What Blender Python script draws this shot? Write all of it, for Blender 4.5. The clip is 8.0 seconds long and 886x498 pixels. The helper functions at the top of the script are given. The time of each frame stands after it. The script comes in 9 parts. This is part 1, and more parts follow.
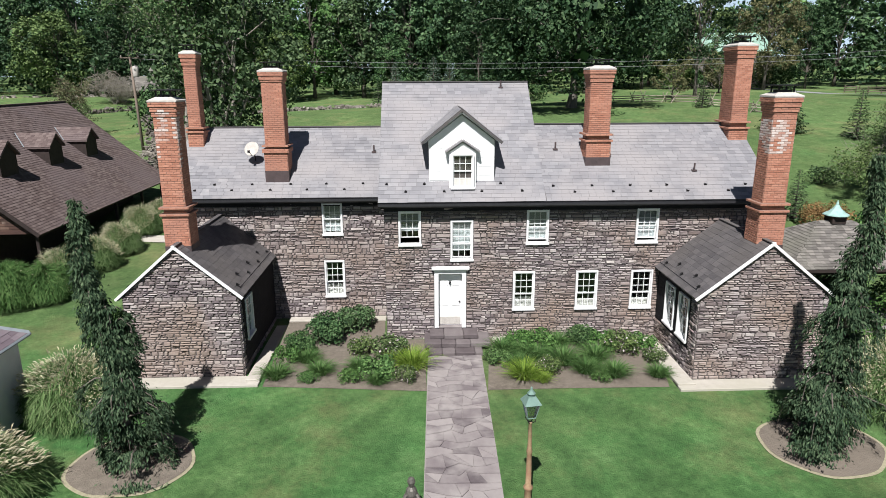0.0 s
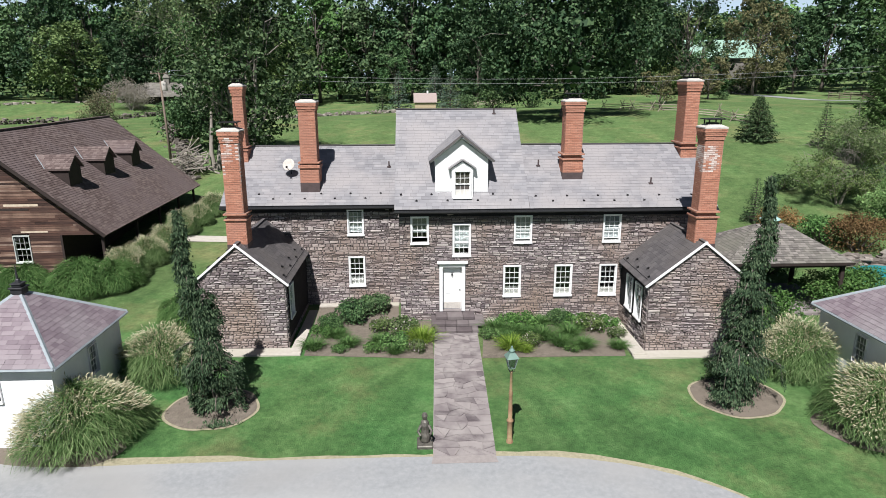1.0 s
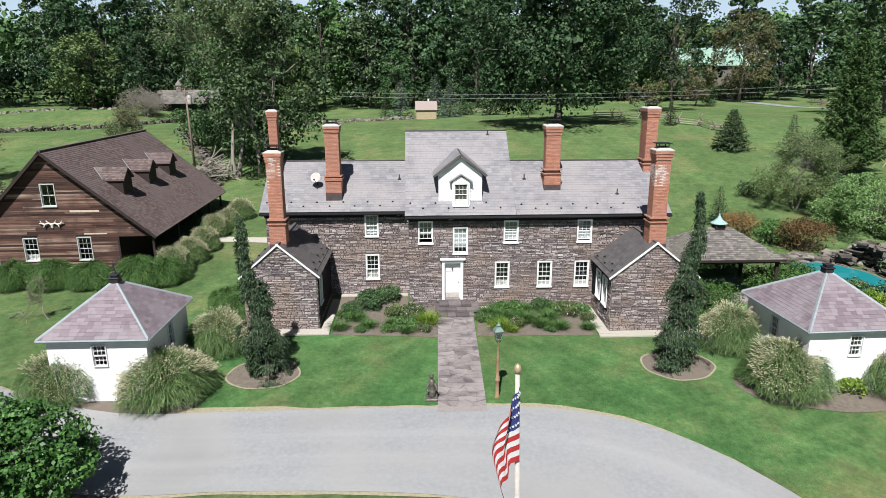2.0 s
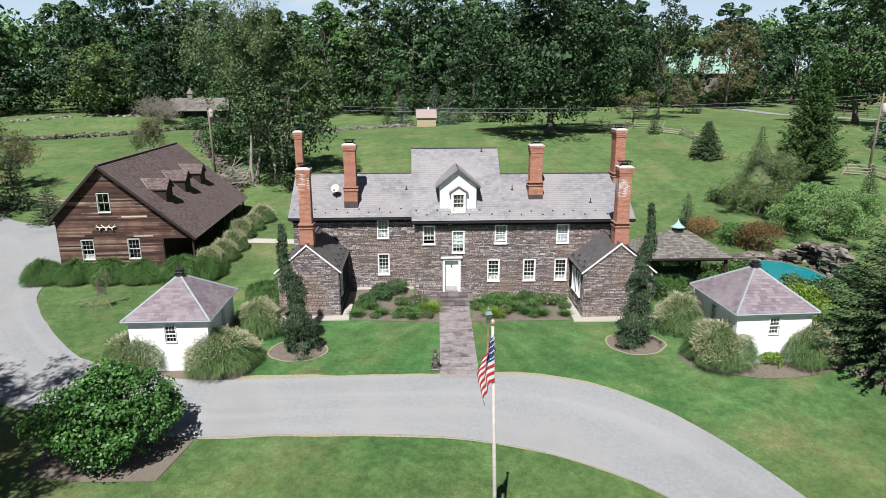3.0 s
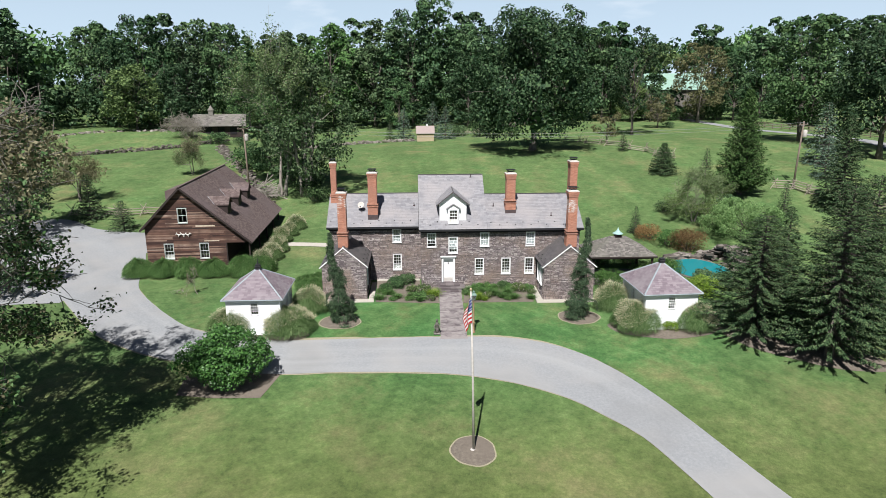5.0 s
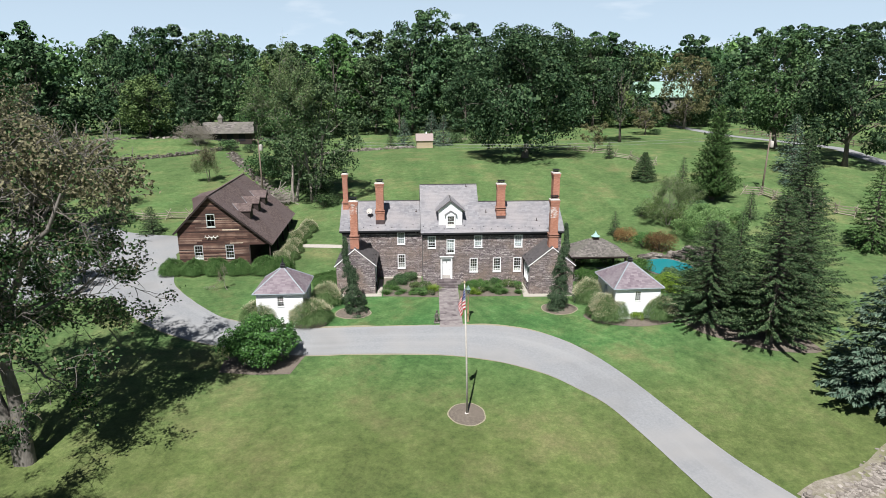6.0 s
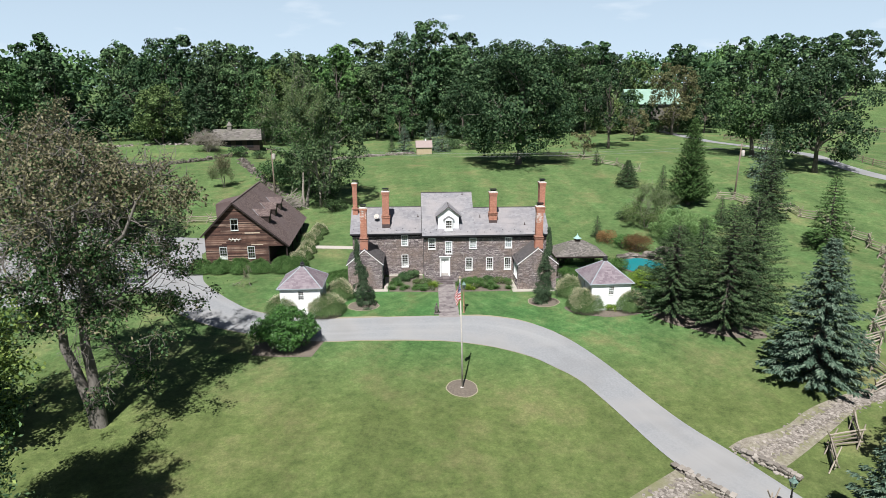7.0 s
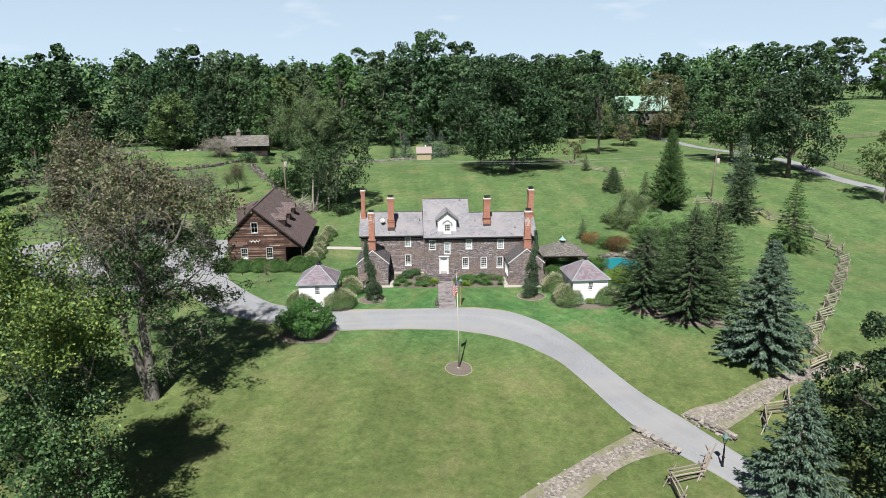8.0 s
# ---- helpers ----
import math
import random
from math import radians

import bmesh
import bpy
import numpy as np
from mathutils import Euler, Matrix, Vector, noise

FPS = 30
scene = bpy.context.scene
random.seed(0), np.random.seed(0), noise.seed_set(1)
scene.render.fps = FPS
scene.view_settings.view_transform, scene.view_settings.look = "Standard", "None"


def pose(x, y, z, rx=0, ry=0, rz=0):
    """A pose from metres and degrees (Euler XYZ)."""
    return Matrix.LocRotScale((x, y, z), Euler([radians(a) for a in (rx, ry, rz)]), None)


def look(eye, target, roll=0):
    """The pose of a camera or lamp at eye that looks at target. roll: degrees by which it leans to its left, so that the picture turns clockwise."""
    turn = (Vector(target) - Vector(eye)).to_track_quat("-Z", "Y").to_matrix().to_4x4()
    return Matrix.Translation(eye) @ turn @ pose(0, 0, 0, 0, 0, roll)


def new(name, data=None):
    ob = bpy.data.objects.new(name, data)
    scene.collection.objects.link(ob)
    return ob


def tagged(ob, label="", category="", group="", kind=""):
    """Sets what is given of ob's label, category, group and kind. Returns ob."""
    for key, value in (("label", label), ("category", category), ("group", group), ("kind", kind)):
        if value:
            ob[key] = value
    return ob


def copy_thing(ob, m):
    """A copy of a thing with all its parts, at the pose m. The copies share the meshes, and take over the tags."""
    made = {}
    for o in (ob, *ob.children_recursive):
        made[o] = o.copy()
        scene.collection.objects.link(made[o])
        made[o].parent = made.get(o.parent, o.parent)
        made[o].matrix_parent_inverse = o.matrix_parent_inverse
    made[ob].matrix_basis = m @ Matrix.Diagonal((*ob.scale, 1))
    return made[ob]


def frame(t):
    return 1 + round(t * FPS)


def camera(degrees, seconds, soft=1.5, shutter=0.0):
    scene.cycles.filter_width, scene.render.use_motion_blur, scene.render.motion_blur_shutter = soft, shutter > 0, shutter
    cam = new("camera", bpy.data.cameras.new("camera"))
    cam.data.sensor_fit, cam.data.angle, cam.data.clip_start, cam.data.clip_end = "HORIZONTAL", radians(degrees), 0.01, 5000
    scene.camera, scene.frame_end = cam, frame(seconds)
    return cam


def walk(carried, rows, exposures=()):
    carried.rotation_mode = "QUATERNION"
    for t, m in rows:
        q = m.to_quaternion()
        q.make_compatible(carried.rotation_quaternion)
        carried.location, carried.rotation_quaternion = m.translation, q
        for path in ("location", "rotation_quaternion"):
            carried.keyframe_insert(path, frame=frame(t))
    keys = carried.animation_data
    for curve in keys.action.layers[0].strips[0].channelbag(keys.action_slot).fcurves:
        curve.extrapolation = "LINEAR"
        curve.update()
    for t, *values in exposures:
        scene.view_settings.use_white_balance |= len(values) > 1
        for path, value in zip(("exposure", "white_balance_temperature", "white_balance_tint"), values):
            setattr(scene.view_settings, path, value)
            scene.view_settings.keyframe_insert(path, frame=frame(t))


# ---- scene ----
cam = camera(69.92, 8.0, soft=0.7)
PATH = [
    (0, (-1.076, -22.703, 9.643), (-0.732, -13.049, 7.059), -0.22),
    (0.5, (-1.249, -25.300, 10.296), (-0.908, -15.647, 7.709), -0.21),
    (1, (-1.425, -28.037, 10.990), (-1.081, -18.384, 8.402), -0.19),
    (1.5, (-1.602, -30.910, 11.723), (-1.254, -21.256, 9.137), -0.18),
    (2, (-1.781, -33.913, 12.494), (-1.425, -24.259, 9.912), -0.16),
    (2.5, (-1.963, -37.044, 13.302), (-1.597, -27.389, 10.725), -0.16),
    (3, (-2.148, -40.298, 14.145), (-1.770, -30.642, 11.575), -0.15),
    (3.5, (-2.336, -43.672, 15.022), (-1.945, -34.013, 12.459), -0.15),
    (4, (-2.527, -47.160, 15.931), (-2.123, -37.500, 13.377), -0.15),
    (4.5, (-2.723, -50.759, 16.872), (-2.303, -41.098, 14.326), -0.16),
    (5, (-2.923, -54.465, 17.843), (-2.488, -44.802, 15.305), -0.16),
    (5.5, (-3.128, -58.274, 18.842), (-2.678, -48.610, 16.312), -0.17),
    (6, (-3.339, -62.182, 19.868), (-2.874, -52.517, 17.346), -0.18),
    (6.5, (-3.554, -66.185, 20.921), (-3.076, -56.519, 18.404), -0.20),
    (7, (-3.776, -70.278, 21.997), (-3.286, -60.611, 19.485), -0.22),
    (7.5, (-4.004, -74.459, 23.096), (-3.504, -64.791, 20.588), -0.24),
    (8, (-4.238, -78.721, 24.217), (-3.731, -69.054, 21.710), -0.26),
]
walk(cam, [(t, look(eye, target, roll)) for t, eye, target, roll in PATH])

# ---- light ----
SUN_AZ, SUN_EL = 193.5, 54.8
sky = bpy.data.worlds.new("sky")
sky.use_nodes = True
scene.world = sky
wn = sky.node_tree
wn.nodes.clear()
w_out = wn.nodes.new("ShaderNodeOutputWorld")
w_bg = wn.nodes.new("ShaderNodeBackground")
w_sky = wn.nodes.new("ShaderNodeTexSky")
w_sky.sky_type = "NISHITA"
w_sky.sun_disc = False
w_sky.sun_elevation = radians(SUN_EL)
w_sky.sun_rotation = radians(SUN_AZ)
w_sky.air_density = 0.32
w_sky.dust_density = 0.05
w_sky.ozone_density = 2.5
# thin high cloud, low in the sky
w_co = wn.nodes.new("ShaderNodeTexCoord")
w_map = wn.nodes.new("ShaderNodeMapping")
w_map.inputs["Scale"].default_value = (2.2, 2.2, 9.0)
w_no = wn.nodes.new("ShaderNodeTexNoise")
w_no.inputs["Scale"].default_value = 2.4
w_no.inputs["Detail"].default_value = 6.0
w_ramp = wn.nodes.new("ShaderNodeValToRGB")
w_ramp.color_ramp.elements[0].position = 0.57
w_ramp.color_ramp.elements[0].color = (0, 0, 0, 1)
w_ramp.color_ramp.elements[1].position = 0.75
w_ramp.color_ramp.elements[1].color = (0.55, 0.55, 0.55, 1)
w_mix = wn.nodes.new("ShaderNodeMixRGB")
w_mix.inputs[2].default_value = (13.2, 13.8, 14.6, 1)
wn.links.new(w_co.outputs["Generated"], w_map.inputs["Vector"])
wn.links.new(w_map.outputs["Vector"], w_no.inputs["Vector"])
wn.links.new(w_no.outputs["Fac"], w_ramp.inputs["Fac"])
wn.links.new(w_ramp.outputs["Color"], w_mix.inputs[0])
w_sep = wn.nodes.new("ShaderNodeSeparateXYZ")
wn.links.new(w_co.outputs["Generated"], w_sep.inputs["Vector"])
w_hr = wn.nodes.new("ShaderNodeValToRGB")
w_hr.color_ramp.elements[0].position = 0.0
w_hr.color_ramp.elements[0].color = (0.95, 0.95, 0.95, 1)
w_hr.color_ramp.elements[1].position = 0.25
w_hr.color_ramp.elements[1].color = (0.0, 0.0, 0.0, 1)
w_he = w_hr.color_ramp.elements.new(0.12)
w_he.color = (0.80, 0.80, 0.80, 1)
w_haze = wn.nodes.new("ShaderNodeMixRGB")
w_haze.inputs[2].default_value = (8.5, 10.6, 12.5, 1)
wn.links.new(w_sep.outputs["Z"], w_hr.inputs["Fac"])
wn.links.new(w_hr.outputs["Color"], w_haze.inputs[0])
wn.links.new(w_sky.outputs["Color"], w_haze.inputs[1])
wn.links.new(w_haze.outputs["Color"], w_mix.inputs[1])
wn.links.new(w_mix.outputs["Color"], w_bg.inputs["Color"])
w_bg.inputs["Strength"].default_value = 0.05
wn.links.new(w_bg.outputs["Background"], w_out.inputs["Surface"])

sun_data = bpy.data.lights.new("sun", "SUN")
sun_data.energy = 5.0
sun_data.angle = radians(0.53)
sun_data.color = (1.0, 0.98, 0.975)
sun = new("sun", sun_data)
_az, _el = radians(SUN_AZ), radians(SUN_EL)
sun.matrix_world = look((math.sin(_az) * math.cos(_el) * 60, math.cos(_az) * math.cos(_el) * 60, math.sin(_el) * 60), (0, 0, 0))
scene.view_settings.exposure = 0.65


# ---- small tools ----
class Geo:
    """Gathers vertices and faces of one mesh."""

    def __init__(self):
        self.v, self.f = [], []

    def add(self, vs, fs):
        o = len(self.v)
        self.v.extend([tuple(p) for p in vs])
        self.f.extend([tuple(i + o for i in f) for f in fs])
        return self

    def box(self, x0, x1, y0, y1, z0, z1, m=None):
        vs = [(x, y, z) for x in (x0, x1) for y in (y0, y1) for z in (z0, z1)]
        if m is not None:
            vs = [tuple(m @ Vector(p)) for p in vs]
        return self.add(vs, [(0, 1, 3, 2), (4, 6, 7, 5), (0, 4, 5, 1), (2, 3, 7, 6), (0, 2, 6, 4), (1, 5, 7, 3)])

    def bevel_box(self, x0, x1, y0, y1, z0, z1, b, m=None):
        """A box whose edges are cut off by b."""
        lo, hi = (x0, y0, z0), (x1, y1, z1)
        vs, ix = [], {}
        for a in range(3):
            for sx in (0, 1):
                for sy in (0, 1):
                    for sz in (0, 1):
                        s = (sx, sy, sz)
                        p = [(hi if s[k] else lo)[k] for k in range(3)]
                        for k in range(3):
                            if k != a:
                                p[k] += -b if s[k] else b
                        ix[(a, s)] = len(vs)
                        vs.append(tuple(m @ Vector(p)) if m is not None else tuple(p))
        fs = []
        for a in range(3):
            u, w = (a + 1) % 3, (a + 2) % 3
            for side in (0, 1):
                q = []
                for cu, cw in ((0, 0), (1, 0), (1, 1), (0, 1)):
                    s = [0, 0, 0]
                    s[a], s[u], s[w] = side, cu, cw
                    q.append(ix[(a, tuple(s))])
                fs.append(tuple(q if side else q[::-1]))
        for a in range(3):
            u, w = (a + 1) % 3, (a + 2) % 3
            for cu in (0, 1):
                for cw in (0, 1):
                    s0, s1 = [0, 0, 0], [0, 0, 0]
                    s0[a], s1[a] = 0, 1
                    for s in (s0, s1):
                        s[u], s[w] = cu, cw
                    s0, s1 = tuple(s0), tuple(s1)
                    q = [ix[(u, s0)], ix[(u, s1)], ix[(w, s1)], ix[(w, s0)]]
                    fs.append(tuple(q if cu != cw else q[::-1]))
        for sx in (0, 1):
            for sy in (0, 1):
                for sz in (0, 1):
                    s = (sx, sy, sz)
                    q = [ix[(a, s)] for a in range(3)]
                    fs.append(tuple(q if (sx + sy + sz) % 2 else q[::-1]))
        return self.add(vs, fs)

    def prism(self, poly, z0, z1, m=None):
        """A polygon in x and y, drawn up from z0 to z1."""
        n = len(poly)
        vs = [(p[0], p[1], z0) for p in poly] + [(p[0], p[1], z1) for p in poly]
        if m is not None:
            vs = [tuple(m @ Vector(p)) for p in vs]
        fs = [tuple(range(n))[::-1], tuple(range(n, 2 * n))] + [(i, (i + 1) % n, n + (i + 1) % n, n + i) for i in range(n)]
        return self.add(vs, fs)

    def tube(self, pts, radii, n=8, caps=True):
        """A round bar along points, with a radius for each."""
        pts = [Vector(p) for p in pts]
        if not isinstance(radii, (list, tuple)):
            radii = [radii] * len(pts)
        o = len(self.v)
        ref = None
        for i, p in enumerate(pts):
            d = (pts[min(i + 1, len(pts) - 1)] - pts[max(i - 1, 0)]).normalized()
            if ref is None:
                ref = Vector((1, 0, 0)) if abs(d.x) < 0.8 else Vector((0, 1, 0))
            a = (ref - d * ref.dot(d)).normalized()
            b = d.cross(a)
            ref = a
            for k in range(n):
                t = 2 * math.pi * k / n
                self.v.append(tuple(p + (a * math.cos(t) + b * math.sin(t)) * radii[i]))
        for i in range(len(pts) - 1):
            for k in range(n):
                k2 = (k + 1) % n
                self.f.append((o + i * n + k, o + i * n + k2, o + (i + 1) * n + k2, o + (i + 1) * n + k))
        if caps:
            self.f.append(tuple(o + k for k in range(n))[::-1])
            self.f.append(tuple(o + (len(pts) - 1) * n + k for k in range(n)))
        return self

    def lathe(self, prof, n=12, m=None):
        """A turned shape: rows of radius and height."""
        vs = [(r * math.cos(2 * math.pi * k / n), r * math.sin(2 * math.pi * k / n), z) for r, z in prof for k in range(n)]
        if m is not None:
            vs = [tuple(m @ Vector(p)) for p in vs]
        fs = [(i * n + k, i * n + (k + 1) % n, (i + 1) * n + (k + 1) % n, (i + 1) * n + k) for i in range(len(prof) - 1) for k in range(n)]
        fs += [tuple(range(n))[::-1], tuple(range((len(prof) - 1) * n, len(prof) * n))]
        return self.add(vs, fs)

    def weld(self):
        """Joins touching corners and drops the faces between neighbours."""
        at, idx, vs = {}, [], []
        for v in self.v:
            k = tuple(round(c, 4) for c in v)
            if k not in at:
                at[k] = len(vs)
                vs.append(v)
            idx.append(at[k])
        fs, seen = [tuple(idx[i] for i in f) for f in self.f], {}
        for f in fs:
            seen[frozenset(f)] = seen.get(frozenset(f), 0) + 1
        self.v, self.f = vs, [f for f in fs if seen[frozenset(f)] == 1]
        return self

    def mesh(self, name, mat=None, smooth=False):
        me = bpy.data.meshes.new(name)
        me.from_pydata(self.v, [], self.f)
        if mat:
            me.materials.append(mat)
        if smooth:
            me.polygons.foreach_set("use_smooth", [True] * len(me.polygons))
        me.update()
        return me


def quads_mesh(name, verts, mat, per=4):
    """A mesh of separate little faces: verts is an array of n x per x 3."""
    n = len(verts)
    me = bpy.data.meshes.new(name)
    me.vertices.add(n * per)
    me.vertices.foreach_set("co", np.ascontiguousarray(verts, dtype=np.float32).ravel())
    me.loops.add(n * per)
    me.loops.foreach_set("vertex_index", np.arange(n * per, dtype=np.int32))
    me.polygons.add(n)
    me.polygons.foreach_set("loop_start", np.arange(0, n * per, per, dtype=np.int32))
    me.polygons.foreach_set("loop_total", np.full(n, per, dtype=np.int32))
    me.materials.append(mat)
    me.update()
    me.validate()
    return me


def base(name, x=0.0, y=0.0, z=0.0, turn=0.0, label="", category="", group="", kind=""):
    """The Empty at the base of a thing."""
    ob = new(name)
    ob.empty_display_size = 0.2
    ob.matrix_basis = pose(x, y, z, 0, 0, turn)
    return tagged(ob, label, category, group, kind)


def part(name, data, mat, parent, label="", smooth=False, kind="", at=None):
    """Links a Geo, bmesh or mesh as one mesh object under a thing or a part."""
    if isinstance(data, Geo):
        data = data.mesh(name, mat, smooth)
    elif isinstance(data, bmesh.types.BMesh):
        me = bpy.data.meshes.new(name)
        data.to_mesh(me)
        data.free()
        me.materials.append(mat)
        data = me
    ob = new(name, data)
    ob.parent = parent
    if at is not None:
        ob.matrix_basis = at
    return tagged(ob, label, "", "", kind)


def structure(name, data, mat, label="", category="", smooth=False):
    ob = new(name, data.mesh(name, mat, smooth) if isinstance(data, Geo) else data)
    return tagged(ob, label, category, "", "structure")


# ---- materials ----
def ramp_node(nt, stops):
    r = nt.nodes.new("ShaderNodeValToRGB")
    while len(r.color_ramp.elements) < len(stops):
        r.color_ramp.elements.new(0.5)
    for e, (p, c) in zip(r.color_ramp.elements, stops):
        e.position, e.color = p, (*c, 1)
    return r


def material(name, stops, rough=0.8, scale=3.0, detail=6.0, bump=0.3, bump_scale=None, vary=0.0, patch=None, patch_scale=0.4, metal=0.0,
             stretch=(1, 1, 1), translucent=0.0, spec=0.3, streak=None, distance=0.02, each=0.0):
    """A surface: a colour ramp over noise, a second larger noise that tints it, a random shift from piece to piece, and relief."""
    m = bpy.data.materials.new(name)
    m.use_nodes = True
    nt = m.node_tree
    b = nt.nodes["Principled BSDF"]
    co = nt.nodes.new("ShaderNodeTexCoord")
    mp = nt.nodes.new("ShaderNodeMapping")
    mp.inputs["Scale"].default_value = stretch
    nt.links.new(co.outputs["Object"], mp.inputs["Vector"])
    no = nt.nodes.new("ShaderNodeTexNoise")
    no.inputs["Scale"].default_value, no.inputs["Detail"].default_value = scale, detail
    no.inputs["Roughness"].default_value = 0.65
    nt.links.new(mp.outputs["Vector"], no.inputs["Vector"])
    fac = no.outputs["Fac"]
    if vary:
        geo = nt.nodes.new("ShaderNodeNewGeometry")
        oi = nt.nodes.new("ShaderNodeObjectInfo")
        ad = nt.nodes.new("ShaderNodeMath")
        ad.operation = "ADD"
        nt.links.new(geo.outputs["Random Per Island"], ad.inputs[0])
        nt.links.new(oi.outputs["Random"], ad.inputs[1])
        fr = nt.nodes.new("ShaderNodeMath")
        fr.operation = "FRACT"
        nt.links.new(ad.outputs[0], fr.inputs[0])
        mx = nt.nodes.new("ShaderNodeMix")
        mx.inputs["Factor"].default_value = vary
        nt.links.new(fac, mx.inputs[2])
        nt.links.new(fr.outputs[0], mx.inputs[3])
        fac = mx.outputs[0]
    rp = ramp_node(nt, stops)
    nt.links.new(fac, rp.inputs["Fac"])
    col = rp.outputs["Color"]
    for tint, sc, lo, hi in ([(patch, patch_scale, 0.42, 0.68)] if patch else []) + ([streak] if streak else []):
        n2 = nt.nodes.new("ShaderNodeTexNoise")
        n2.inputs["Scale"].default_value, n2.inputs["Detail"].default_value = sc, 4.0
        nt.links.new(co.outputs["Object"], n2.inputs["Vector"])
        r2 = ramp_node(nt, [(lo, (0, 0, 0)), (hi, (1, 1, 1))])
        nt.links.new(n2.outputs["Fac"], r2.inputs["Fac"])
        mc = nt.nodes.new("ShaderNodeMixRGB")
        mc.inputs[2].default_value = (*tint, 1)
        nt.links.new(r2.outputs["Color"], mc.inputs[0])
        nt.links.new(col, mc.inputs[1])
        col = mc.outputs["Color"]
    if each:
        # every plant has a tone of its own
        own = nt.nodes.new("ShaderNodeObjectInfo").outputs["Random"]
        hs = nt.nodes.new("ShaderNodeHueSaturation")
        for socket, lo, hi, turn in (("Value", 1 - each, 1 + each, 1.0), ("Hue", 0.5 - 0.05 * each, 0.5 + 0.05 * each, 7.31), ("Saturation", 1 - 0.5 * each, 1 + 0.3 * each, 3.77)):
            mt = nt.nodes.new("ShaderNodeMath")
            mt.operation = "MULTIPLY"
            mt.inputs[1].default_value = turn
            fq = nt.nodes.new("ShaderNodeMath")
            fq.operation = "FRACT"
            mr = nt.nodes.new("ShaderNodeMapRange")
            mr.inputs["To Min"].default_value, mr.inputs["To Max"].default_value = lo, hi
            nt.links.new(own, mt.inputs[0])
            nt.links.new(mt.outputs[0], fq.inputs[0])
            nt.links.new(fq.outputs[0], mr.inputs["Value"])
            nt.links.new(mr.outputs[0], hs.inputs[socket])
        nt.links.new(col, hs.inputs["Color"])
        col = hs.outputs["Color"]
    nt.links.new(col, b.inputs["Base Color"])
    b.inputs["Roughness"].default_value = rough
    b.inputs["Metallic"].default_value = metal
    b.inputs["Specular IOR Level"].default_value = spec
    if bump:
        bn = nt.nodes.new("ShaderNodeTexNoise")
        bn.inputs["Scale"].default_value, bn.inputs["Detail"].default_value = bump_scale or scale * 4, 5.0
        nt.links.new(mp.outputs["Vector"], bn.inputs["Vector"])
        bp = nt.nodes.new("ShaderNodeBump")
        bp.inputs["Strength"].default_value, bp.inputs["Distance"].default_value = bump, distance
        nt.links.new(bn.outputs["Fac"], bp.inputs["Height"])
        nt.links.new(bp.outputs["Normal"], b.inputs["Normal"])
    if translucent:
        tr = nt.nodes.new("ShaderNodeBsdfTranslucent")
        nt.links.new(col, tr.inputs["Color"])
        ms = nt.nodes.new("ShaderNodeMixShader")
        ms.inputs[0].default_value = translucent
        nt.links.new(b.outputs[0], ms.inputs[1])
        nt.links.new(tr.outputs[0], ms.inputs[2])
        nt.links.new(ms.outputs[0], nt.nodes["Material Output"].inputs["Surface"])
    return m


def leaf_mat(name, dark, mid, light, translucent=0.25, rough=0.55, each=0.0):
    return material(name, [(0.15, dark), (0.5, mid), (0.85, light)], rough=rough, scale=0.35, detail=3, bump=0, vary=0.62, translucent=translucent, spec=0.3 if rough < 0.5 else 0.08, each=each)


M = {}


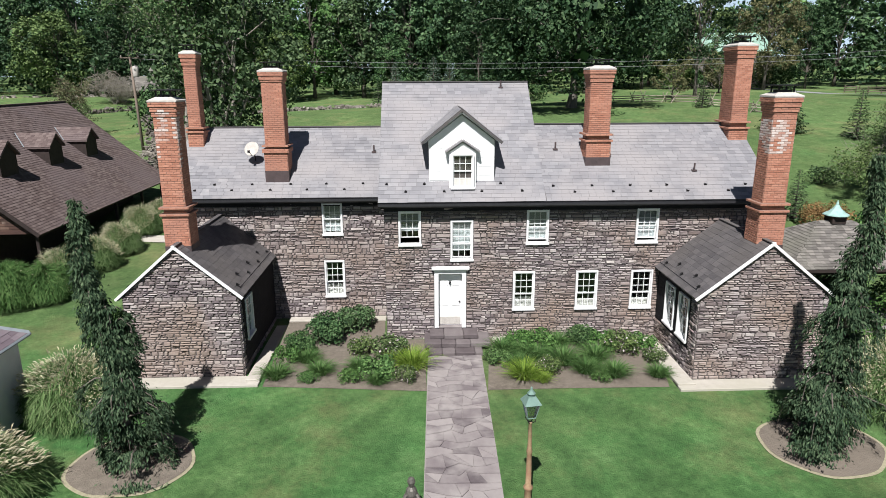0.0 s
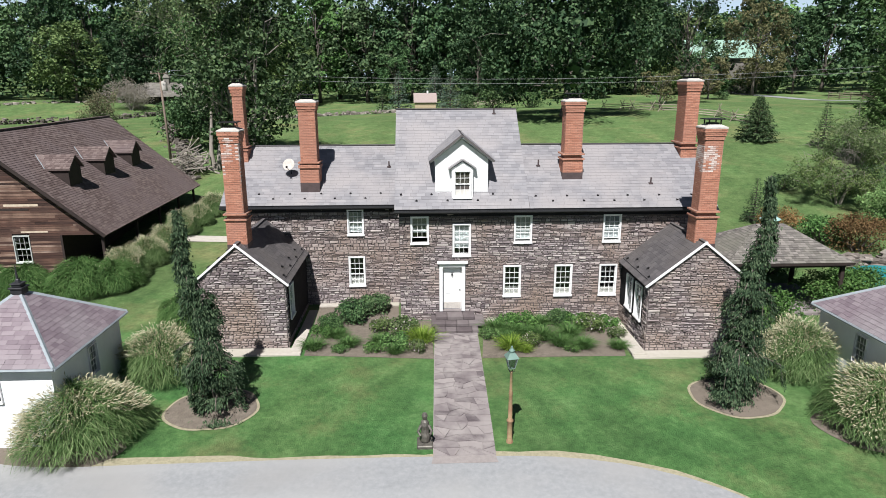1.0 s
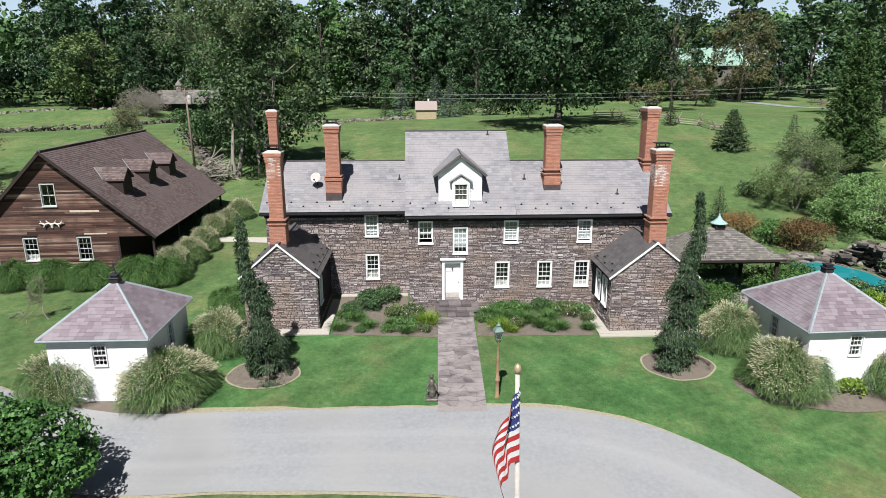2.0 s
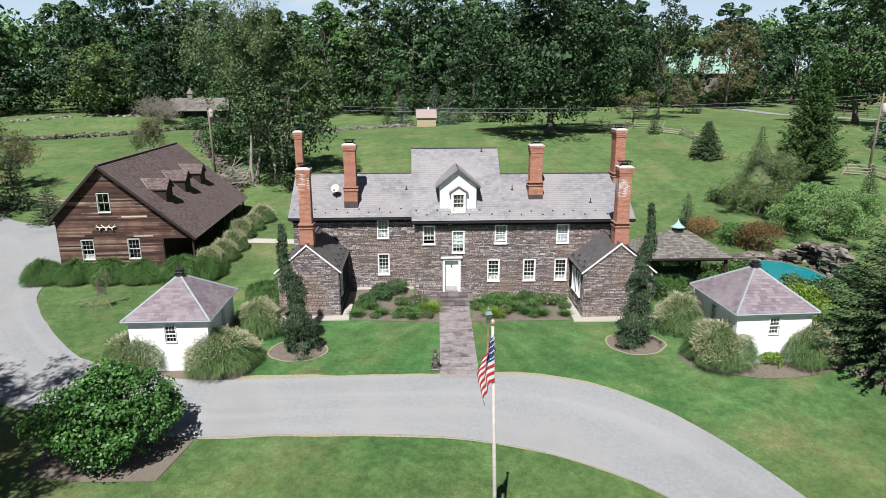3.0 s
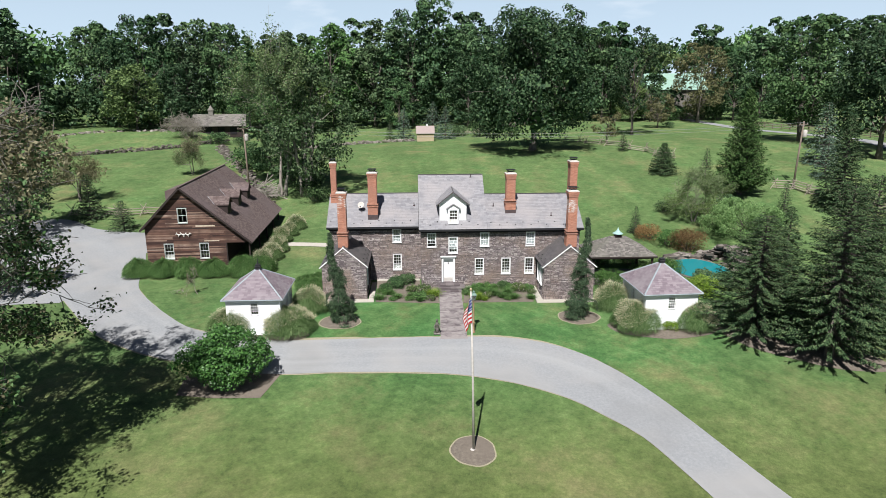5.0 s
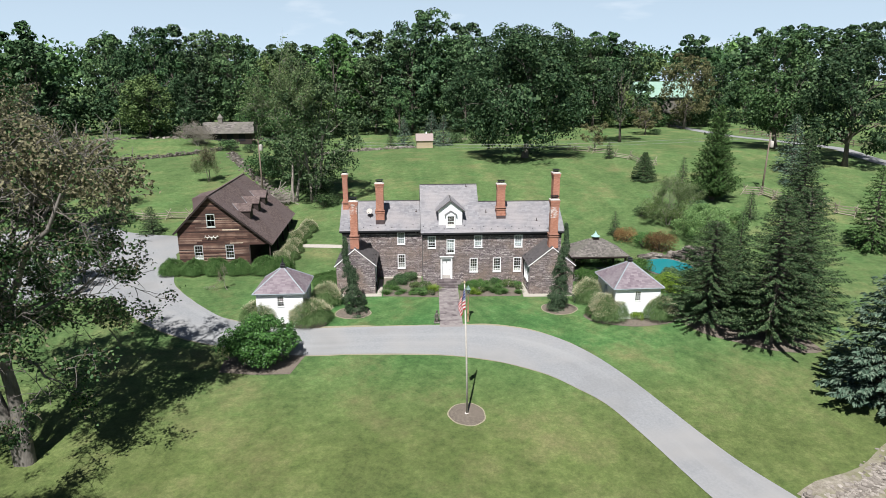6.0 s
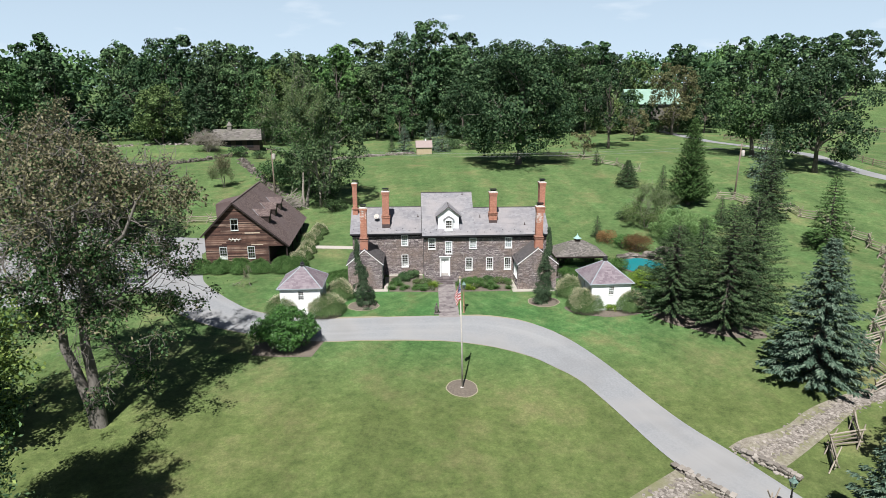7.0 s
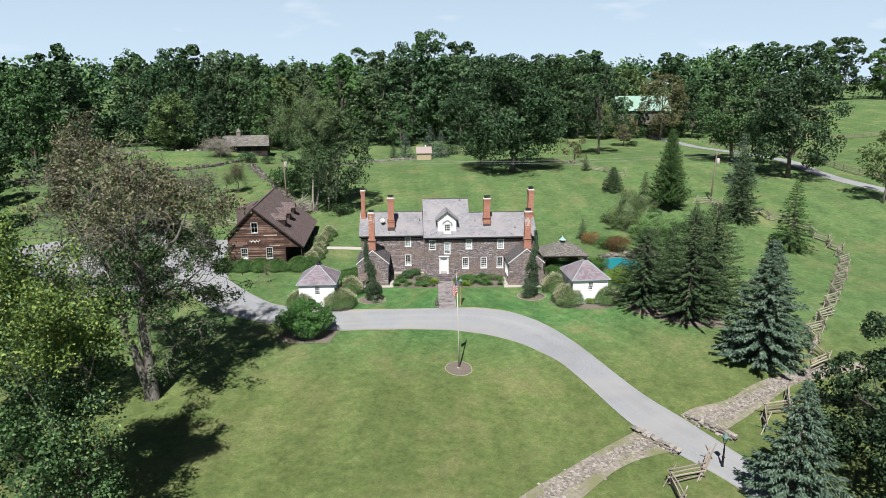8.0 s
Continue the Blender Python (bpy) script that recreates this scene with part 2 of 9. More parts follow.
def lawn_mat():
    """Mown grass: fresh green by the house, drier and yellower farther off, with mower bands, thin spots and fine grain."""
    m = bpy.data.materials.new("lawn_grass")
    m.use_nodes = True
    nt = m.node_tree
    b = nt.nodes["Principled BSDF"]
    co = nt.nodes.new("ShaderNodeTexCoord").outputs["Object"]

    def noise(scale, detail, rough=0.6, stretch=None):
        n = nt.nodes.new("ShaderNodeTexNoise")
        n.inputs["Scale"].default_value, n.inputs["Detail"].default_value, n.inputs["Roughness"].default_value = scale, detail, rough
        src = co
        if stretch:
            mp = nt.nodes.new("ShaderNodeMapping")
            mp.inputs["Rotation"].default_value = (0, 0, stretch[0])
            mp.inputs["Scale"].default_value = stretch[1]
            nt.links.new(co, mp.inputs["Vector"])
            src = mp.outputs["Vector"]
        nt.links.new(src, n.inputs["Vector"])
        return n.outputs["Fac"]

    def mix(fac, a, c):
        x = nt.nodes.new("ShaderNodeMixRGB")
        nt.links.new(fac, x.inputs[0])
        for s, v in ((1, a), (2, c)):
            if isinstance(v, tuple):
                x.inputs[s].default_value = (*v, 1)
            else:
                nt.links.new(v, x.inputs[s])
        return x.outputs["Color"]

    def ramp(src, stops):
        r = ramp_node(nt, stops)
        nt.links.new(src, r.inputs["Fac"])
        return r.outputs["Color"]

    grain = noise(1.1, 14, 0.72)
    fresh = ramp(grain, [(0.30, (0.036, 0.108, 0.034)), (0.5, (0.067, 0.173, 0.056)), (0.70, (0.124, 0.254, 0.094))])
    dry = ramp(grain, [(0.22, (0.060, 0.112, 0.040)), (0.5, (0.106, 0.168, 0.063)), (0.78, (0.168, 0.232, 0.097))])
    sere = ramp(grain, [(0.22, (0.080, 0.110, 0.034)), (0.5, (0.138, 0.166, 0.055)), (0.78, (0.208, 0.228, 0.088))])
    # the watered lawn before the house
    ge = nt.nodes.new("ShaderNodeTexGradient")
    ge.gradient_type = "SPHERICAL"
    mp = nt.nodes.new("ShaderNodeMapping")
    mp.inputs["Location"].default_value = (-0.08, 0.36, 0)
    mp.inputs["Scale"].default_value = (0.028, 0.055, 0)
    nt.links.new(co, mp.inputs["Vector"])
    nt.links.new(mp.outputs["Vector"], ge.inputs["Vector"])
    wet = ramp(ge.outputs["Fac"], [(0.05, (0.06, 0.06, 0.06)), (0.6, (0.95, 0.95, 0.95))])
    col = mix(wet, dry, fresh)
    col = mix(ramp(noise(0.11, 5, 0.6), [(0.40, (0, 0, 0)), (0.66, (0.75, 0.75, 0.75))]), col, dry)
    col = mix(ramp(noise(0.22, 6, 0.7), [(0.52, (0, 0, 0)), (0.75, (0.6, 0.6, 0.6))]), col, fresh)
    # the open front lawn is drier
    sp_ = nt.nodes.new("ShaderNodeSeparateXYZ")
    nt.links.new(co, sp_.inputs["Vector"])
    mr_ = nt.nodes.new("ShaderNodeMapRange")
    mr_.inputs["From Min"].default_value, mr_.inputs["From Max"].default_value = -14.0, -27.0
    mr_.inputs["To Max"].default_value = 0.66
    nt.links.new(sp_.outputs["Y"], mr_.inputs["Value"])
    col = mix(mr_.outputs["Result"], col, sere)
    # thin brownish wear
    col = mix(ramp(noise(0.16, 9, 0.72), [(0.50, (0, 0, 0)), (0.70, (0.85, 0.85, 0.85))]), col, (0.176, 0.168, 0.084))
    # mower bands
    band = ramp(noise(0.33, 2, 0.5, (0.5, (1.0, 0.06, 1.0))), [(0.40, (0.80, 0.80, 0.80)), (0.60, (1.14, 1.14, 1.14))])
    fine = ramp(noise(5.5, 10, 0.8), [(0.34, (0.72, 0.74, 0.72)), (0.66, (1.26, 1.24, 1.22))])
    # clumps of longer and shorter grass
    for sc, lo, hi in ((0.16, 0.86, 1.10), (0.6, 0.90, 1.07), (2.3, 0.86, 1.12)):
        mm = nt.nodes.new("ShaderNodeMixRGB")
        mm.blend_type = "MULTIPLY"
        mm.inputs[0].default_value = 1.0
        nt.links.new(col, mm.inputs[1])
        nt.links.new(ramp(noise(sc, 5, 0.65), [(0.34, (lo, lo, lo)), (0.66, (hi, hi, hi * 0.98))]), mm.inputs[2])
        col = mm.outputs["Color"]
    mf = nt.nodes.new("ShaderNodeMixRGB")
    mf.blend_type = "MULTIPLY"
    mf.inputs[0].default_value = 0.95
    nt.links.new(col, mf.inputs[1])
    nt.links.new(fine, mf.inputs[2])
    col = mf.outputs["Color"]
    mu = nt.nodes.new("ShaderNodeMixRGB")
    mu.blend_type = "MULTIPLY"
    mu.inputs[0].default_value = 0.42
    nt.links.new(col, mu.inputs[1])
    nt.links.new(band, mu.inputs[2])
    nt.links.new(mu.outputs["Color"], b.inputs["Base Color"])
    b.inputs["Roughness"].default_value = 0.9
    b.inputs["Specular IOR Level"].default_value = 0.12
    bp = nt.nodes.new("ShaderNodeBump")
    bp.inputs["Strength"].default_value, bp.inputs["Distance"].default_value = 1.0, 0.07
    nt.links.new(noise(26, 6, 0.7), bp.inputs["Height"])
    nt.links.new(bp.outputs["Normal"], b.inputs["Normal"])
    return m


M["lawn"] = lawn_mat()
M["stone"] = material("fieldstone", [(0.06, (0.062, 0.050, 0.054)), (0.28, (0.162, 0.134, 0.139)), (0.52, (0.285, 0.247, 0.244)), (0.76, (0.390, 0.350, 0.335)), (0.97, (0.52, 0.48, 0.43))],
                      rough=0.85, scale=9, bump=0.9, bump_scale=26, vary=0.66, patch=(0.275, 0.212, 0.175), patch_scale=0.45, distance=0.015)
M["mortar"] = material("mortar", [(0.3, (0.075, 0.064, 0.062)), (0.7, (0.13, 0.114, 0.108))], rough=0.95, scale=9, bump=0.5)
M["slate"] = material("roof_slate", [(0.1, (0.150, 0.147, 0.157)), (0.4, (0.190, 0.187, 0.198)), (0.7, (0.232, 0.228, 0.237)), (0.95, (0.31, 0.300, 0.302))], rough=0.55, scale=2.0,
                      bump=0.35, bump_scale=22, vary=0.5, patch=(0.26, 0.245, 0.245), patch_scale=0.5, spec=0.4)
M["slate_dark"] = material("dark_slate", [(0.1, (0.060, 0.056, 0.058)), (0.5, (0.088, 0.082, 0.084)), (0.9, (0.125, 0.115, 0.115))], rough=0.6, scale=2.0, bump=0.35, bump_scale=22,
                           vary=0.55, patch=(0.105, 0.095, 0.09), spec=0.35)
M["slate_purple"] = material("purple_slate", [(0.1, (0.120, 0.092, 0.108)), (0.45, (0.180, 0.145, 0.163)), (0.75, (0.235, 0.200, 0.214)), (0.95, (0.36, 0.325, 0.335))], rough=0.6,
                             scale=1.6, bump=0.3, bump_scale=22, vary=0.5, patch=(0.24, 0.215, 0.225), spec=0.35)
M["brick"] = material("red_brick", [(0.1, (0.30, 0.125, 0.082)), (0.45, (0.40, 0.180, 0.120)), (0.75, (0.48, 0.235, 0.160)), (0.97, (0.56, 0.33, 0.25))], rough=0.9, scale=6, bump=0.5,
                      vary=0.5, patch=(0.36, 0.175, 0.125), patch_scale=0.8)
M["brick_lime"] = material("lime_stained_brick", [(0.3, (0.40, 0.22, 0.17)), (0.6, (0.55, 0.46, 0.42)), (0.9, (0.68, 0.64, 0.60))], rough=0.95, scale=8, bump=0.5, vary=0.4)
M["brick_joint"] = material("brick_joint", [(0.3, (0.20, 0.115, 0.085)), (0.7, (0.29, 0.19, 0.15))], rough=0.95, scale=9, bump=0.4)
M["cement"] = material("cement_wash", [(0.2, (0.34, 0.31, 0.28)), (0.8, (0.55, 0.52, 0.48))], rough=0.95, scale=7, bump=0.5)
M["white"] = material("white_paint", [(0.2, (0.66, 0.66, 0.655)), (0.8, (0.77, 0.77, 0.765))], rough=0.5, scale=2.5, bump=0.06, bump_scale=30, spec=0.4)
M["barn_paint"] = material("grey_green_paint", [(0.2, (0.36, 0.39, 0.37)), (0.8, (0.50, 0.53, 0.50))], rough=0.6, scale=3, bump=0.1)
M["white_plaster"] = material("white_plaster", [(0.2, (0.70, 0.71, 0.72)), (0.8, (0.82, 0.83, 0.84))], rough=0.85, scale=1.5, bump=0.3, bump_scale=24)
M["black"] = material("black_siding", [(0.2, (0.012, 0.012, 0.014)), (0.8, (0.026, 0.025, 0.028))], rough=0.85, scale=3, bump=0.2, spec=0.1)
M["gutter"] = material("dark_gutter", [(0.2, (0.030, 0.030, 0.033)), (0.8, (0.055, 0.055, 0.06))], rough=0.45, scale=4, bump=0.05, metal=0.4)
M["lead"] = material("lead_flashing", [(0.2, (0.065, 0.05, 0.05)), (0.8, (0.115, 0.085, 0.085))], rough=0.6, scale=4, bump=0.15, metal=0.3)
M["ridge_metal"] = material("grey_metal_hip", [(0.2, (0.22, 0.25, 0.27)), (0.8, (0.32, 0.36, 0.38))], rough=0.8, scale=4, bump=0.05, spec=0.15)
M["soil"] = material("bed_soil", [(0.2, (0.085, 0.070, 0.055)), (0.55, (0.150, 0.128, 0.103)), (0.9, (0.235, 0.206, 0.170))], rough=1.0, scale=5, bump=0.9, bump_scale=24, patch=(0.155, 0.13, 0.105), distance=0.04)
M["drive"] = material("gravel_asphalt_drive", [(0.2, (0.190, 0.198, 0.203)), (0.5, (0.237, 0.245, 0.250)), (0.85, (0.305, 0.309, 0.311))], rough=0.95, scale=6, detail=12, bump=0.6, bump_scale=60,
                      patch=(0.27, 0.268, 0.262), patch_scale=0.25, streak=((0.19, 0.192, 0.19), 0.12, 0.5, 0.75), distance=0.01)
M["verge"] = material("drive_edge_grit", [(0.2, (0.19, 0.175, 0.11)), (0.8, (0.36, 0.33, 0.23))], rough=1.0, scale=9, bump=0.7, bump_scale=40)
M["flag"] = material("path_flagstone", [(0.15, (0.085, 0.070, 0.074)), (0.4, (0.150, 0.128, 0.130)), (0.65, (0.220, 0.194, 0.190)), (0.92, (0.315, 0.285, 0.272))], rough=0.8, scale=2.2, bump=0.5, vary=0.58,
                     bump_scale=20, patch=(0.27, 0.245, 0.235), patch_scale=1.3)
M["step_stone"] = material("step_stone", [(0.15, (0.070, 0.056, 0.058)), (0.5, (0.125, 0.105, 0.106)), (0.9, (0.20, 0.178, 0.172))], rough=0.85, scale=3.0, bump=0.7, vary=0.5)
M["path_joint"] = material("path_joint", [(0.2, (0.20, 0.178, 0.170)), (0.8, (0.28, 0.255, 0.242))], rough=0.95, scale=6, bump=0.4)
M["concrete"] = material("pale_concrete", [(0.2, (0.33, 0.30, 0.26)), (0.8, (0.46, 0.43, 0.38))], rough=0.95, scale=4, bump=0.4, patch=(0.36, 0.34, 0.28))
M["ash_board"] = material("weathered_cedar_board", [(0.22, (0.022, 0.013, 0.011)), (0.40, (0.058, 0.030, 0.024)), (0.56, (0.120, 0.064, 0.047)), (0.72, (0.225, 0.145, 0.108)), (0.9, (0.42, 0.34, 0.28))], rough=0.8, scale=2.5,
                          bump=0.5, bump_scale=14, vary=0.6, stretch=(0.5, 1, 9), patch=(0.060, 0.034, 0.027), patch_scale=0.9)
M["shingle"] = material("brown_wood_shingle", [(0.08, (0.068, 0.048, 0.045)), (0.45, (0.112, 0.082, 0.076)), (0.8, (0.160, 0.124, 0.114)), (0.97, (0.22, 0.18, 0.165))], rough=0.9, scale=2.5, bump=0.5,
                        bump_scale=18, vary=0.6, patch=(0.13, 0.10, 0.098))
M["shingle_grey"] = material("grey_shake", [(0.08, (0.075, 0.068, 0.062)), (0.5, (0.145, 0.134, 0.122)), (0.92, (0.23, 0.21, 0.19))], rough=0.9, scale=2.5, bump=0.5, bump_scale=18, vary=0.65,
                             patch=(0.15, 0.145, 0.12))
M["pale_board"] = material("fresh_sawn_board", [(0.2, (0.42, 0.33, 0.24)), (0.8, (0.62, 0.53, 0.42))], rough=0.8, scale=5, bump=0.3)
M["dark_wood"] = material("dark_brown_wood", [(0.2, (0.018, 0.013, 0.012)), (0.8, (0.045, 0.032, 0.028))], rough=0.75, scale=4, bump=0.3)
M["bark"] = material("tree_bark", [(0.2, (0.060, 0.050, 0.042)), (0.55, (0.125, 0.108, 0.092)), (0.9, (0.22, 0.20, 0.175))], rough=0.95, scale=5, bump=0.9, bump_scale=16, stretch=(1, 1, 0.3), distance=0.04)
M["bark_grey"] = material("lichen_grey_bark", [(0.2, (0.078, 0.070, 0.060)), (0.55, (0.155, 0.141, 0.124)), (0.9, (0.27, 0.25, 0.225))], rough=0.95, scale=5, bump=0.9, bump_scale=16, stretch=(1, 1, 0.3), distance=0.04)
M["bark_pale"] = material("pale_bark", [(0.2, (0.16, 0.14, 0.12)), (0.8, (0.34, 0.31, 0.27))], rough=0.95, scale=5, bump=0.7, stretch=(1, 1, 0.3))
M["rail_wood"] = material("silvered_split_rail", [(0.2, (0.17, 0.145, 0.115)), (0.8, (0.38, 0.33, 0.27))], rough=0.9, scale=6, bump=0.5, vary=0.5)
M["pole_wood"] = material("pole_wood", [(0.2, (0.13, 0.10, 0.08)), (0.8, (0.25, 0.20, 0.16))], rough=0.9, scale=6, bump=0.4, stretch=(1, 1, 0.2))
M["verdigris"] = material("verdigris_copper", [(0.2, (0.10, 0.17, 0.145)), (0.8, (0.19, 0.28, 0.24))], rough=0.6, scale=5, bump=0.15, metal=0.2)
M["copper_pale"] = material("pale_verdigris", [(0.2, (0.24, 0.40, 0.37)), (0.8, (0.38, 0.54, 0.50))], rough=0.6, scale=5, bump=0.15, metal=0.2)
M["post_paint"] = material("peeling_ochre_post", [(0.3, (0.23, 0.155, 0.08)), (0.7, (0.36, 0.27, 0.16))], rough=0.75, scale=8, bump=0.3, patch=(0.24, 0.13, 0.08), patch_scale=3)
M["rock"] = material("quarry_rock", [(0.1, (0.048, 0.041, 0.035)), (0.5, (0.125, 0.109, 0.094)), (0.9, (0.29, 0.26, 0.23))], rough=0.9, scale=3, bump=0.8, vary=0.55, distance=0.05)
M["creek_stone"] = material("creek_stone", [(0.1, (0.13, 0.114, 0.098)), (0.5, (0.235, 0.210, 0.182)), (0.9, (0.39, 0.355, 0.315))], rough=0.9, scale=3, bump=0.5, vary=0.65)
M["iron"] = material("black_iron", [(0.2, (0.015, 0.015, 0.016)), (0.8, (0.035, 0.034, 0.035))], rough=0.5, scale=6, bump=0.1, metal=0.6)
M["wire"] = material("bare_wire", [(0.2, (0.25, 0.25, 0.26)), (0.8, (0.36, 0.36, 0.37))], rough=0.5, scale=6, bump=0, metal=0.5)
M["plywood"] = material("tan_board", [(0.2, (0.34, 0.27, 0.17)), (0.8, (0.45, 0.37, 0.25))], rough=0.85, scale=4, bump=0.2)
M["pink_brick"] = material("pinkish_shingle", [(0.2, (0.26, 0.205, 0.19)), (0.8, (0.37, 0.31, 0.29))], rough=0.9, scale=5, bump=0.4, vary=0.4)
M["green_metal"] = material("green_metal_roof", [(0.2, (0.22, 0.36, 0.28)), (0.8, (0.32, 0.46, 0.38))], rough=0.5, scale=1, bump=0.05, metal=0.2)
M["bronze"] = material("weathered_bronze", [(0.2, (0.05, 0.048, 0.042)), (0.8, (0.20, 0.185, 0.16))], rough=0.55, scale=9, bump=0.3, metal=0.4)
M["antler"] = material("bleached_bone", [(0.2, (0.55, 0.52, 0.46)), (0.8, (0.72, 0.70, 0.64))], rough=0.7, scale=8, bump=0.2)
M["gilt"] = material("dull_gilt", [(0.2, (0.36, 0.28, 0.17)), (0.8, (0.50, 0.41, 0.27))], rough=0.4, scale=8, bump=0.1, metal=0.4)
M["curtain"] = material("pale_curtain", [(0.3, (0.50, 0.48, 0.44)), (0.7, (0.64, 0.62, 0.58))], rough=0.95, scale=6, bump=0.3, stretch=(8, 8, 0.5))
# pale grey of the sky mirrored in the upper panes, as a colour
M["pane_reflection"] = material("grey_pane_reflection", [(0.3, (0.42, 0.45, 0.45)), (0.7, (0.52, 0.54, 0.54))], rough=0.9, scale=4, bump=0.1)
# the gloom of unlit rooms is put into this dark colour
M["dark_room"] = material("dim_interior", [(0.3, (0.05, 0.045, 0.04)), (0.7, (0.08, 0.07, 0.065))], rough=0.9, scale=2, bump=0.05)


def glass_mat(name, tint, rough=0.03):
    m = bpy.data.materials.new(name)
    m.use_nodes = True
    nt = m.node_tree
    b = nt.nodes["Principled BSDF"]
    b.inputs["Base Color"].default_value = (*tint, 1)
    b.inputs["Roughness"].default_value = rough
    b.inputs["Transmission Weight"].default_value = 1.0
    b.inputs["IOR"].default_value = 1.45
    b.inputs["Specular IOR Level"].default_value = 0.5
    no = nt.nodes.new("ShaderNodeTexNoise")
    no.inputs["Scale"].default_value = 2.0
    bp = nt.nodes.new("ShaderNodeBump")
    bp.inputs["Strength"].default_value = 0.06
    nt.links.new(no.outputs["Fac"], bp.inputs["Height"])
    nt.links.new(bp.outputs["Normal"], b.inputs["Normal"])
    return m


M["glass"] = glass_mat("window_glass", (0.62, 0.66, 0.66))
M["lamp_glass"] = glass_mat("lamp_glass", (0.35, 0.48, 0.42), 0.1)
m_w = bpy.data.materials.new("pool_water")
m_w.use_nodes = True
_b = m_w.node_tree.nodes["Principled BSDF"]
_b.inputs["Base Color"].default_value = (0.015, 0.20, 0.22, 1)
_b.inputs["Roughness"].default_value = 0.06
_n = m_w.node_tree.nodes.new("ShaderNodeTexNoise")
_n.inputs["Scale"].default_value = 2.5
_p = m_w.node_tree.nodes.new("ShaderNodeBump")
_p.inputs["Strength"].default_value = 0.12
m_w.node_tree.links.new(_n.outputs["Fac"], _p.inputs["Height"])
m_w.node_tree.links.new(_p.outputs["Normal"], _b.inputs["Normal"])
M["water"] = m_w

# ---- the lie of the land ----
LAND_Y = (-400, -120, -60, -35, -25, -16, -10, -4, 0, 10, 25, 40, 60, 100, 200, 600, 3000)
LAND_Z = (-6, -4, -3.5, -2.6, -2.0, -1.15, -0.45, -0.1, 0.0, 0.4, 2.0, 3.8, 5.7, 5.2, 8, 12, 14)


def smooth_step(a, b, v):
    k = np.clip((np.asarray(v, float) - a) / (b - a), 0, 1)
    return k * k * (3 - 2 * k)


def land_array(x, y):
    x, y = np.asarray(x, float), np.asarray(y, float)
    z = sum(np.interp(y + d, LAND_Y, LAND_Z) for d in (-2.0, -1.0, 0.0, 1.0, 2.0)) / 5
    z = z + np.clip(0.028 * x, -1.0, 1.5) * smooth_step(8, 30, y)
    z = z + 2.4 * smooth_step(40, 60, -x) * smooth_step(82, 103, y)
    return z + 8.5 * smooth_step(85, 200, x) * smooth_step(50, 190, y)


def land(x, y):
    return float(land_array(x, y))


def grid_axis(marks):
    out = []
    for a, b, step in marks:
        out += list(np.arange(a, b, step))
    return np.array(out + [marks[-1][1]])


gx = grid_axis([(-3000, -400, 260), (-400, -100, 20), (-100, -60, 4), (-60, 70, 1.0), (70, 110, 4), (110, 400, 20), (400, 3000, 260)])
gy = grid_axis([(-400, -100, 30), (-100, -60, 4), (-60, 60, 1.0), (60, 140, 4), (140, 400, 20), (400, 3000, 200)])
GX, GY = np.meshgrid(gx, gy)
GZ = land_array(GX, GY)
nx, ny = len(gx), len(gy)
gv = np.stack([GX.ravel(), GY.ravel(), GZ.ravel()], 1)
gi = (np.arange(ny - 1)[:, None] * nx + np.arange(nx - 1)[None, :]).ravel()
gf = np.stack([gi, gi + 1, gi + nx + 1, gi + nx], 1)
g_me = bpy.data.meshes.new("ground")
g_me.from_pydata(gv.tolist(), [], gf.tolist())
g_me.materials.append(M["lawn"])
g_me.polygons.foreach_set("use_smooth", [True] * len(g_me.polygons))
structure("ground", g_me, None, "mown green lawn with sun-bleached yellowish patches", "lawn")


def spline(pts, step=1.0):
    """A smooth line through points, cut into even steps."""
    P = [Vector((*p[:2], 0)) for p in pts]
    P = [P[0] * 2 - P[1]] + P + [P[-1] * 2 - P[-2]]
    out = []
    for i in range(1, len(P) - 2):
        n = max(2, int((P[i + 1] - P[i]).length / step))
        for k in range(n):
            t = k / n
            a, b, c, d = P[i - 1], P[i], P[i + 1], P[i + 2]
            out.append(0.5 * ((2 * b) + (c - a) * t + (2 * a - 5 * b + 4 * c - d) * t * t + (3 * b - a - 3 * c + d) * t ** 3))
    out.append(P[-2])
    return [(p.x, p.y) for p in out]


def strip(left, right, lift, n=48, across=6):
    """A sheet that lies on the land between two edge lines."""
    def even(line):
        line = [Vector((*p, 0)) for p in line]
        s = [0]
        for a, b in zip(line, line[1:]):
            s.append(s[-1] + (b - a).length)
        t = np.linspace(0, s[-1], n)
        return np.stack([np.interp(t, s, [p.x for p in line]), np.interp(t, s, [p.y for p in line])], 1)
    a, b = even(left), even(right)
    g = Geo()
    vs = []
    for i in range(n):
        for k in range(across + 1):
            u = k / across
            x, y = a[i] * (1 - u) + b[i] * u
            vs.append((x, y, land(x, y) + lift))
    fs = [(i * (across + 1) + k, (i + 1) * (across + 1) + k, (i + 1) * (across + 1) + k + 1, i * (across + 1) + k + 1) for i in range(n - 1) for k in range(across)]
    return g.add(vs, fs)


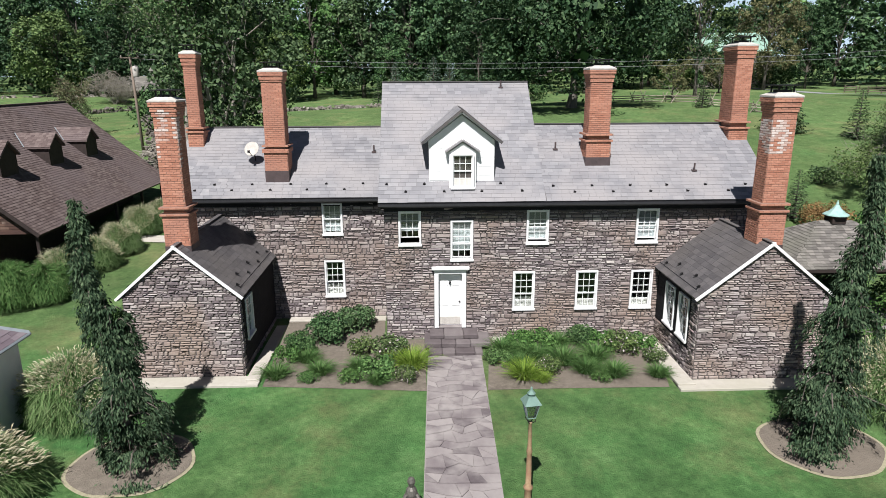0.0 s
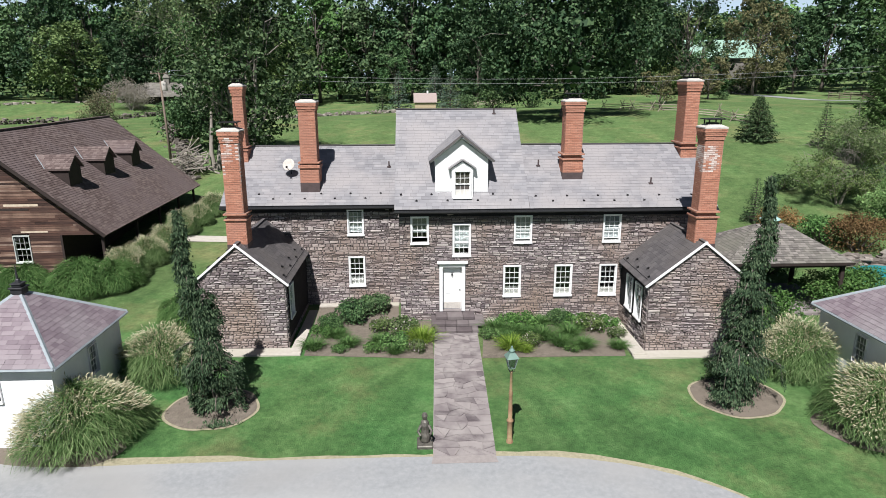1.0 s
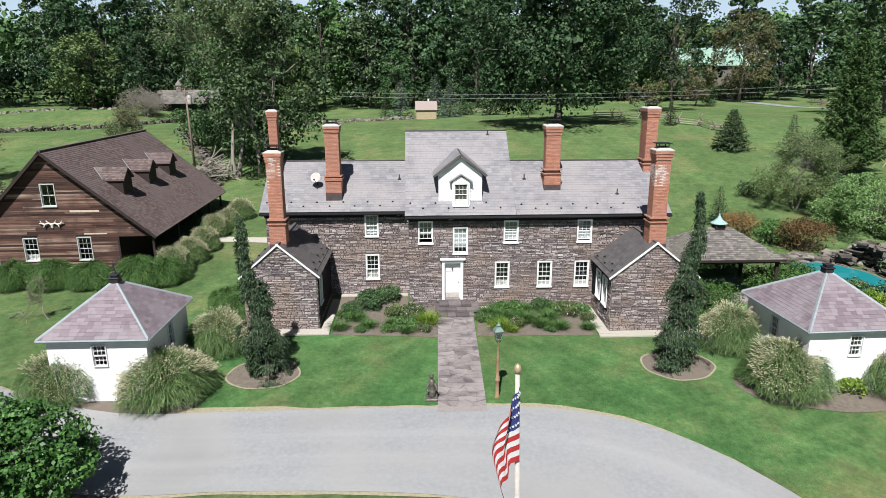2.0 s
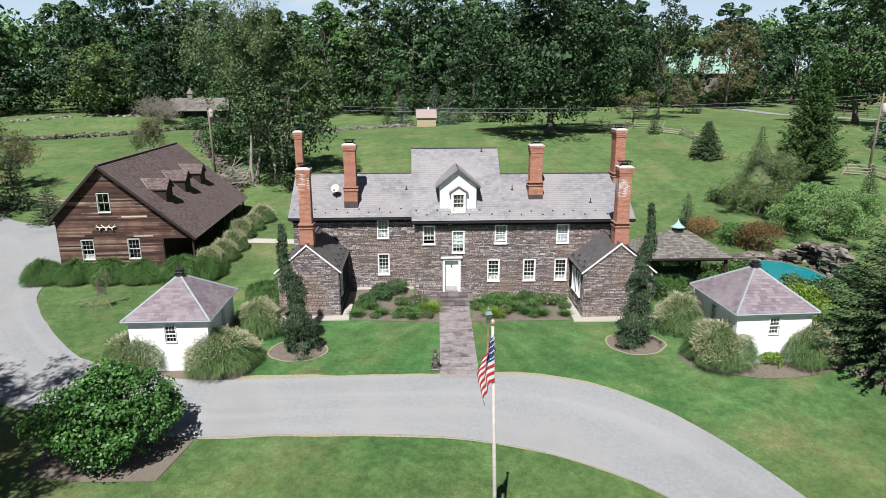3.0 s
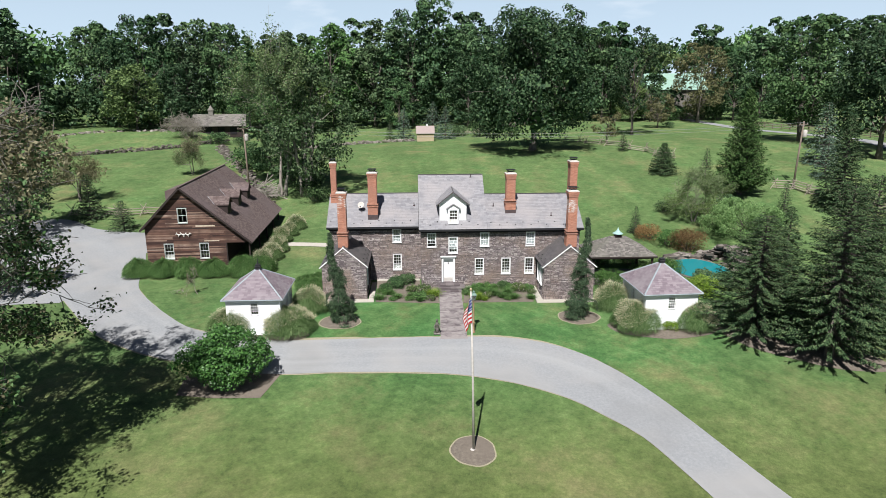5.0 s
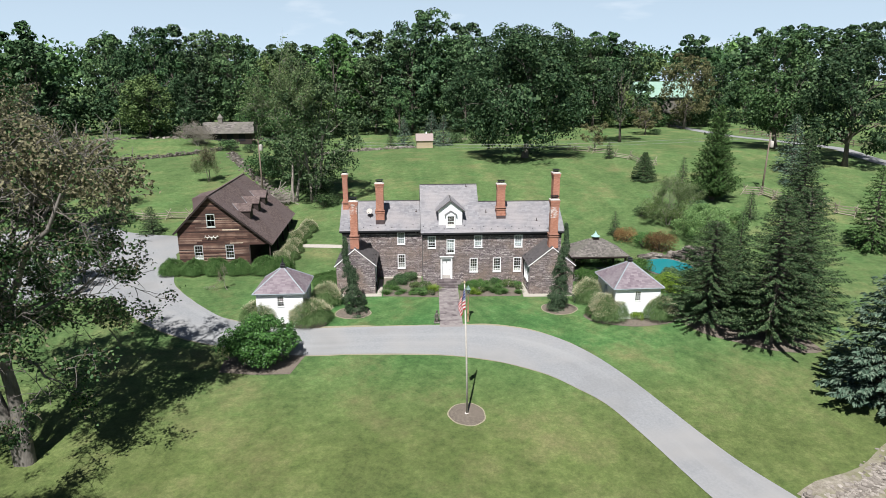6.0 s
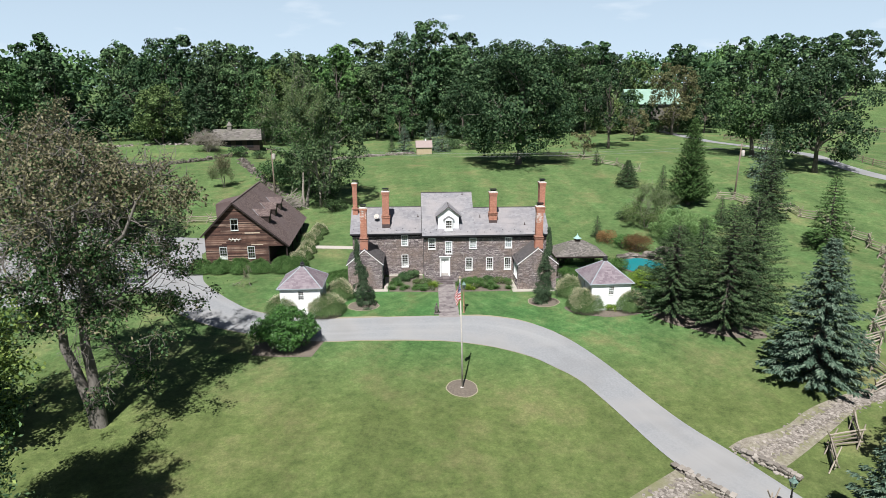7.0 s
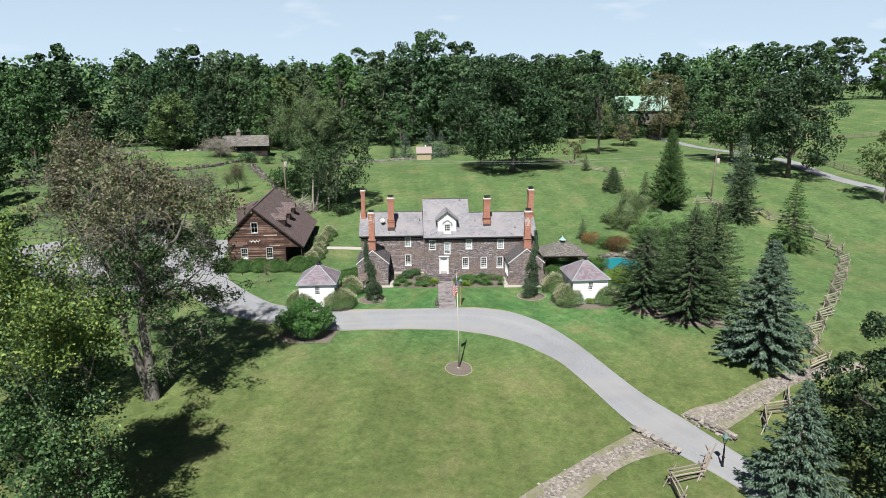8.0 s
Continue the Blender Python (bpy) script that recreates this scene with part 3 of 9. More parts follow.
def patch_disc(cx, cy, rx, ry, lift, rings=5, n=40, turn=0.0, wobble=0.04, seed=1, crown=0.0):
    """A rounded sheet on the land."""
    rng = random.Random(seed)
    ph = [rng.uniform(0, 6.28) for _ in range(3)]
    vs, fs = [(cx, cy, land(cx, cy) + lift + crown)], []
    for r in range(1, rings + 1):
        for k in range(n):
            t = 2 * math.pi * k / n
            w = 1 + wobble * (math.sin(2 * t + ph[0]) + 0.7 * math.sin(3 * t + ph[1]) + 0.4 * math.sin(7 * t + ph[2]))
            x, y = rx * r / rings * w * math.cos(t), ry * r / rings * w * math.sin(t)
            x, y = cx + x * math.cos(turn) - y * math.sin(turn), cy + x * math.sin(turn) + y * math.cos(turn)
            vs.append((x, y, land(x, y) + lift + crown * (1 - (r / rings) ** 2)))
    for k in range(n):
        fs.append((0, 1 + k, 1 + (k + 1) % n))
        for r in range(rings - 1):
            a, b = 1 + r * n, 1 + (r + 1) * n
            fs.append((a + k, b + k, b + (k + 1) % n, a + (k + 1) % n))
    return Geo().add(vs, fs)


# drive: from the parking court round the front lawn to the bridge
DRIVE_N = spline([(-37.5, 19.5), (-33.5, 16), (-30.0, 8), (-28.2, 1.8), (-26.0, -1.8), (-22.6, -5.9), (-19.5, -8.6), (-14.2, -10.4), (-10.4, -10.5), (-6.3, -10.45), (-1.2, -10.45), (2.8, -10.6), (5.4, -11.2),
                  (7.8, -12.45), (9.8, -14.4), (11.2, -16.5), (12.6, -19.5), (13.9, -23), (16.0, -29.1), (17.9, -32.9), (19.9, -37.5), (23, -45), (27, -56), (36, -76), (52, -105), (80, -150)])
DRIVE_S = spline([(-46, 12), (-39, 5), (-34.5, 0), (-31.3, -4.0), (-27.5, -8.5), (-23.5, -11.4), (-19.6, -13.2), (-15.5, -14.6), (-11.9, -15.1), (-9.0, -15.0), (-4.8, -15.1), (-1.3, -15.4), (1.0, -15.9),
                  (3.5, -16.8), (6.5, -18.6), (8.3, -20.6), (9.9, -22.7), (11.3, -26.5), (13.2, -32.9), (15.1, -36.9), (17.4, -40.4), (20, -46), (24, -57), (33, -78), (49, -108), (77, -153)])
_vr = random.Random(6)
_ev = [0.16 + 0.2 * _vr.random() + 0.1 * math.sin(i * 0.37) for i in range(400)]
structure("road_verge", strip([(x - 0.2, y + _ev[i]) for i, (x, y) in enumerate(DRIVE_N)], [(x + 0.05, y - 0.45 * _ev[i + 60]) for i, (x, y) in enumerate(DRIVE_S)], 0.022, 360, 8), M["verge"], "sandy grit along the drive's edge", "verge")
M["drive_lane"] = M["drive"].copy()
M["drive_lane"].name = "wheel_worn_drive"
_nt = M["drive_lane"].node_tree
_in = _nt.nodes["Principled BSDF"].inputs["Base Color"]
_was = _in.links[0].from_socket
_uv, _mp, _no, _mc = [_nt.nodes.new(k) for k in ("ShaderNodeUVMap", "ShaderNodeMapping", "ShaderNodeTexNoise", "ShaderNodeMixRGB")]
_uv.uv_map = "lane"
_mp.inputs["Scale"].default_value = (0.04, 4.5, 1.0)
_no.inputs["Scale"].default_value, _no.inputs["Detail"].default_value = 1.0, 5.0
_rp = ramp_node(_nt, [(0.46, (0, 0, 0)), (0.72, (0.36, 0.36, 0.36))])
_mc.inputs[2].default_value = (0.34, 0.345, 0.34, 1)
for _a, _b in ((_uv.outputs["UV"], _mp.inputs["Vector"]), (_mp.outputs["Vector"], _no.inputs["Vector"]), (_no.outputs["Fac"], _rp.inputs["Fac"]), (_rp.outputs["Color"], _mc.inputs[0]), (_was, _mc.inputs[1]), (_mc.outputs["Color"], _in)):
    _nt.links.new(_a, _b)
_dr = structure("road_drive", strip(DRIVE_N, DRIVE_S, 0.04, 220, 10), M["drive_lane"], "curving pale grey gravel and asphalt drive", "driveway")
_me = _dr.data
_lay = _me.uv_layers.new(name="lane")
for _lp in _me.loops:
    _lay.data[_lp.index].uv = (_lp.vertex_index // 11 * 0.9, _lp.vertex_index % 11 / 10)
structure("road_court", strip(spline([(-52, 25.5), (-46.7, 26), (-41, 21.5), (-35.0, 19.5), (-30.4, 18.5)]), spline([(-75, 8), (-60, -2), (-46, -6), (-38, -3), (-33, -2.5)]), 0.034, 40, 16), M["drive"],
          "wide pale grey parking court beside the barn", "parking court")
structure("road_lane", strip(spline([(72, 140), (75.5, 103), (79.5, 70), (79, 47), (83, 35), (93, 20), (110, 4)]), spline([(75.5, 140), (79, 103), (83, 70), (82.5, 48), (86, 36.5), (96, 22), (113, 6)]), 0.05, 60, 4), M["drive"],
          "narrow pale lane crossing the far lawn", "lane")


# ---- masonry, slates, windows ----
def wall_core(parent, name, mat, p0, p1, z0, z1, openings, thick=0.4, label=""):
    """A wall of real thickness, seen from outside with p0 at the left, pierced by openings (s0, s1, za, zb)."""
    a, b = Vector((*p0, 0)), Vector((*p1, 0))
    u = (b - a).normalized()
    n = Vector((u.y, -u.x, 0))
    L = (b - a).length
    ss_ = sorted({0.0, L, *[v for o in openings for v in o[:2]]})
    zz = sorted({z0, z1, *[v for o in openings for v in o[2:4]]})
    m = Matrix(((u.x, -n.x, 0, a.x), (u.y, -n.y, 0, a.y), (0, 0, 1, 0), (0, 0, 0, 1)))
    g = Geo()
    for i in range(len(ss_) - 1):
        for k in range(len(zz) - 1):
            cs, cz = (ss_[i] + ss_[i + 1]) / 2, (zz[k] + zz[k + 1]) / 2
            if not any(o[0] < cs < o[1] and o[2] < cz < o[3] for o in openings):
                g.box(ss_[i], ss_[i + 1], 0, thick, zz[k], zz[k + 1], m)
    g.weld()
    return part(name, g, mat, parent, label), m


def stones(z0, z1, L, openings, seed, top=None, hmin=0.04, hmax=0.125):
    """Courses of rough stones: (s0, s1, za, zb) each."""
    rng = random.Random(seed)
    out = []
    z = z0
    while z < z1 - 0.03:
        h = min(rng.uniform(hmin, hmax) if rng.random() < 0.8 else rng.uniform(hmax, hmax * 1.4), z1 - z)
        zm = z + h / 2
        lo, hi = 0.0, L
        if top is not None:
            lo, hi = top(zm)
        spans = [(lo, hi, z, z + h)]
        for o in openings:
            if o[3] <= z or o[2] >= z + h:
                continue
            nxt = []
            for s0, s1, a, b in spans:
                if o[1] <= s0 or o[0] >= s1:
                    nxt.append((s0, s1, a, b))
                    continue
                if s0 < o[0]:
                    nxt.append((s0, o[0], a, b))
                if s1 > o[1]:
                    nxt.append((o[1], s1, a, b))
                if o[2] - a > 0.02:
                    nxt.append((max(s0, o[0]), min(s1, o[1]), a, o[2]))
                if b - o[3] > 0.02:
                    nxt.append((max(s0, o[0]), min(s1, o[1]), o[3], b))
            spans = nxt
        for s0, s1, a, b in spans:
            s = s0
            while s < s1 - 0.02:
                w = rng.uniform(0.10, 0.36) if rng.random() < 0.9 else rng.uniform(0.36, 0.6)
                if s1 - s - w < 0.12:
                    w = s1 - s
                e = s + w
                if b - a > 0.085 and w > 0.2 and rng.random() < 0.3:
                    c = a + (b - a) * rng.uniform(0.35, 0.65)
                    k = s + w * rng.uniform(0.35, 0.65)
                    out += [(s, e, a, c), (s, k, c, b), (k, e, c, b)] if rng.random() < 0.5 else [(s, k, a, c), (k, e, a, c), (s, e, c, b)]
                else:
                    out.append((s, e, a, b))
                s = e
        z += h
    return out


def stone_verts(st, rng, m, gap=0.007):
    s0, s1, a, b = st
    g = min(gap, (s1 - s0) * 0.2, (b - a) * 0.2)
    j = lambda: rng.uniform(-0.006, 0.026)
    d = rng.uniform(0.015, 0.055)
    bev = min(0.016, (b - a) * 0.25)
    back = [(s0 + g + j(), -0.002, a + g + j() * 0.6), (s1 - g - j(), -0.002, a + g + j() * 0.6), (s1 - g - j(), -0.002, b - g - j() * 0.6), (s0 + g + j(), -0.002, b - g - j() * 0.6)]
    off = [(bev, bev * 0.7), (-bev, bev * 0.7), (-bev, -bev * 0.7), (bev, -bev * 0.7)]
    front = [(p[0] + o[0], -d + rng.uniform(-0.012, 0.012), p[2] + o[1]) for p, o in zip(back, off)]
    return [m @ Vector(p) for p in back + front], [(4, 5, 6, 7), (0, 1, 5, 4), (1, 2, 6, 5), (2, 3, 7, 6), (3, 0, 4, 7)]


def lay_stones(wall, m, sts, seed, near=None, mat=None):
    """The stones of a wall: those in the stretch 'near' one by one, the rest as one mesh."""
    rng = random.Random(seed)
    rest, singles = Geo(), 0
    for st in sts:
        vs, fs = stone_verts(st, rng, m)
        if near and near(st) and singles < 300:
            part("stone", Geo().add(vs, fs), mat or M["stone"], wall)
            singles += 1
        else:
            rest.add(vs, fs)
    if rest.v:
        part("stonework", rest, mat or M["stone"], wall, "coursed brown and grey fieldstone", kind="stuff")


def slates(parent, mat, o, u, v, rows, e, s0, s1, seed, wmin=0.2, wmax=0.36, near=None, thick=0.011, name="slate", label="", group_name="slating", skip=None):
    """Slates on a roof plane: o the eave's start, u along, v up the slope; s0(v), s1(v) bound each course."""
    rng = random.Random(seed)
    o, u, v = Vector(o), Vector(u).normalized(), Vector(v).normalized()
    n = u.cross(v).normalized()
    rest, singles = Geo(), 0
    for r in range(rows):
        a, b = r * e, (r + 1) * e + 0.03
        l0, l1, r0, r1 = s0(a), s0(b), s1(a), s1(b)
        s = l0 - rng.uniform(0, wmin)
        first = True
        while s < r0 - 0.01:
            w = rng.uniform(wmin, wmax)
            t = s + w
            if r0 - t < wmin * 0.6:
                t = r0
            x0, x1 = max(s, l0), t
            y0, y1 = (l1 if first and s < l0 + 0.001 else max(x0, l1)), min(x1, r1)
            if x1 >= r0 - 0.001:
                y1 = r1
            s = t
            first = False
            if y1 - y0 < 0.01 and x1 - x0 < 0.02:
                continue
            if y1 < y0:
                y0 = y1 = (y0 + y1) / 2
            g, h = 0.003, thick + rng.uniform(0, 0.006)
            dz = rng.uniform(-0.006, 0.006)
            tl = [(x0 + g, a + dz, h), (x1 - g, a + dz, h), (y1 - g, b, 0.004), (y0 + g, b, 0.004)]
            lo = [(x0 + g, a + dz, -0.002), (x1 - g, a + dz, -0.002)]
            if skip and skip((x0 + x1) / 2, (a + b) / 2):
                continue
            vs = [o + u * p[0] + v * p[1] + n * p[2] for p in tl + lo]
            fs = [(0, 1, 2, 3), (4, 5, 1, 0), (5, 2, 1), (4, 0, 3)]
            if near and near((x0 + x1) / 2, a) and singles < 300:
                part(name, Geo().add(vs, fs), mat, parent)
                singles += 1
            else:
                rest.add(vs, fs)
    if rest.v:
        part(group_name, rest, mat, parent, label, kind="stuff")


def window(parent, m, w, h, cols=3, rows=(2, 2), curtain=0.0, lift=0.0, casing=0.068, sill=True, name="window", label="white-painted multi-pane sash window", paint="white"):
    """A sash window: origin at the middle of the opening's foot, x to the right, -y outward."""
    win = new(name)
    win.parent, win.matrix_basis = parent, m
    tagged(win, label)
    c = casing
    f = Geo()
    f.bevel_box(-w / 2, -w / 2 + c, -0.065, 0.14, 0, h, 0.006)
    f.bevel_box(w / 2 - c, w / 2, -0.065, 0.14, 0, h, 0.006)
    f.bevel_box(-w / 2 + c, w / 2 - c, -0.063, 0.14, h - c, h, 0.006)
    f.bevel_box(-w / 2 + c, w / 2 - c, -0.063, 0.14, 0, c * 0.75, 0.006)
    part("window_frame", f, M[paint], win)
    if sill:
        part("window_sill", Geo().bevel_box(-w / 2 - 0.02, w / 2 + 0.02, -0.10, 0.05, -0.045, 0.035, 0.008), M[paint], win)
    x0, x1, z0, z1 = -w / 2 + c, w / 2 - c, c * 0.75, h - c
    tot = sum(rows)
    zm = z0 + (z1 - z0) * rows[1] / tot
    for nm, a, b, y, nr in (("upper_sash", zm - 0.02, z1, 0.0, rows[0]), ("lower_sash", z0 + lift, zm + 0.02 + lift, 0.045, rows[1])):
        s = Geo()
        t = 0.032
        s.box(x0, x0 + t, y, y + 0.035, a, b).box(x1 - t, x1, y, y + 0.035, a, b).box(x0 + t, x1 - t, y, y + 0.035, a, a + t).box(x0 + t, x1 - t, y, y + 0.035, b - t, b)
        pw, ph = (x1 - x0 - 2 * t) / cols, (b - a - 2 * t) / nr
        for i in range(1, cols):
            s.box(x0 + t + i * pw - 0.009, x0 + t + i * pw + 0.009, y + 0.004, y + 0.03, a + t, b - t)
        for k in range(1, nr):
            for i in range(cols):
                s.box(x0 + t + i * pw + (0.009 if i else 0), x0 + t + (i + 1) * pw - (0.009 if i < cols - 1 else 0), y + 0.004, y + 0.03, a + t + k * ph - 0.009, a + t + k * ph + 0.009)
        sash = part(nm, s, M[paint], win)
        for i in range(cols):
            for k in range(nr):
                p = Geo().box(x0 + t + i * pw, x0 + t + (i + 1) * pw, y + 0.015, y + 0.019, a + t + k * ph, a + t + (k + 1) * ph)
                pane = part("pane", p, M["glass"], win)
                pane.visible_shadow = False
    # above 0.6 a flat pale panel imitates sky reflection; below, a curtain
    if curtain > 0.6:
        part("roller_blind", Geo().box(x0, x1, 0.13, 0.136, z1 - (z1 - z0) * curtain, z1), M["pane_reflection"], win, "pale panel for the sky's reflection in the panes")
    elif curtain:
        n = 14
        vs = [(x0 + (x1 - x0) * i / n, 0.16 + 0.02 * (i % 2), z) for i in range(n + 1) for z in (z0, z0 + (z1 - z0) * curtain)]
        part("curtain", Geo().add(vs, [(2 * i, 2 * i + 2, 2 * i + 3, 2 * i + 1) for i in range(n)]), M["curtain"], win, "pale fabric half curtain")
    return win


def brick_course(g, x0, x1, y0, y1, z, rng, shift, singles=None, lime=None, sink=None):
    """One course of bricks round a rectangle."""
    for (ax, ay), (bx, by) in (((x0, y0), (x1, y0)), ((x1, y0), (x1, y1)), ((x1, y1), (x0, y1)), ((x0, y1), (x0, y0))):
        L = math.hypot(bx - ax, by - ay)
        ux, uy = (bx - ax) / L, (by - ay) / L
        nx_, ny_ = uy, -ux
        s = -0.11 if shift else 0.0
        while s < L - 0.01:
            a, b = max(s, 0) + 0.005, min(s + 0.22, L) - 0.005
            s += 0.22
            if b - a < 0.03:
                continue
            d = 0.008 + rng.uniform(0, 0.006)
            P = lambda q, dd, zz: (ax + ux * q + nx_ * dd, ay + uy * q + ny_ * dd, zz)
            vs = [P(a, 0, z + 0.005), P(b, 0, z + 0.005), P(b, 0, z + 0.068), P(a, 0, z + 0.068), P(a + 0.004, d, z + 0.009), P(b - 0.004, d, z + 0.009), P(b - 0.004, d, z + 0.064), P(a + 0.004, d, z + 0.064)]
            fs = [(4, 5, 6, 7), (0, 1, 5, 4), (1, 2, 6, 5), (2, 3, 7, 6), (3, 0, 4, 7)]
            if lime and lime(ax + ux * (a + b) / 2, ay + uy * (a + b) / 2, z):
                sink["lime"].add(vs, fs)
            elif singles is not None and len(singles) < 300 and ny_ < -0.5 and z < sink["single_top"]:
                singles.append((vs, fs))
            else:
                g.add(vs, fs)


def chimney(house, cx, cy, wx, wy, z0, z_belt, z_top, seed, lime=None, lid=True, singles_top=None, foot=0.06, flash=0.35):
    """A tall brick stack: wider foot, two string courses, corbelled head, cement wash and a raised metal lid."""
    rng = random.Random(seed)
    ch = new("chimney")
    ch.parent = house
    tagged(ch, "tall red brick chimney stack with corbelled head and pale cement cap" + (", streaked white with lime" if lime else ""))
    body, g = Geo(), Geo()
    sink = {"lime": Geo(), "single_top": singles_top or -9}
    singles = [] if singles_top else None
    z, k = z0, 0
    while z < z_top - 0.16:
        grow = 0.0
        if z < z_belt:
            grow = foot
        if abs(z - z_belt) < 0.045 or abs(z - z_belt - 0.20) < 0.04:
            grow = foot + 0.055
        if z > z_top - 0.60:
            grow = 0.03
        if z > z_top - 0.46:
            grow = 0.055
        if z > z_top - 0.32:
            grow = 0.085
        hx, hy = wx / 2 + grow, wy / 2 + grow
        body.box(cx - hx, cx + hx, cy - hy, cy + hy, z, z + 0.0745)
        brick_course(g, cx - hx, cx + hx, cy - hy, cy + hy, z, rng, k % 2, singles, lime, sink)
        z += 0.075
        k += 1
    part("joint_core", body, M["brick_joint"], ch)
    part("brickwork", g, M["brick"], ch, "weathered red bricks", kind="stuff")
    if sink["lime"].v:
        part("lime_bricks", sink["lime"], M["brick_lime"], ch, "bricks bleached white by lime", kind="stuff")
    for vs, fs in singles or []:
        part("brick", Geo().add(vs, fs), M["brick"], ch)
    hx, hy = wx / 2 + 0.10, wy / 2 + 0.10
    cap = Geo()
    cap.add([(cx + sx * hx, cy + sy * hy, z) for sx, sy in ((-1, -1), (1, -1), (1, 1), (-1, 1))] + [(cx + sx * hx, cy + sy * hy, z + 0.05) for sx, sy in ((-1, -1), (1, -1), (1, 1), (-1, 1))]
            + [(cx + sx * hx * 0.55, cy + sy * hy * 0.55, z + 0.15) for sx, sy in ((-1, -1), (1, -1), (1, 1), (-1, 1))],
            [(0, 1, 5, 4), (1, 2, 6, 5), (2, 3, 7, 6), (3, 0, 4, 7), (4, 5, 9, 8), (5, 6, 10, 9), (6, 7, 11, 10), (7, 4, 8, 11), (8, 9, 10, 11)])
    part("cement_cap", cap, M["cement"], ch, "pale sloping cement wash")
    if lid:
        l = Geo()
        for sx in (-1, 1):
            for sy in (-1, 1):
                l.box(cx + sx * hx * 0.5 - 0.02, cx + sx * hx * 0.5 + 0.02, cy + sy * hy * 0.5 - 0.02, cy + sy * hy * 0.5 + 0.02, z + 0.12, z + 0.34)
        l.box(cx - hx * 0.42, cx + hx * 0.42, cy - hy * 0.42, cy + hy * 0.42, z + 0.13, z + 0.22)
        l.bevel_box(cx - hx * 0.8, cx + hx * 0.8, cy - hy * 0.8, cy + hy * 0.8, z + 0.34, z + 0.375, 0.008)
        part("flue_lid", l, M["iron"], ch, "dark raised metal lid")
    if flash:
        hx, hy = wx / 2 + foot + 0.014, wy / 2 + foot + 0.014
        part("flashing", Geo().box(cx - hx, cx + hx, cy - hy, cy + hy, z0, z0 + flash), M["lead"], ch, "dull lead flashing at the roof")
    return ch


def roof_slab(parent, name, eave0, eave1, ridge0, ridge1, thick=0.14, mat=None):
    """A sloping slab under the slates; the four corners are on its top."""
    P = [Vector(p) for p in (eave0, eave1, ridge1, ridge0)]
    n = (P[1] - P[0]).cross(P[3] - P[0]).normalized()
    if n.z < 0:
        n = -n
        P = [P[1], P[0], P[3], P[2]]
    vs = P + [p - n * thick for p in P]
    return part(name, Geo().add(vs, [(0, 1, 2, 3), (7, 6, 5, 4), (0, 4, 5, 1), (1, 5, 6, 2), (2, 6, 7, 3), (3, 7, 4, 0)]), mat or M["slate_dark"], parent)


def wm(x, z, y=0.0):
    return pose(x, y, z)


# ---- the stone house ----
house = base("stone_house", 0, 0, 0, label="long brown fieldstone house with grey slate roof and six chimneys", category="house")
XL, XR = -2.42, 11.75
f_win = [(2.37, 3.20, 1.16, 2.66), (4.76, 5.60, 1.16, 2.66), (6.86, 7.70, 1.16, 2.66), (-1.90, -1.07, 3.74, 5.02), (0.01, 0.85, 3.14, 4.66), (2.82, 3.65, 3.74, 5.02), (6.91, 7.75, 3.74, 5.03)]
f_open = [(a - XL, b - XL, c, d) for a, b, c, d in f_win] + [(-0.6 - XL, 0.6 - XL, 0.46, 2.74)]
front_wall, fm = wall_core(house, "front_wall", M["mortar"], (XL, 0), (XR, 0), -0.3, 5.42, f_open, label="wall of thin coursed brown fieldstone")
l_win = [(-5.02, -4.20, 1.03, 2.56), (-5.01, -4.20, 3.64, 4.92)]
XLL = -10.7
left_wall, lm = wall_core(house, "left_wing_wall", M["mortar"], (XLL, 2.23), (XL, 2.23), -0.3, 5.25, [(a - XLL, b - XLL, c, d) for a, b, c, d in l_win], label="recessed wall of tan and brown fieldstone")
side = Geo().box(XL, XL + 0.4, 0.4, 2.25, -0.3, 5.42)
part("return_wall", side, M["mortar"], house)
part("right_gable_wall", Geo().box(XR - 0.4, XR, 0.4, 6.8, -0.3, 5.42), M["mortar"], house)
part("left_gable_wall", Geo().box(XLL, XLL + 0.4, 2.63, 8.9, -0.3, 5.25), M["mortar"], house)
part("back_wall", Geo().box(XL + 0.4, XR, 6.8, 7.2, -0.3, 5.42).box(XLL, XL + 0.4, 8.9, 9.3, -0.3, 5.25), M["mortar"], house)
# inner floors and wall take the rooms' shade from their dark colour
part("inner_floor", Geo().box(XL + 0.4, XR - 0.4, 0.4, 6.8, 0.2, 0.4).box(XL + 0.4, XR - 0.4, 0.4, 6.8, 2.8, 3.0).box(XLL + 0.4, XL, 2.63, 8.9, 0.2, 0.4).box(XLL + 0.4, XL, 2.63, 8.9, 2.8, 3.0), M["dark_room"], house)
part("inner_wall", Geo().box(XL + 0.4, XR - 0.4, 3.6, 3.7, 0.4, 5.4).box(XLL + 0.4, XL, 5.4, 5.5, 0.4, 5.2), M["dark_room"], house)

# high curtain values give upper windows their painted pale reflection
for (a, b, c, d), rows, cur, lift in zip(f_win, ((3, 2), (3, 2), (3, 2), (2, 2), (3, 2), (2, 2), (2, 2)), (0.28, 0.2, 0.2, 0.62, 0.8, 0.94, 0.94), (0, 0, 0, 0.22, 0.04, 0.1, 0.1)):
    window(house, wm((a + b) / 2, c), b - a, d - c, 3, rows, cur, lift)
for (a, b, c, d), rows in zip(l_win, ((3, 2), (2, 2))):
    window(house, wm((a + b) / 2, c, 2.23), b - a, d - c, 3, rows, 0.3 if c < 2 else 0.94)

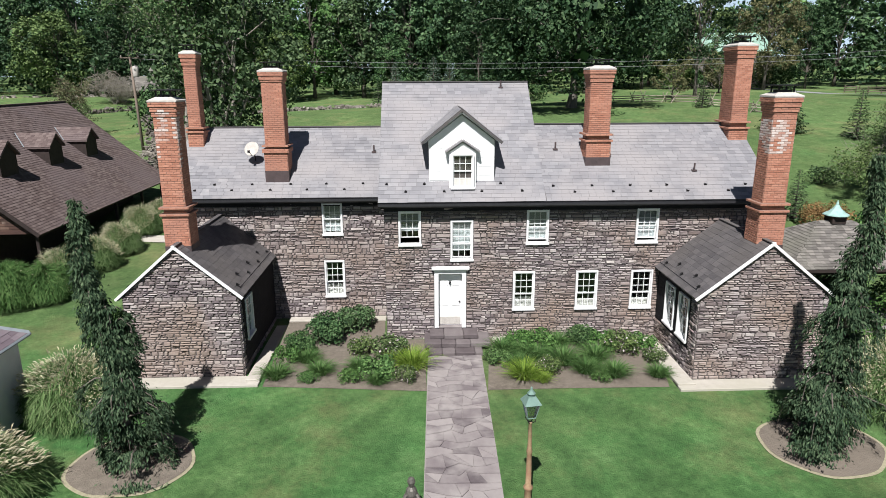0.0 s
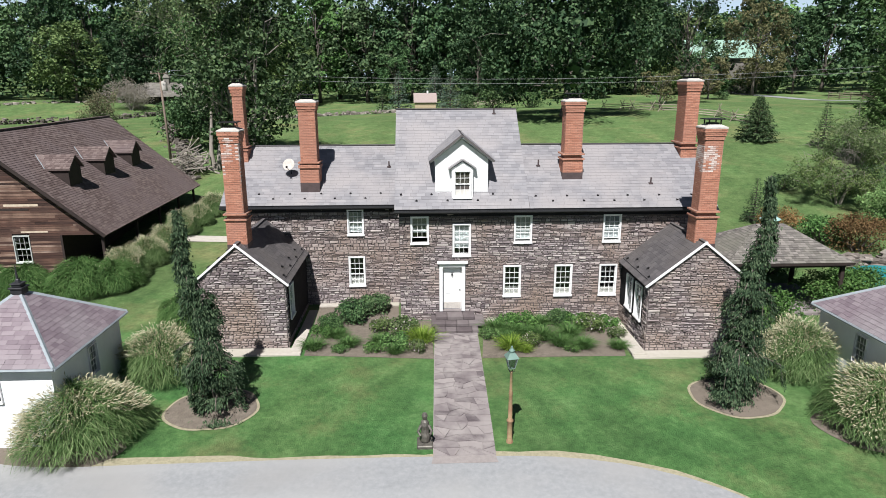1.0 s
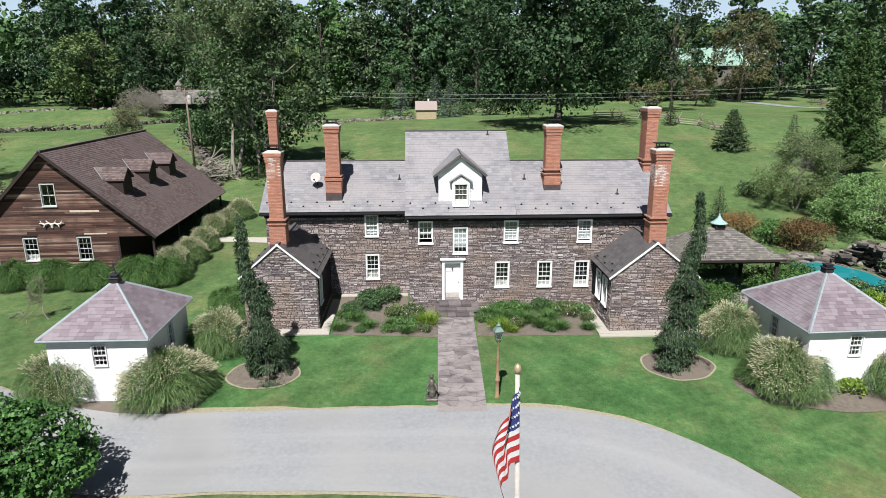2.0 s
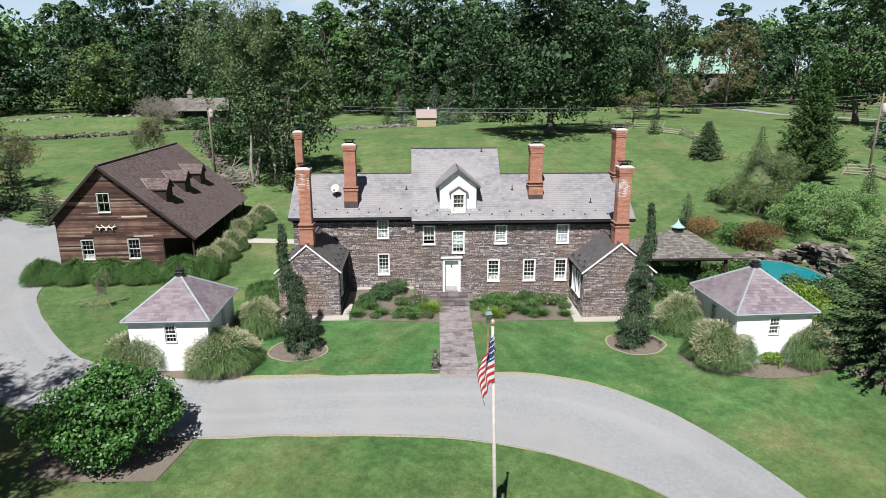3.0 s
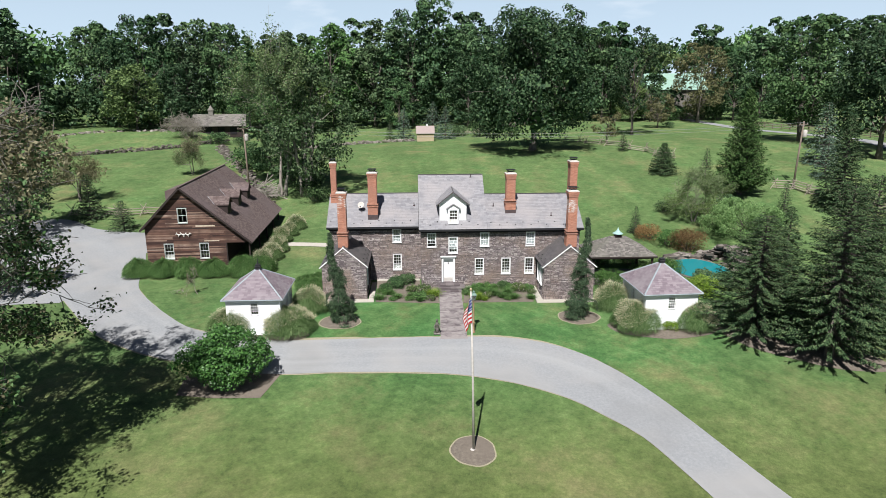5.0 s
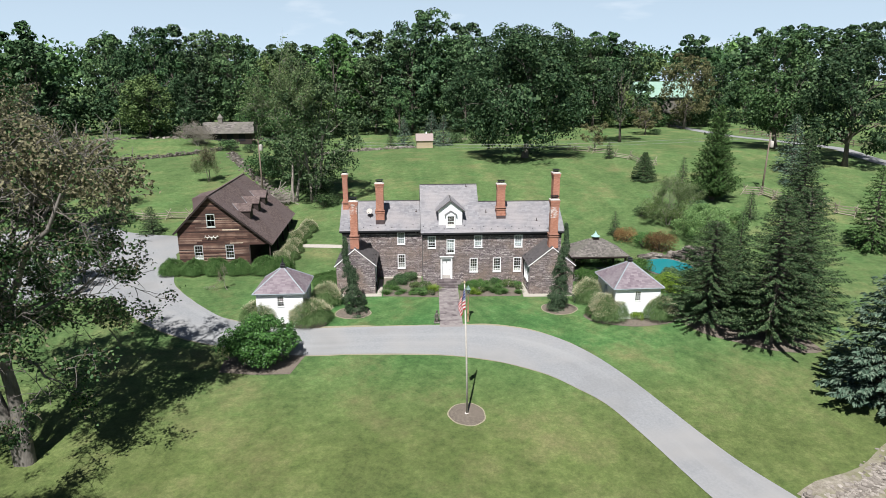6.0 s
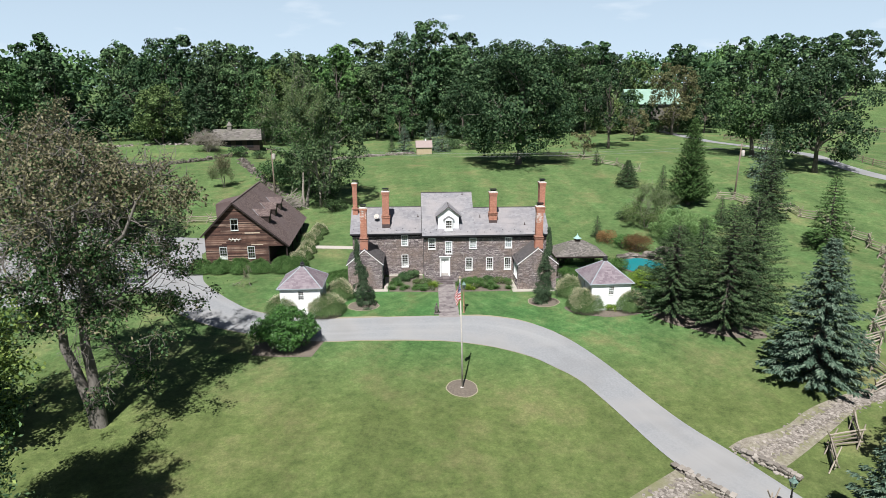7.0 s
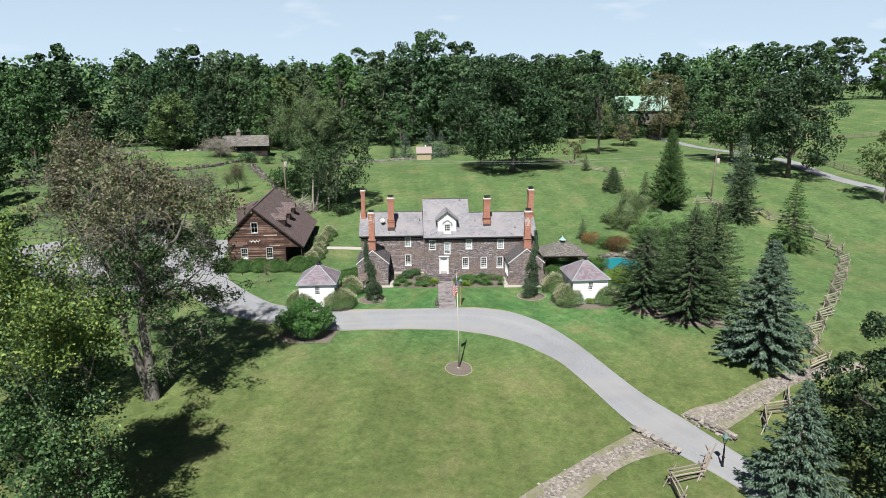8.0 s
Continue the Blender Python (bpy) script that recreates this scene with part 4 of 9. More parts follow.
# door
door = new("front_door")
door.parent = house
tagged(door, "white panelled front door in a moulded white surround")
fr = Geo()
fr.bevel_box(-0.60, -0.44, -0.09, 0.20, 0.46, 2.62, 0.01).bevel_box(0.44, 0.60, -0.09, 0.20, 0.46, 2.62, 0.01).bevel_box(-0.60, 0.60, -0.088, 0.20, 2.62, 2.76, 0.01)
fr.bevel_box(-0.53, -0.47, -0.105, 0.0, 0.5, 2.6, 0.006).bevel_box(0.47, 0.53, -0.105, 0.0, 0.5, 2.6, 0.006)
part("door_surround", fr, M["white"], door)
part("cornice", Geo().bevel_box(-0.66, 0.66, -0.16, 0.05, 2.76, 2.80, 0.008).bevel_box(-0.70, 0.71, -0.20, 0.05, 2.80, 2.90, 0.012), M["white"], door)
leaf = Geo().box(-0.44, 0.44, 0.16, 0.21, 0.50, 2.62)
for px in (-0.22, 0.22):
    for za, zb in ((0.62, 1.15), (1.28, 1.95), (2.08, 2.5)):
        leaf.bevel_box(px - 0.15, px + 0.15, 0.146, 0.165, za, zb, 0.006)
part("door_leaf", leaf, M["white"], door)
part("threshold", Geo().bevel_box(-0.44, 0.44, -0.06, 0.24, 0.44, 0.50, 0.01), M["flag"], door)
part("kick_plate", Geo().bevel_box(-0.40, 0.40, 0.138, 0.162, 0.53, 0.84, 0.006), M["cement"], door, "grey metal kick plate")
part("knocker", Geo().tube([(0.0, 0.15, 2.28), (-0.03, 0.12, 2.2), (0.0, 0.11, 2.13), (0.03, 0.12, 2.2), (0.0, 0.15, 2.28)], 0.018, 6), M["iron"], door, "black iron knocker")
part("door_knob", Geo().lathe([(0.0, 0), (0.028, 0.005), (0.034, 0.03), (0.02, 0.05), (0.0, 0.055)], 10, pose(0.36, 0.15, 1.45, 90, 0, 0)), M["iron"], door)

# roofs
SL_C, SL_R = (9.54 - 5.40) / (4.59 + 0.39), (7.87 - 5.40) / (3.4 + 0.39)
roof_c = roof_slab(house, "centre_roof", (-2.6, -0.39, 5.40), (3.45, -0.39, 5.40), (-2.6, 4.59, 9.54), (3.45, 4.59, 9.54))
roof_slab(house, "centre_roof_back", (-2.6, 9.57, 5.40), (3.45, 9.57, 5.40), (-2.6, 4.60, 9.54), (3.45, 4.60, 9.54))
roof_r = roof_slab(house, "right_roof", (3.46, -0.39, 5.40), (12.0, -0.39, 5.40), (3.46, 3.4, 7.87), (12.0, 3.4, 7.87))
roof_slab(house, "right_roof_back", (3.46, 7.19, 5.40), (12.0, 7.19, 5.40), (3.46, 3.41, 7.87), (12.0, 3.41, 7.87))
roof_l = roof_slab(house, "left_roof", (-10.95, 1.85, 5.20), (-2.61, 1.85, 5.20), (-10.95, 5.6, 7.66), (-2.61, 5.6, 7.66))
roof_slab(house, "left_roof_back", (-10.95, 9.35, 5.20), (-2.61, 9.35, 5.20), (-10.95, 5.61, 7.66), (-2.61, 5.61, 7.66))
tri_c = [(-0.2, 5.40), (9.38, 5.40), (4.59, 9.40)]
for x0, x1, pts, nm in ((-2.42, -2.2, tri_c, "gable_cheek"), (3.05, 3.27, tri_c, "gable_cheek"), (11.5, 11.75, [(-0.1, 5.4), (6.9, 5.4), (3.4, 7.7)], "gable_end"), (-10.7, -10.45, [(2.1, 5.2), (9.1, 5.2), (5.6, 7.5)], "gable_end")):
    vs = [(x0, *p) for p in pts] + [(x1, *p) for p in pts]
    part(nm, Geo().add(vs, [(0, 1, 2), (5, 4, 3), (0, 3, 4, 1), (1, 4, 5, 2), (2, 5, 3, 0)]), M["mortar"], house)
def plane_args(x0, x1, ye, ze, yr, zr):
    L = math.hypot(yr - ye, zr - ze)
    return (x0, ye, ze), (1, 0, 0), (0, (yr - ye) / L, (zr - ze) / L), L
for rf, x0, x1, ye, ze, yr, zr, sd in ((roof_c, -2.6, 3.45, -0.39, 5.40, 4.59, 9.54, 1), (roof_r, 3.47, 12.0, -0.39, 5.40, 3.4, 7.87, 2), (roof_l, -10.95, -2.61, 1.85, 5.20, 5.6, 7.66, 3)):
    o, u, v, L = plane_args(x0, x1, ye, ze, yr, zr)
    rows = int(L / 0.19)
    nr = (lambda s, a: a < 1.15) if sd == 1 else None
    slates(rf, M["slate"], o, u, v, rows, L / rows, lambda q: 0.0, lambda q, w=x1 - x0: w, sd, near=nr, label="grey slates in even courses", wmin=0.24, wmax=0.42)
    part("ridge_cap", Geo().box(x0, x1, yr - 0.09, yr + 0.09, zr + 0.0, zr + 0.035), M["slate_dark"], rf)
# gutters and dark fascia
for x0, x1, ye, ze, yw in ((-2.6, 12.0, -0.39, 5.33, 0.0), (-10.95, -2.62, 1.85, 5.13, 2.23)):
    g = Geo()
    prof = [(-0.10, 0.02), (-0.10, -0.06), (-0.06, -0.11), (0.0, -0.12), (0.02, -0.12), (0.02, 0.02), (0.0, 0.02), (0.0, -0.09), (-0.05, -0.08), (-0.08, -0.04), (-0.085, 0.02)]
    n = len(prof)
    g.add([(x0, ye + p[0], ze + p[1]) for p in prof] + [(x1, ye + p[0], ze + p[1]) for p in prof], [(i, (i + 1) % n, n + (i + 1) % n, n + i) for i in range(n)])
    part("gutter", g, M["gutter"], house, "dark half-round gutter")
    part("fascia", Geo().box(x0 + 0.1, x1 - 0.1, ye + 0.03, yw + 0.05, ze - 0.16, ze - 0.02).box(x0 + 0.2, x1 - 0.2, yw - 0.06, yw - 0.001, ze - 0.32, ze - 0.16), M["black"], house, "black boxed eave")
# snow guards
sg = Geo().add([(-0.05, 0, 0), (0.05, 0, 0), (0.05, 0, 0.07), (-0.05, 0, 0.07), (-0.02, 0.12, 0), (0.02, 0.12, 0)], [(0, 1, 2, 3), (0, 3, 4), (1, 5, 2), (3, 2, 5, 4)]).mesh("snow_guard", M["iron"])
rs = random.Random(4)
for rf, x0, x1, ye, ze, sl in ((roof_c, -2.3, 3.2, -0.39, 5.40, SL_C), (roof_r, 3.8, 11.7, -0.39, 5.40, SL_R), (roof_l, -10.6, -2.9, 1.85, 5.20, 0.656)):
    k = 0
    x = x0
    while x < x1:
        d = 0.34 if k % 2 else 0.62
        part("snow_guard", sg, None, rf, at=pose(x, ye + d, ze + d * sl + 0.02, math.degrees(math.atan(sl)), 0, 0))
        x += 0.72 + rs.uniform(-0.05, 0.05)
        k += 1
# vent pipes on the roof
for rf, x, y, z in ((roof_l, -3.0, 4.1, 6.72), (roof_r, 4.2, 2.0, 7.0), (roof_r, 9.3, 0.9, 6.28), (roof_c, 2.3, 4.3, 9.32)):
    part("vent_pipe", Geo().tube([(x, y, z - 0.05), (x, y, z + 0.28)], 0.035, 8).box(x - 0.09, x + 0.09, y - 0.05, y + 0.12, z - 0.03, z + 0.03), M["lead"], rf)

# dormer with a small gabled hood over its window
dorm = new("dormer")
dorm.parent = house
tagged(dorm, "white gabled dormer with a small hooded window and slate roof")
DX, DY = 0.44, 0.36
dv = [(-1.19, 6.0), (1.19, 6.0), (1.19, 7.52), (0, 8.42), (-1.19, 7.52)]
yb = 3.3
body = Geo().add([(DX + p[0], DY, p[1]) for p in dv] + [(DX + p[0], yb, p[1]) for p in dv], [(0, 1, 2, 3, 4), (9, 8, 7, 6, 5)] + [(i, 5 + i, 5 + (i + 1) % 5, (i + 1) % 5) for i in range(5)])
part("dormer_body", body, M["white"], dorm, "white-painted dormer cheeks and face")
for i in range(9):
    za = 6.08 + i * 0.165
    hw = 1.18
    if i < 9:
        part("clapboard", Geo().box(DX - hw, DX + hw, DY - 0.012 - 0.004 * (i % 2), DY - 0.002, za, za + 0.158), M["white"], dorm)
dr = Geo()
for sx in (-1, 1):
    e, r = Vector((DX + sx * 1.42, 0, 7.40)), Vector((DX, 0, 8.54))
    n = Vector((sx * (r.z - e.z), 0, abs(r.x - e.x))).normalized() * 0.09
    q = [e, r, r + n, e + n]
    vs = [(p.x, DY - 0.24, p.z) for p in q] + [(p.x, yb + 0.3, p.z) for p in q]
    dr.add(vs, [(0, 1, 2, 3), (7, 6, 5, 4), (0, 4, 5, 1), (1, 5, 6, 2), (2, 6, 7, 3), (3, 7, 4, 0)])
droof = part("dormer_roof", dr, M["slate_dark"], dorm)
for sx in (-1, 1):
    e, r = Vector((DX + sx * 1.42, 0, 7.40)), Vector((DX, 0, 8.54))
    v = (r - e).normalized()
    n = Vector((sx * (r.z - e.z), 0, abs(r.x - e.x))).normalized() * 0.093
    o = Vector((e.x + n.x, DY - 0.25 if sx < 0 else yb + 0.3, e.z + n.z))
    slates(droof, M["slate"], (e.x + n.x, (yb + 0.3) if sx < 0 else DY - 0.25, e.z + n.z), (0, -1 if sx < 0 else 1, 0), tuple(v), 9, (r - e).length / 9, lambda q: 0.0, lambda q: yb + 0.55 - DY, 9 + sx, label="grey slates")
    q0, q1 = Vector((DX + sx * 1.36, DY - 0.20, 7.42)), Vector((DX, DY - 0.20, 8.48))
    d = (q1 - q0).normalized()
    nn = Vector((-d.z, 0, d.x)) * (0.07 if sx > 0 else -0.07)
    qq = [q0, q1, q1 - nn * 1.6 if sx > 0 else q1 - nn * 1.6, q0 - nn * 1.6]
    part("bargeboard", Geo().add([tuple(p) for p in qq] + [(p.x, p.y + 0.05, p.z) for p in qq], [(0, 1, 2, 3), (7, 6, 5, 4), (0, 4, 5, 1), (1, 5, 6, 2), (2, 6, 7, 3), (3, 7, 4, 0)]), M["white"], dorm)
hood = Geo()
for sx in (-1, 1):
    e, r = Vector((DX + 0.02 + sx * 0.60, 0, 7.12)), Vector((DX + 0.02, 0, 7.52))
    n = Vector((sx * (r.z - e.z), 0, abs(r.x - e.x))).normalized() * 0.055
    q = [e, r, r + n, e + n]
    vs = [(p.x, DY - 0.34, p.z) for p in q] + [(p.x, DY + 0.02, p.z) for p in q]
    hood.add(vs, [(0, 1, 2, 3), (7, 6, 5, 4), (0, 4, 5, 1), (1, 5, 6, 2), (2, 6, 7, 3), (3, 7, 4, 0)])
part("hood_roof", hood, M["slate"], dorm, "little slate hood")
hb = [(DX - 0.46, 5.82), (DX + 0.50, 5.82), (DX + 0.50, 7.14), (DX + 0.02, 7.46), (DX - 0.46, 7.14)]
part("hood_face", Geo().add([(p[0], DY - 0.24, p[1]) for p in hb] + [(p[0], DY - 0.02, p[1]) for p in hb], [(0, 1, 2, 3, 4)] + [(i, 5 + i, 5 + (i + 1) % 5, (i + 1) % 5) for i in range(5)]), M["white"], dorm)
# flat dark sheet on the solid face paints a shaded room behind the sash
part("dark_room_sheet", Geo().box(DX - 0.32, DX + 0.36, DY - 0.245, DY - 0.242, 5.95, 7.05), M["dark_room"], dorm)
window(dorm, pose(DX + 0.02, DY - 0.30, 5.84), 0.82, 1.24, 3, (2, 2), name="dormer_window", lift=0.0)
part("dormer_window_blind", Geo().box(DX - 0.3, DX + 0.34, DY - 0.2455, DY - 0.243, 5.95, 6.2), M["curtain"], dorm)

# chimneys
def lime_a(x, y, z):
    return y < -2 and z > 6.9 and (noise.noise(Vector((x * 4, y * 4, z * 1.3))) + (z - 8.2) * 0.28) > 0.03 and z < 8.75
def lime_b(x, y, z):
    return 7.35 < z < 8.35 and noise.noise(Vector((x * 3 + 7, y * 3, z * 1.6))) + 0.25 * (1 - abs(z - 7.9) * 2.4) > 0.02
chimney(house, -9.03, -1.92, 0.70, 0.66, 4.05, 5.42, 9.12, 11, lime_a, singles_top=6.0)
chimney(house, 10.26, -2.72, 0.74, 0.70, 4.05, 5.50, 9.20, 12, lime_b, singles_top=6.0)
chimney(house, -6.76, 3.05, 0.78, 0.72, 5.45, 6.92, 10.10, 13, flash=0.72)
chimney(house, 5.68, 1.66, 0.80, 0.76, 6.15, 7.35, 10.12, 14, flash=0.62)
chimney(house, -10.46, 4.85, 0.50, 0.56, 6.7, 7.5, 10.80, 15, flash=0.2)
chimney(house, 11.62, 3.05, 0.64, 1.05, 6.2, 7.7, 10.98, 16, flash=0.25)

# satellite dish
dish = new("satellite_dish")
dish.parent = house
tagged(dish, "small pale grey satellite dish on a bent arm")
dg = Geo().lathe([(0.02, 0.0), (0.16, 0.02), (0.30, 0.075), (0.31, 0.085), (0.30, 0.09), (0.16, 0.035), (0.0, 0.015)], 18, pose(-7.88, 3.5, 6.92, 62, 0, -12))
part("reflector", dg, M["cement"], dish, smooth=True)
part("arm", Geo().tube([(-7.85, 3.75, 6.42), (-7.85, 3.66, 6.75), (-7.88, 3.52, 6.92)], 0.025, 6).tube([(-7.88, 3.46, 6.66), (-7.93, 3.1, 6.88)], 0.015, 6).box(-7.97, -7.89, 3.04, 3.14, 6.84, 6.93), M["iron"], dish)


# ---- the two wings that stand forward ----
def annex(name, x0, x1, yf, yb, z0, ze, zr, lean, seed, label, wins, side_x, flip):
    """A low gabled stone wing. side_x: the face with windows; flip: whether that face looks to -x."""
    an = base(name, 0, 0, 0, label=label, category="house wing")
    cx = (x0 + x1) / 2
    w = x1 - x0
    fw, m = wall_core(an, "front_wall", M["mortar"], (x0, yf), (x1, yf), z0, ze, [], 0.35, "gable wall of coursed fieldstone")
    part("gable", Geo().add([(x0, yf, ze), (x1, yf, ze), (cx, yf, zr - 0.12), (x0, yf + 0.3, ze), (x1, yf + 0.3, ze), (cx, yf + 0.3, zr - 0.12)], [(0, 1, 2), (5, 4, 3), (0, 3, 4, 1), (1, 4, 5, 2), (2, 5, 3, 0)]), M["mortar"], fw)
    top = lambda z: (0.0, w) if z < ze else ((z - ze) / (zr - 0.1 - ze) * w / 2, w - (z - ze) / (zr - 0.1 - ze) * w / 2)
    lay_stones(fw, m, stones(z0, zr - 0.15, w, [], seed, top, 0.045, 0.12), seed, near=lambda s: 0.3 < s[2] < 2.3 and w * 0.25 < s[0] < w * 0.8)
    ex = w / 2 + 0.18
    sl = (zr - ze) / (w / 2 + 0.02)
    zE = zr - sl * ex
    for sx, nm in ((-1, "west_slope"), (1, "east_slope")):
        rf = roof_slab(an, nm, (cx + sx * ex, yf - 0.06, zE), (cx + sx * ex, yb, zE), (cx, yf - 0.06, zr), (cx, yb, zr), 0.10)
        L = math.hypot(ex, zr - zE)
        v = (-sx * ex / L, 0, (zr - zE) / L)
        rows = int(L / 0.2)
        o = (cx + sx * ex, yb if sx < 0 else yf - 0.06, zE)
        slates(rf, M["slate_dark"], o, (0, -1 if sx < 0 else 1, 0), v, rows, L / rows, lambda q: 0.0, lambda q: yb - yf + 0.06, seed + sx, wmin=0.24, wmax=0.4, label="dark grey slates")
        d = Vector((-sx * ex, 0, zr - zE)).normalized()
        a, b = Vector((cx + sx * (ex + 0.02), 0, zE - 0.02)), Vector((cx, 0, zr + 0.01))
        up = Vector((sx * d.z, 0, abs(d.x)))
        q = [a - up * 0.065, b - up * 0.065, b + up * 0.02, a + up * 0.02]
        part("rake_board", Geo().add([(p.x, yf - 0.115, p.z) for p in q] + [(p.x, yf - 0.062, p.z) for p in q], [(0, 1, 2, 3), (7, 6, 5, 4), (0, 4, 5, 1), (1, 5, 6, 2), (2, 6, 7, 3), (3, 7, 4, 0)]), M["white"], an, "white painted rake board")
        k = 0
        y = yf + 0.4
        while y < yb - 0.3:
            part("snow_guard", sg, None, rf, at=pose(cx + sx * (ex - 0.3 - 0.2 * (k % 2)), y, zE + sl * (0.3 + 0.2 * (k % 2)) + 0.02, -math.degrees(math.atan(sl)) * sx * 0, 0, -90 * sx))
            y += 0.7
            k += 1
    part("ridge_cap", Geo().box(cx - 0.08, cx + 0.08, yf - 0.06, yb, zr, zr + 0.03), M["slate_dark"], an)
    part("apex_block", Geo().bevel_box(cx - 0.06, cx + 0.06, yf - 0.117, yf - 0.06, zr - 0.09, zr + 0.035, 0.005), M["white"], an)
    for sx, xx in ((-1, x0), (1, x1)):
        ops = []
        if (sx < 0) == flip:
            ops = [((yb - (a + b)) if sx < 0 else a - yf, (yb - a) if sx < 0 else a + b - yf, c, d) for a, b, c, d in wins]
            ops = [(min(o[0], o[1]), max(o[0], o[1]), o[2], o[3]) for o in ops]
        p0, p1 = ((xx, yb), (xx, yf + 0.35)) if sx < 0 else ((xx, yf + 0.35), (xx, yb))
        if sx > 0:
            ops = [(o[0] - 0.35, o[1] - 0.35, o[2], o[3]) for o in ops]
        # one black for both wings; on the left it also carries the wall's shade
        sw, mm = wall_core(an, "side_wall", M["black"] if ops else M["mortar"], p0, p1, z0, ze + 0.05, ops, 0.3, "black side wall over a stone footing" if ops else "fieldstone side wall")
        L = abs(yb - yf - 0.35)
        if ops:
            c0, c1 = (L - 0.22, L + 0.35) if flip else (-0.35, 0.0)
            foot_z = 0.75 if flip else 0.2
            quoin = [(q[0] + c0, q[1] + c0, q[2], q[3]) for q in stones(foot_z, ze, c1 - c0, [], seed + 8, hmin=0.05, hmax=0.12)]
            lay_stones(sw, mm, [(q[0] + min(0.0, c0), q[1] + min(0.0, c0), q[2], q[3]) for q in stones(z0, foot_z, max(L, c1) - min(0.0, c0), [], seed + 7, hmin=0.05, hmax=0.12)] + quoin, seed + 7)
            lim = c0 if flip else L
            z = 0.8 if flip else 0.25
            while z < ze - 0.05:
                spans = [(0.0, lim)]
                for o in ops:
                    if o[2] < z + 0.15 and o[3] > z:
                        spans = [(p, q) for s, e in spans for p, q in ((s, min(e, o[0])), (max(s, o[1]), e)) if q - p > 0.02]
                for s, e in spans:
                    part("siding_board", Geo().box(s, e, -0.018, 0.0, z, z + 0.14, mm), M["black"], sw)
                z += 0.15
            for o in ops:
                window(an, mm @ pose((o[0] + o[1]) / 2, 0, o[2]), o[1] - o[0], o[3] - o[2], 3, (2, 2), casing=0.05)
        else:
            lay_stones(sw, mm, stones(z0, ze, L, [], seed + 7), seed + 7)
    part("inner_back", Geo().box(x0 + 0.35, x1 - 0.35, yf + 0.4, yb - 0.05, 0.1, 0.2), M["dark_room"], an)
    return an


annex("left_wing", -10.85, -7.12, -2.79, 2.2, -0.4, 2.92, 4.52, 0, 31, "low gabled fieldstone wing with dark slate roof and white rake boards", [(-2.1, 0.85, 1.0, 2.45)], -7.12, False)
annex("right_wing", 7.93, 12.2, -3.64, -0.03, -0.4, 2.90, 4.60, 0, 32, "low gabled fieldstone wing with dark slate roof and windowed black side", [(-2.95, 0.85, 0.95, 2.5), (-1.75, 0.85, 0.95, 2.5)], 7.93, True)

# steps, path, beds
steps = base("entrance_steps", 0, 0, 0, label="broad purple-grey stone entrance steps", category="steps")
rs = random.Random(8)
for nm, x0, x1, y0, y1, z0, z1 in (("landing", -0.80, 1.02, -0.72, -0.03, 0.27, 0.44), ("step", -1.0, 1.45, -1.12, -0.03, 0.10, 0.27), ("step", -0.85, 1.12, -1.58, -0.6, -0.12, 0.10)):
    row = new(nm)
    row.parent = steps
    x = x0
    while x < x1 - 0.05:
        w = min(rs.uniform(0.45, 0.85), x1 - x)
        if x1 - x - w < 0.2:
            w = x1 - x
        part("block", Geo().bevel_box(x + 0.004, x + w - 0.004, y0 + rs.uniform(-0.02, 0.02), y1, z0, z1 + rs.uniform(-0.012, 0.012), 0.02), M["step_stone"], row)
        x += w


# ---- plants ----
M["oak_leaf"] = leaf_mat("oak_leaves", (0.010, 0.026, 0.012), (0.040, 0.082, 0.036), (0.112, 0.172, 0.082), 0.06, each=0.22)
M["wood_leaf"] = leaf_mat("woodland_leaves", (0.014, 0.034, 0.014), (0.056, 0.112, 0.042), (0.145, 0.225, 0.094), 0.06, each=0.22)
M["bright_leaf"] = leaf_mat("bright_green_leaves", (0.024, 0.062, 0.018), (0.078, 0.162, 0.046), (0.160, 0.275, 0.090), 0.15, each=0.15)
M["olive_leaf"] = leaf_mat("olive_leaves", (0.026, 0.050, 0.018), (0.090, 0.138, 0.046), (0.190, 0.250, 0.096), 0.15, each=0.15)
M["dry_leaf"] = leaf_mat("thinning_brown_leaves", (0.078, 0.076, 0.044), (0.165, 0.154, 0.090), (0.27, 0.25, 0.155), 0.2)
# sunlight on the roadside tree's upper boughs, put into the leaf colour
M["sunlit_leaf"] = leaf_mat("sunlit_yellow_green_leaves", (0.050, 0.092, 0.022), (0.150, 0.215, 0.052), (0.300, 0.375, 0.110), 0.25)
M["rust_leaf"] = leaf_mat("rusty_leaves", (0.110, 0.062, 0.028), (0.235, 0.142, 0.060), (0.365, 0.240, 0.115))
M["copper_leaf"] = leaf_mat("copper_tinged_leaves", (0.062, 0.068, 0.033), (0.13, 0.132, 0.064), (0.225, 0.212, 0.108))
M["red_leaf"] = leaf_mat("maroon_leaves", (0.070, 0.042, 0.020), (0.145, 0.092, 0.042), (0.240, 0.160, 0.080))
M["spruce"] = leaf_mat("spruce_needles", (0.014, 0.032, 0.015), (0.046, 0.082, 0.036), (0.112, 0.160, 0.072), 0.08, 0.85)
M["blue_spruce"] = leaf_mat("blue_spruce_needles", (0.034, 0.062, 0.042), (0.082, 0.13, 0.09), (0.17, 0.225, 0.162), 0.1, 0.9)
M["weeping"] = leaf_mat("weeping_conifer_needles", (0.014, 0.030, 0.016), (0.046, 0.078, 0.042), (0.110, 0.155, 0.085), 0.08, 0.85)
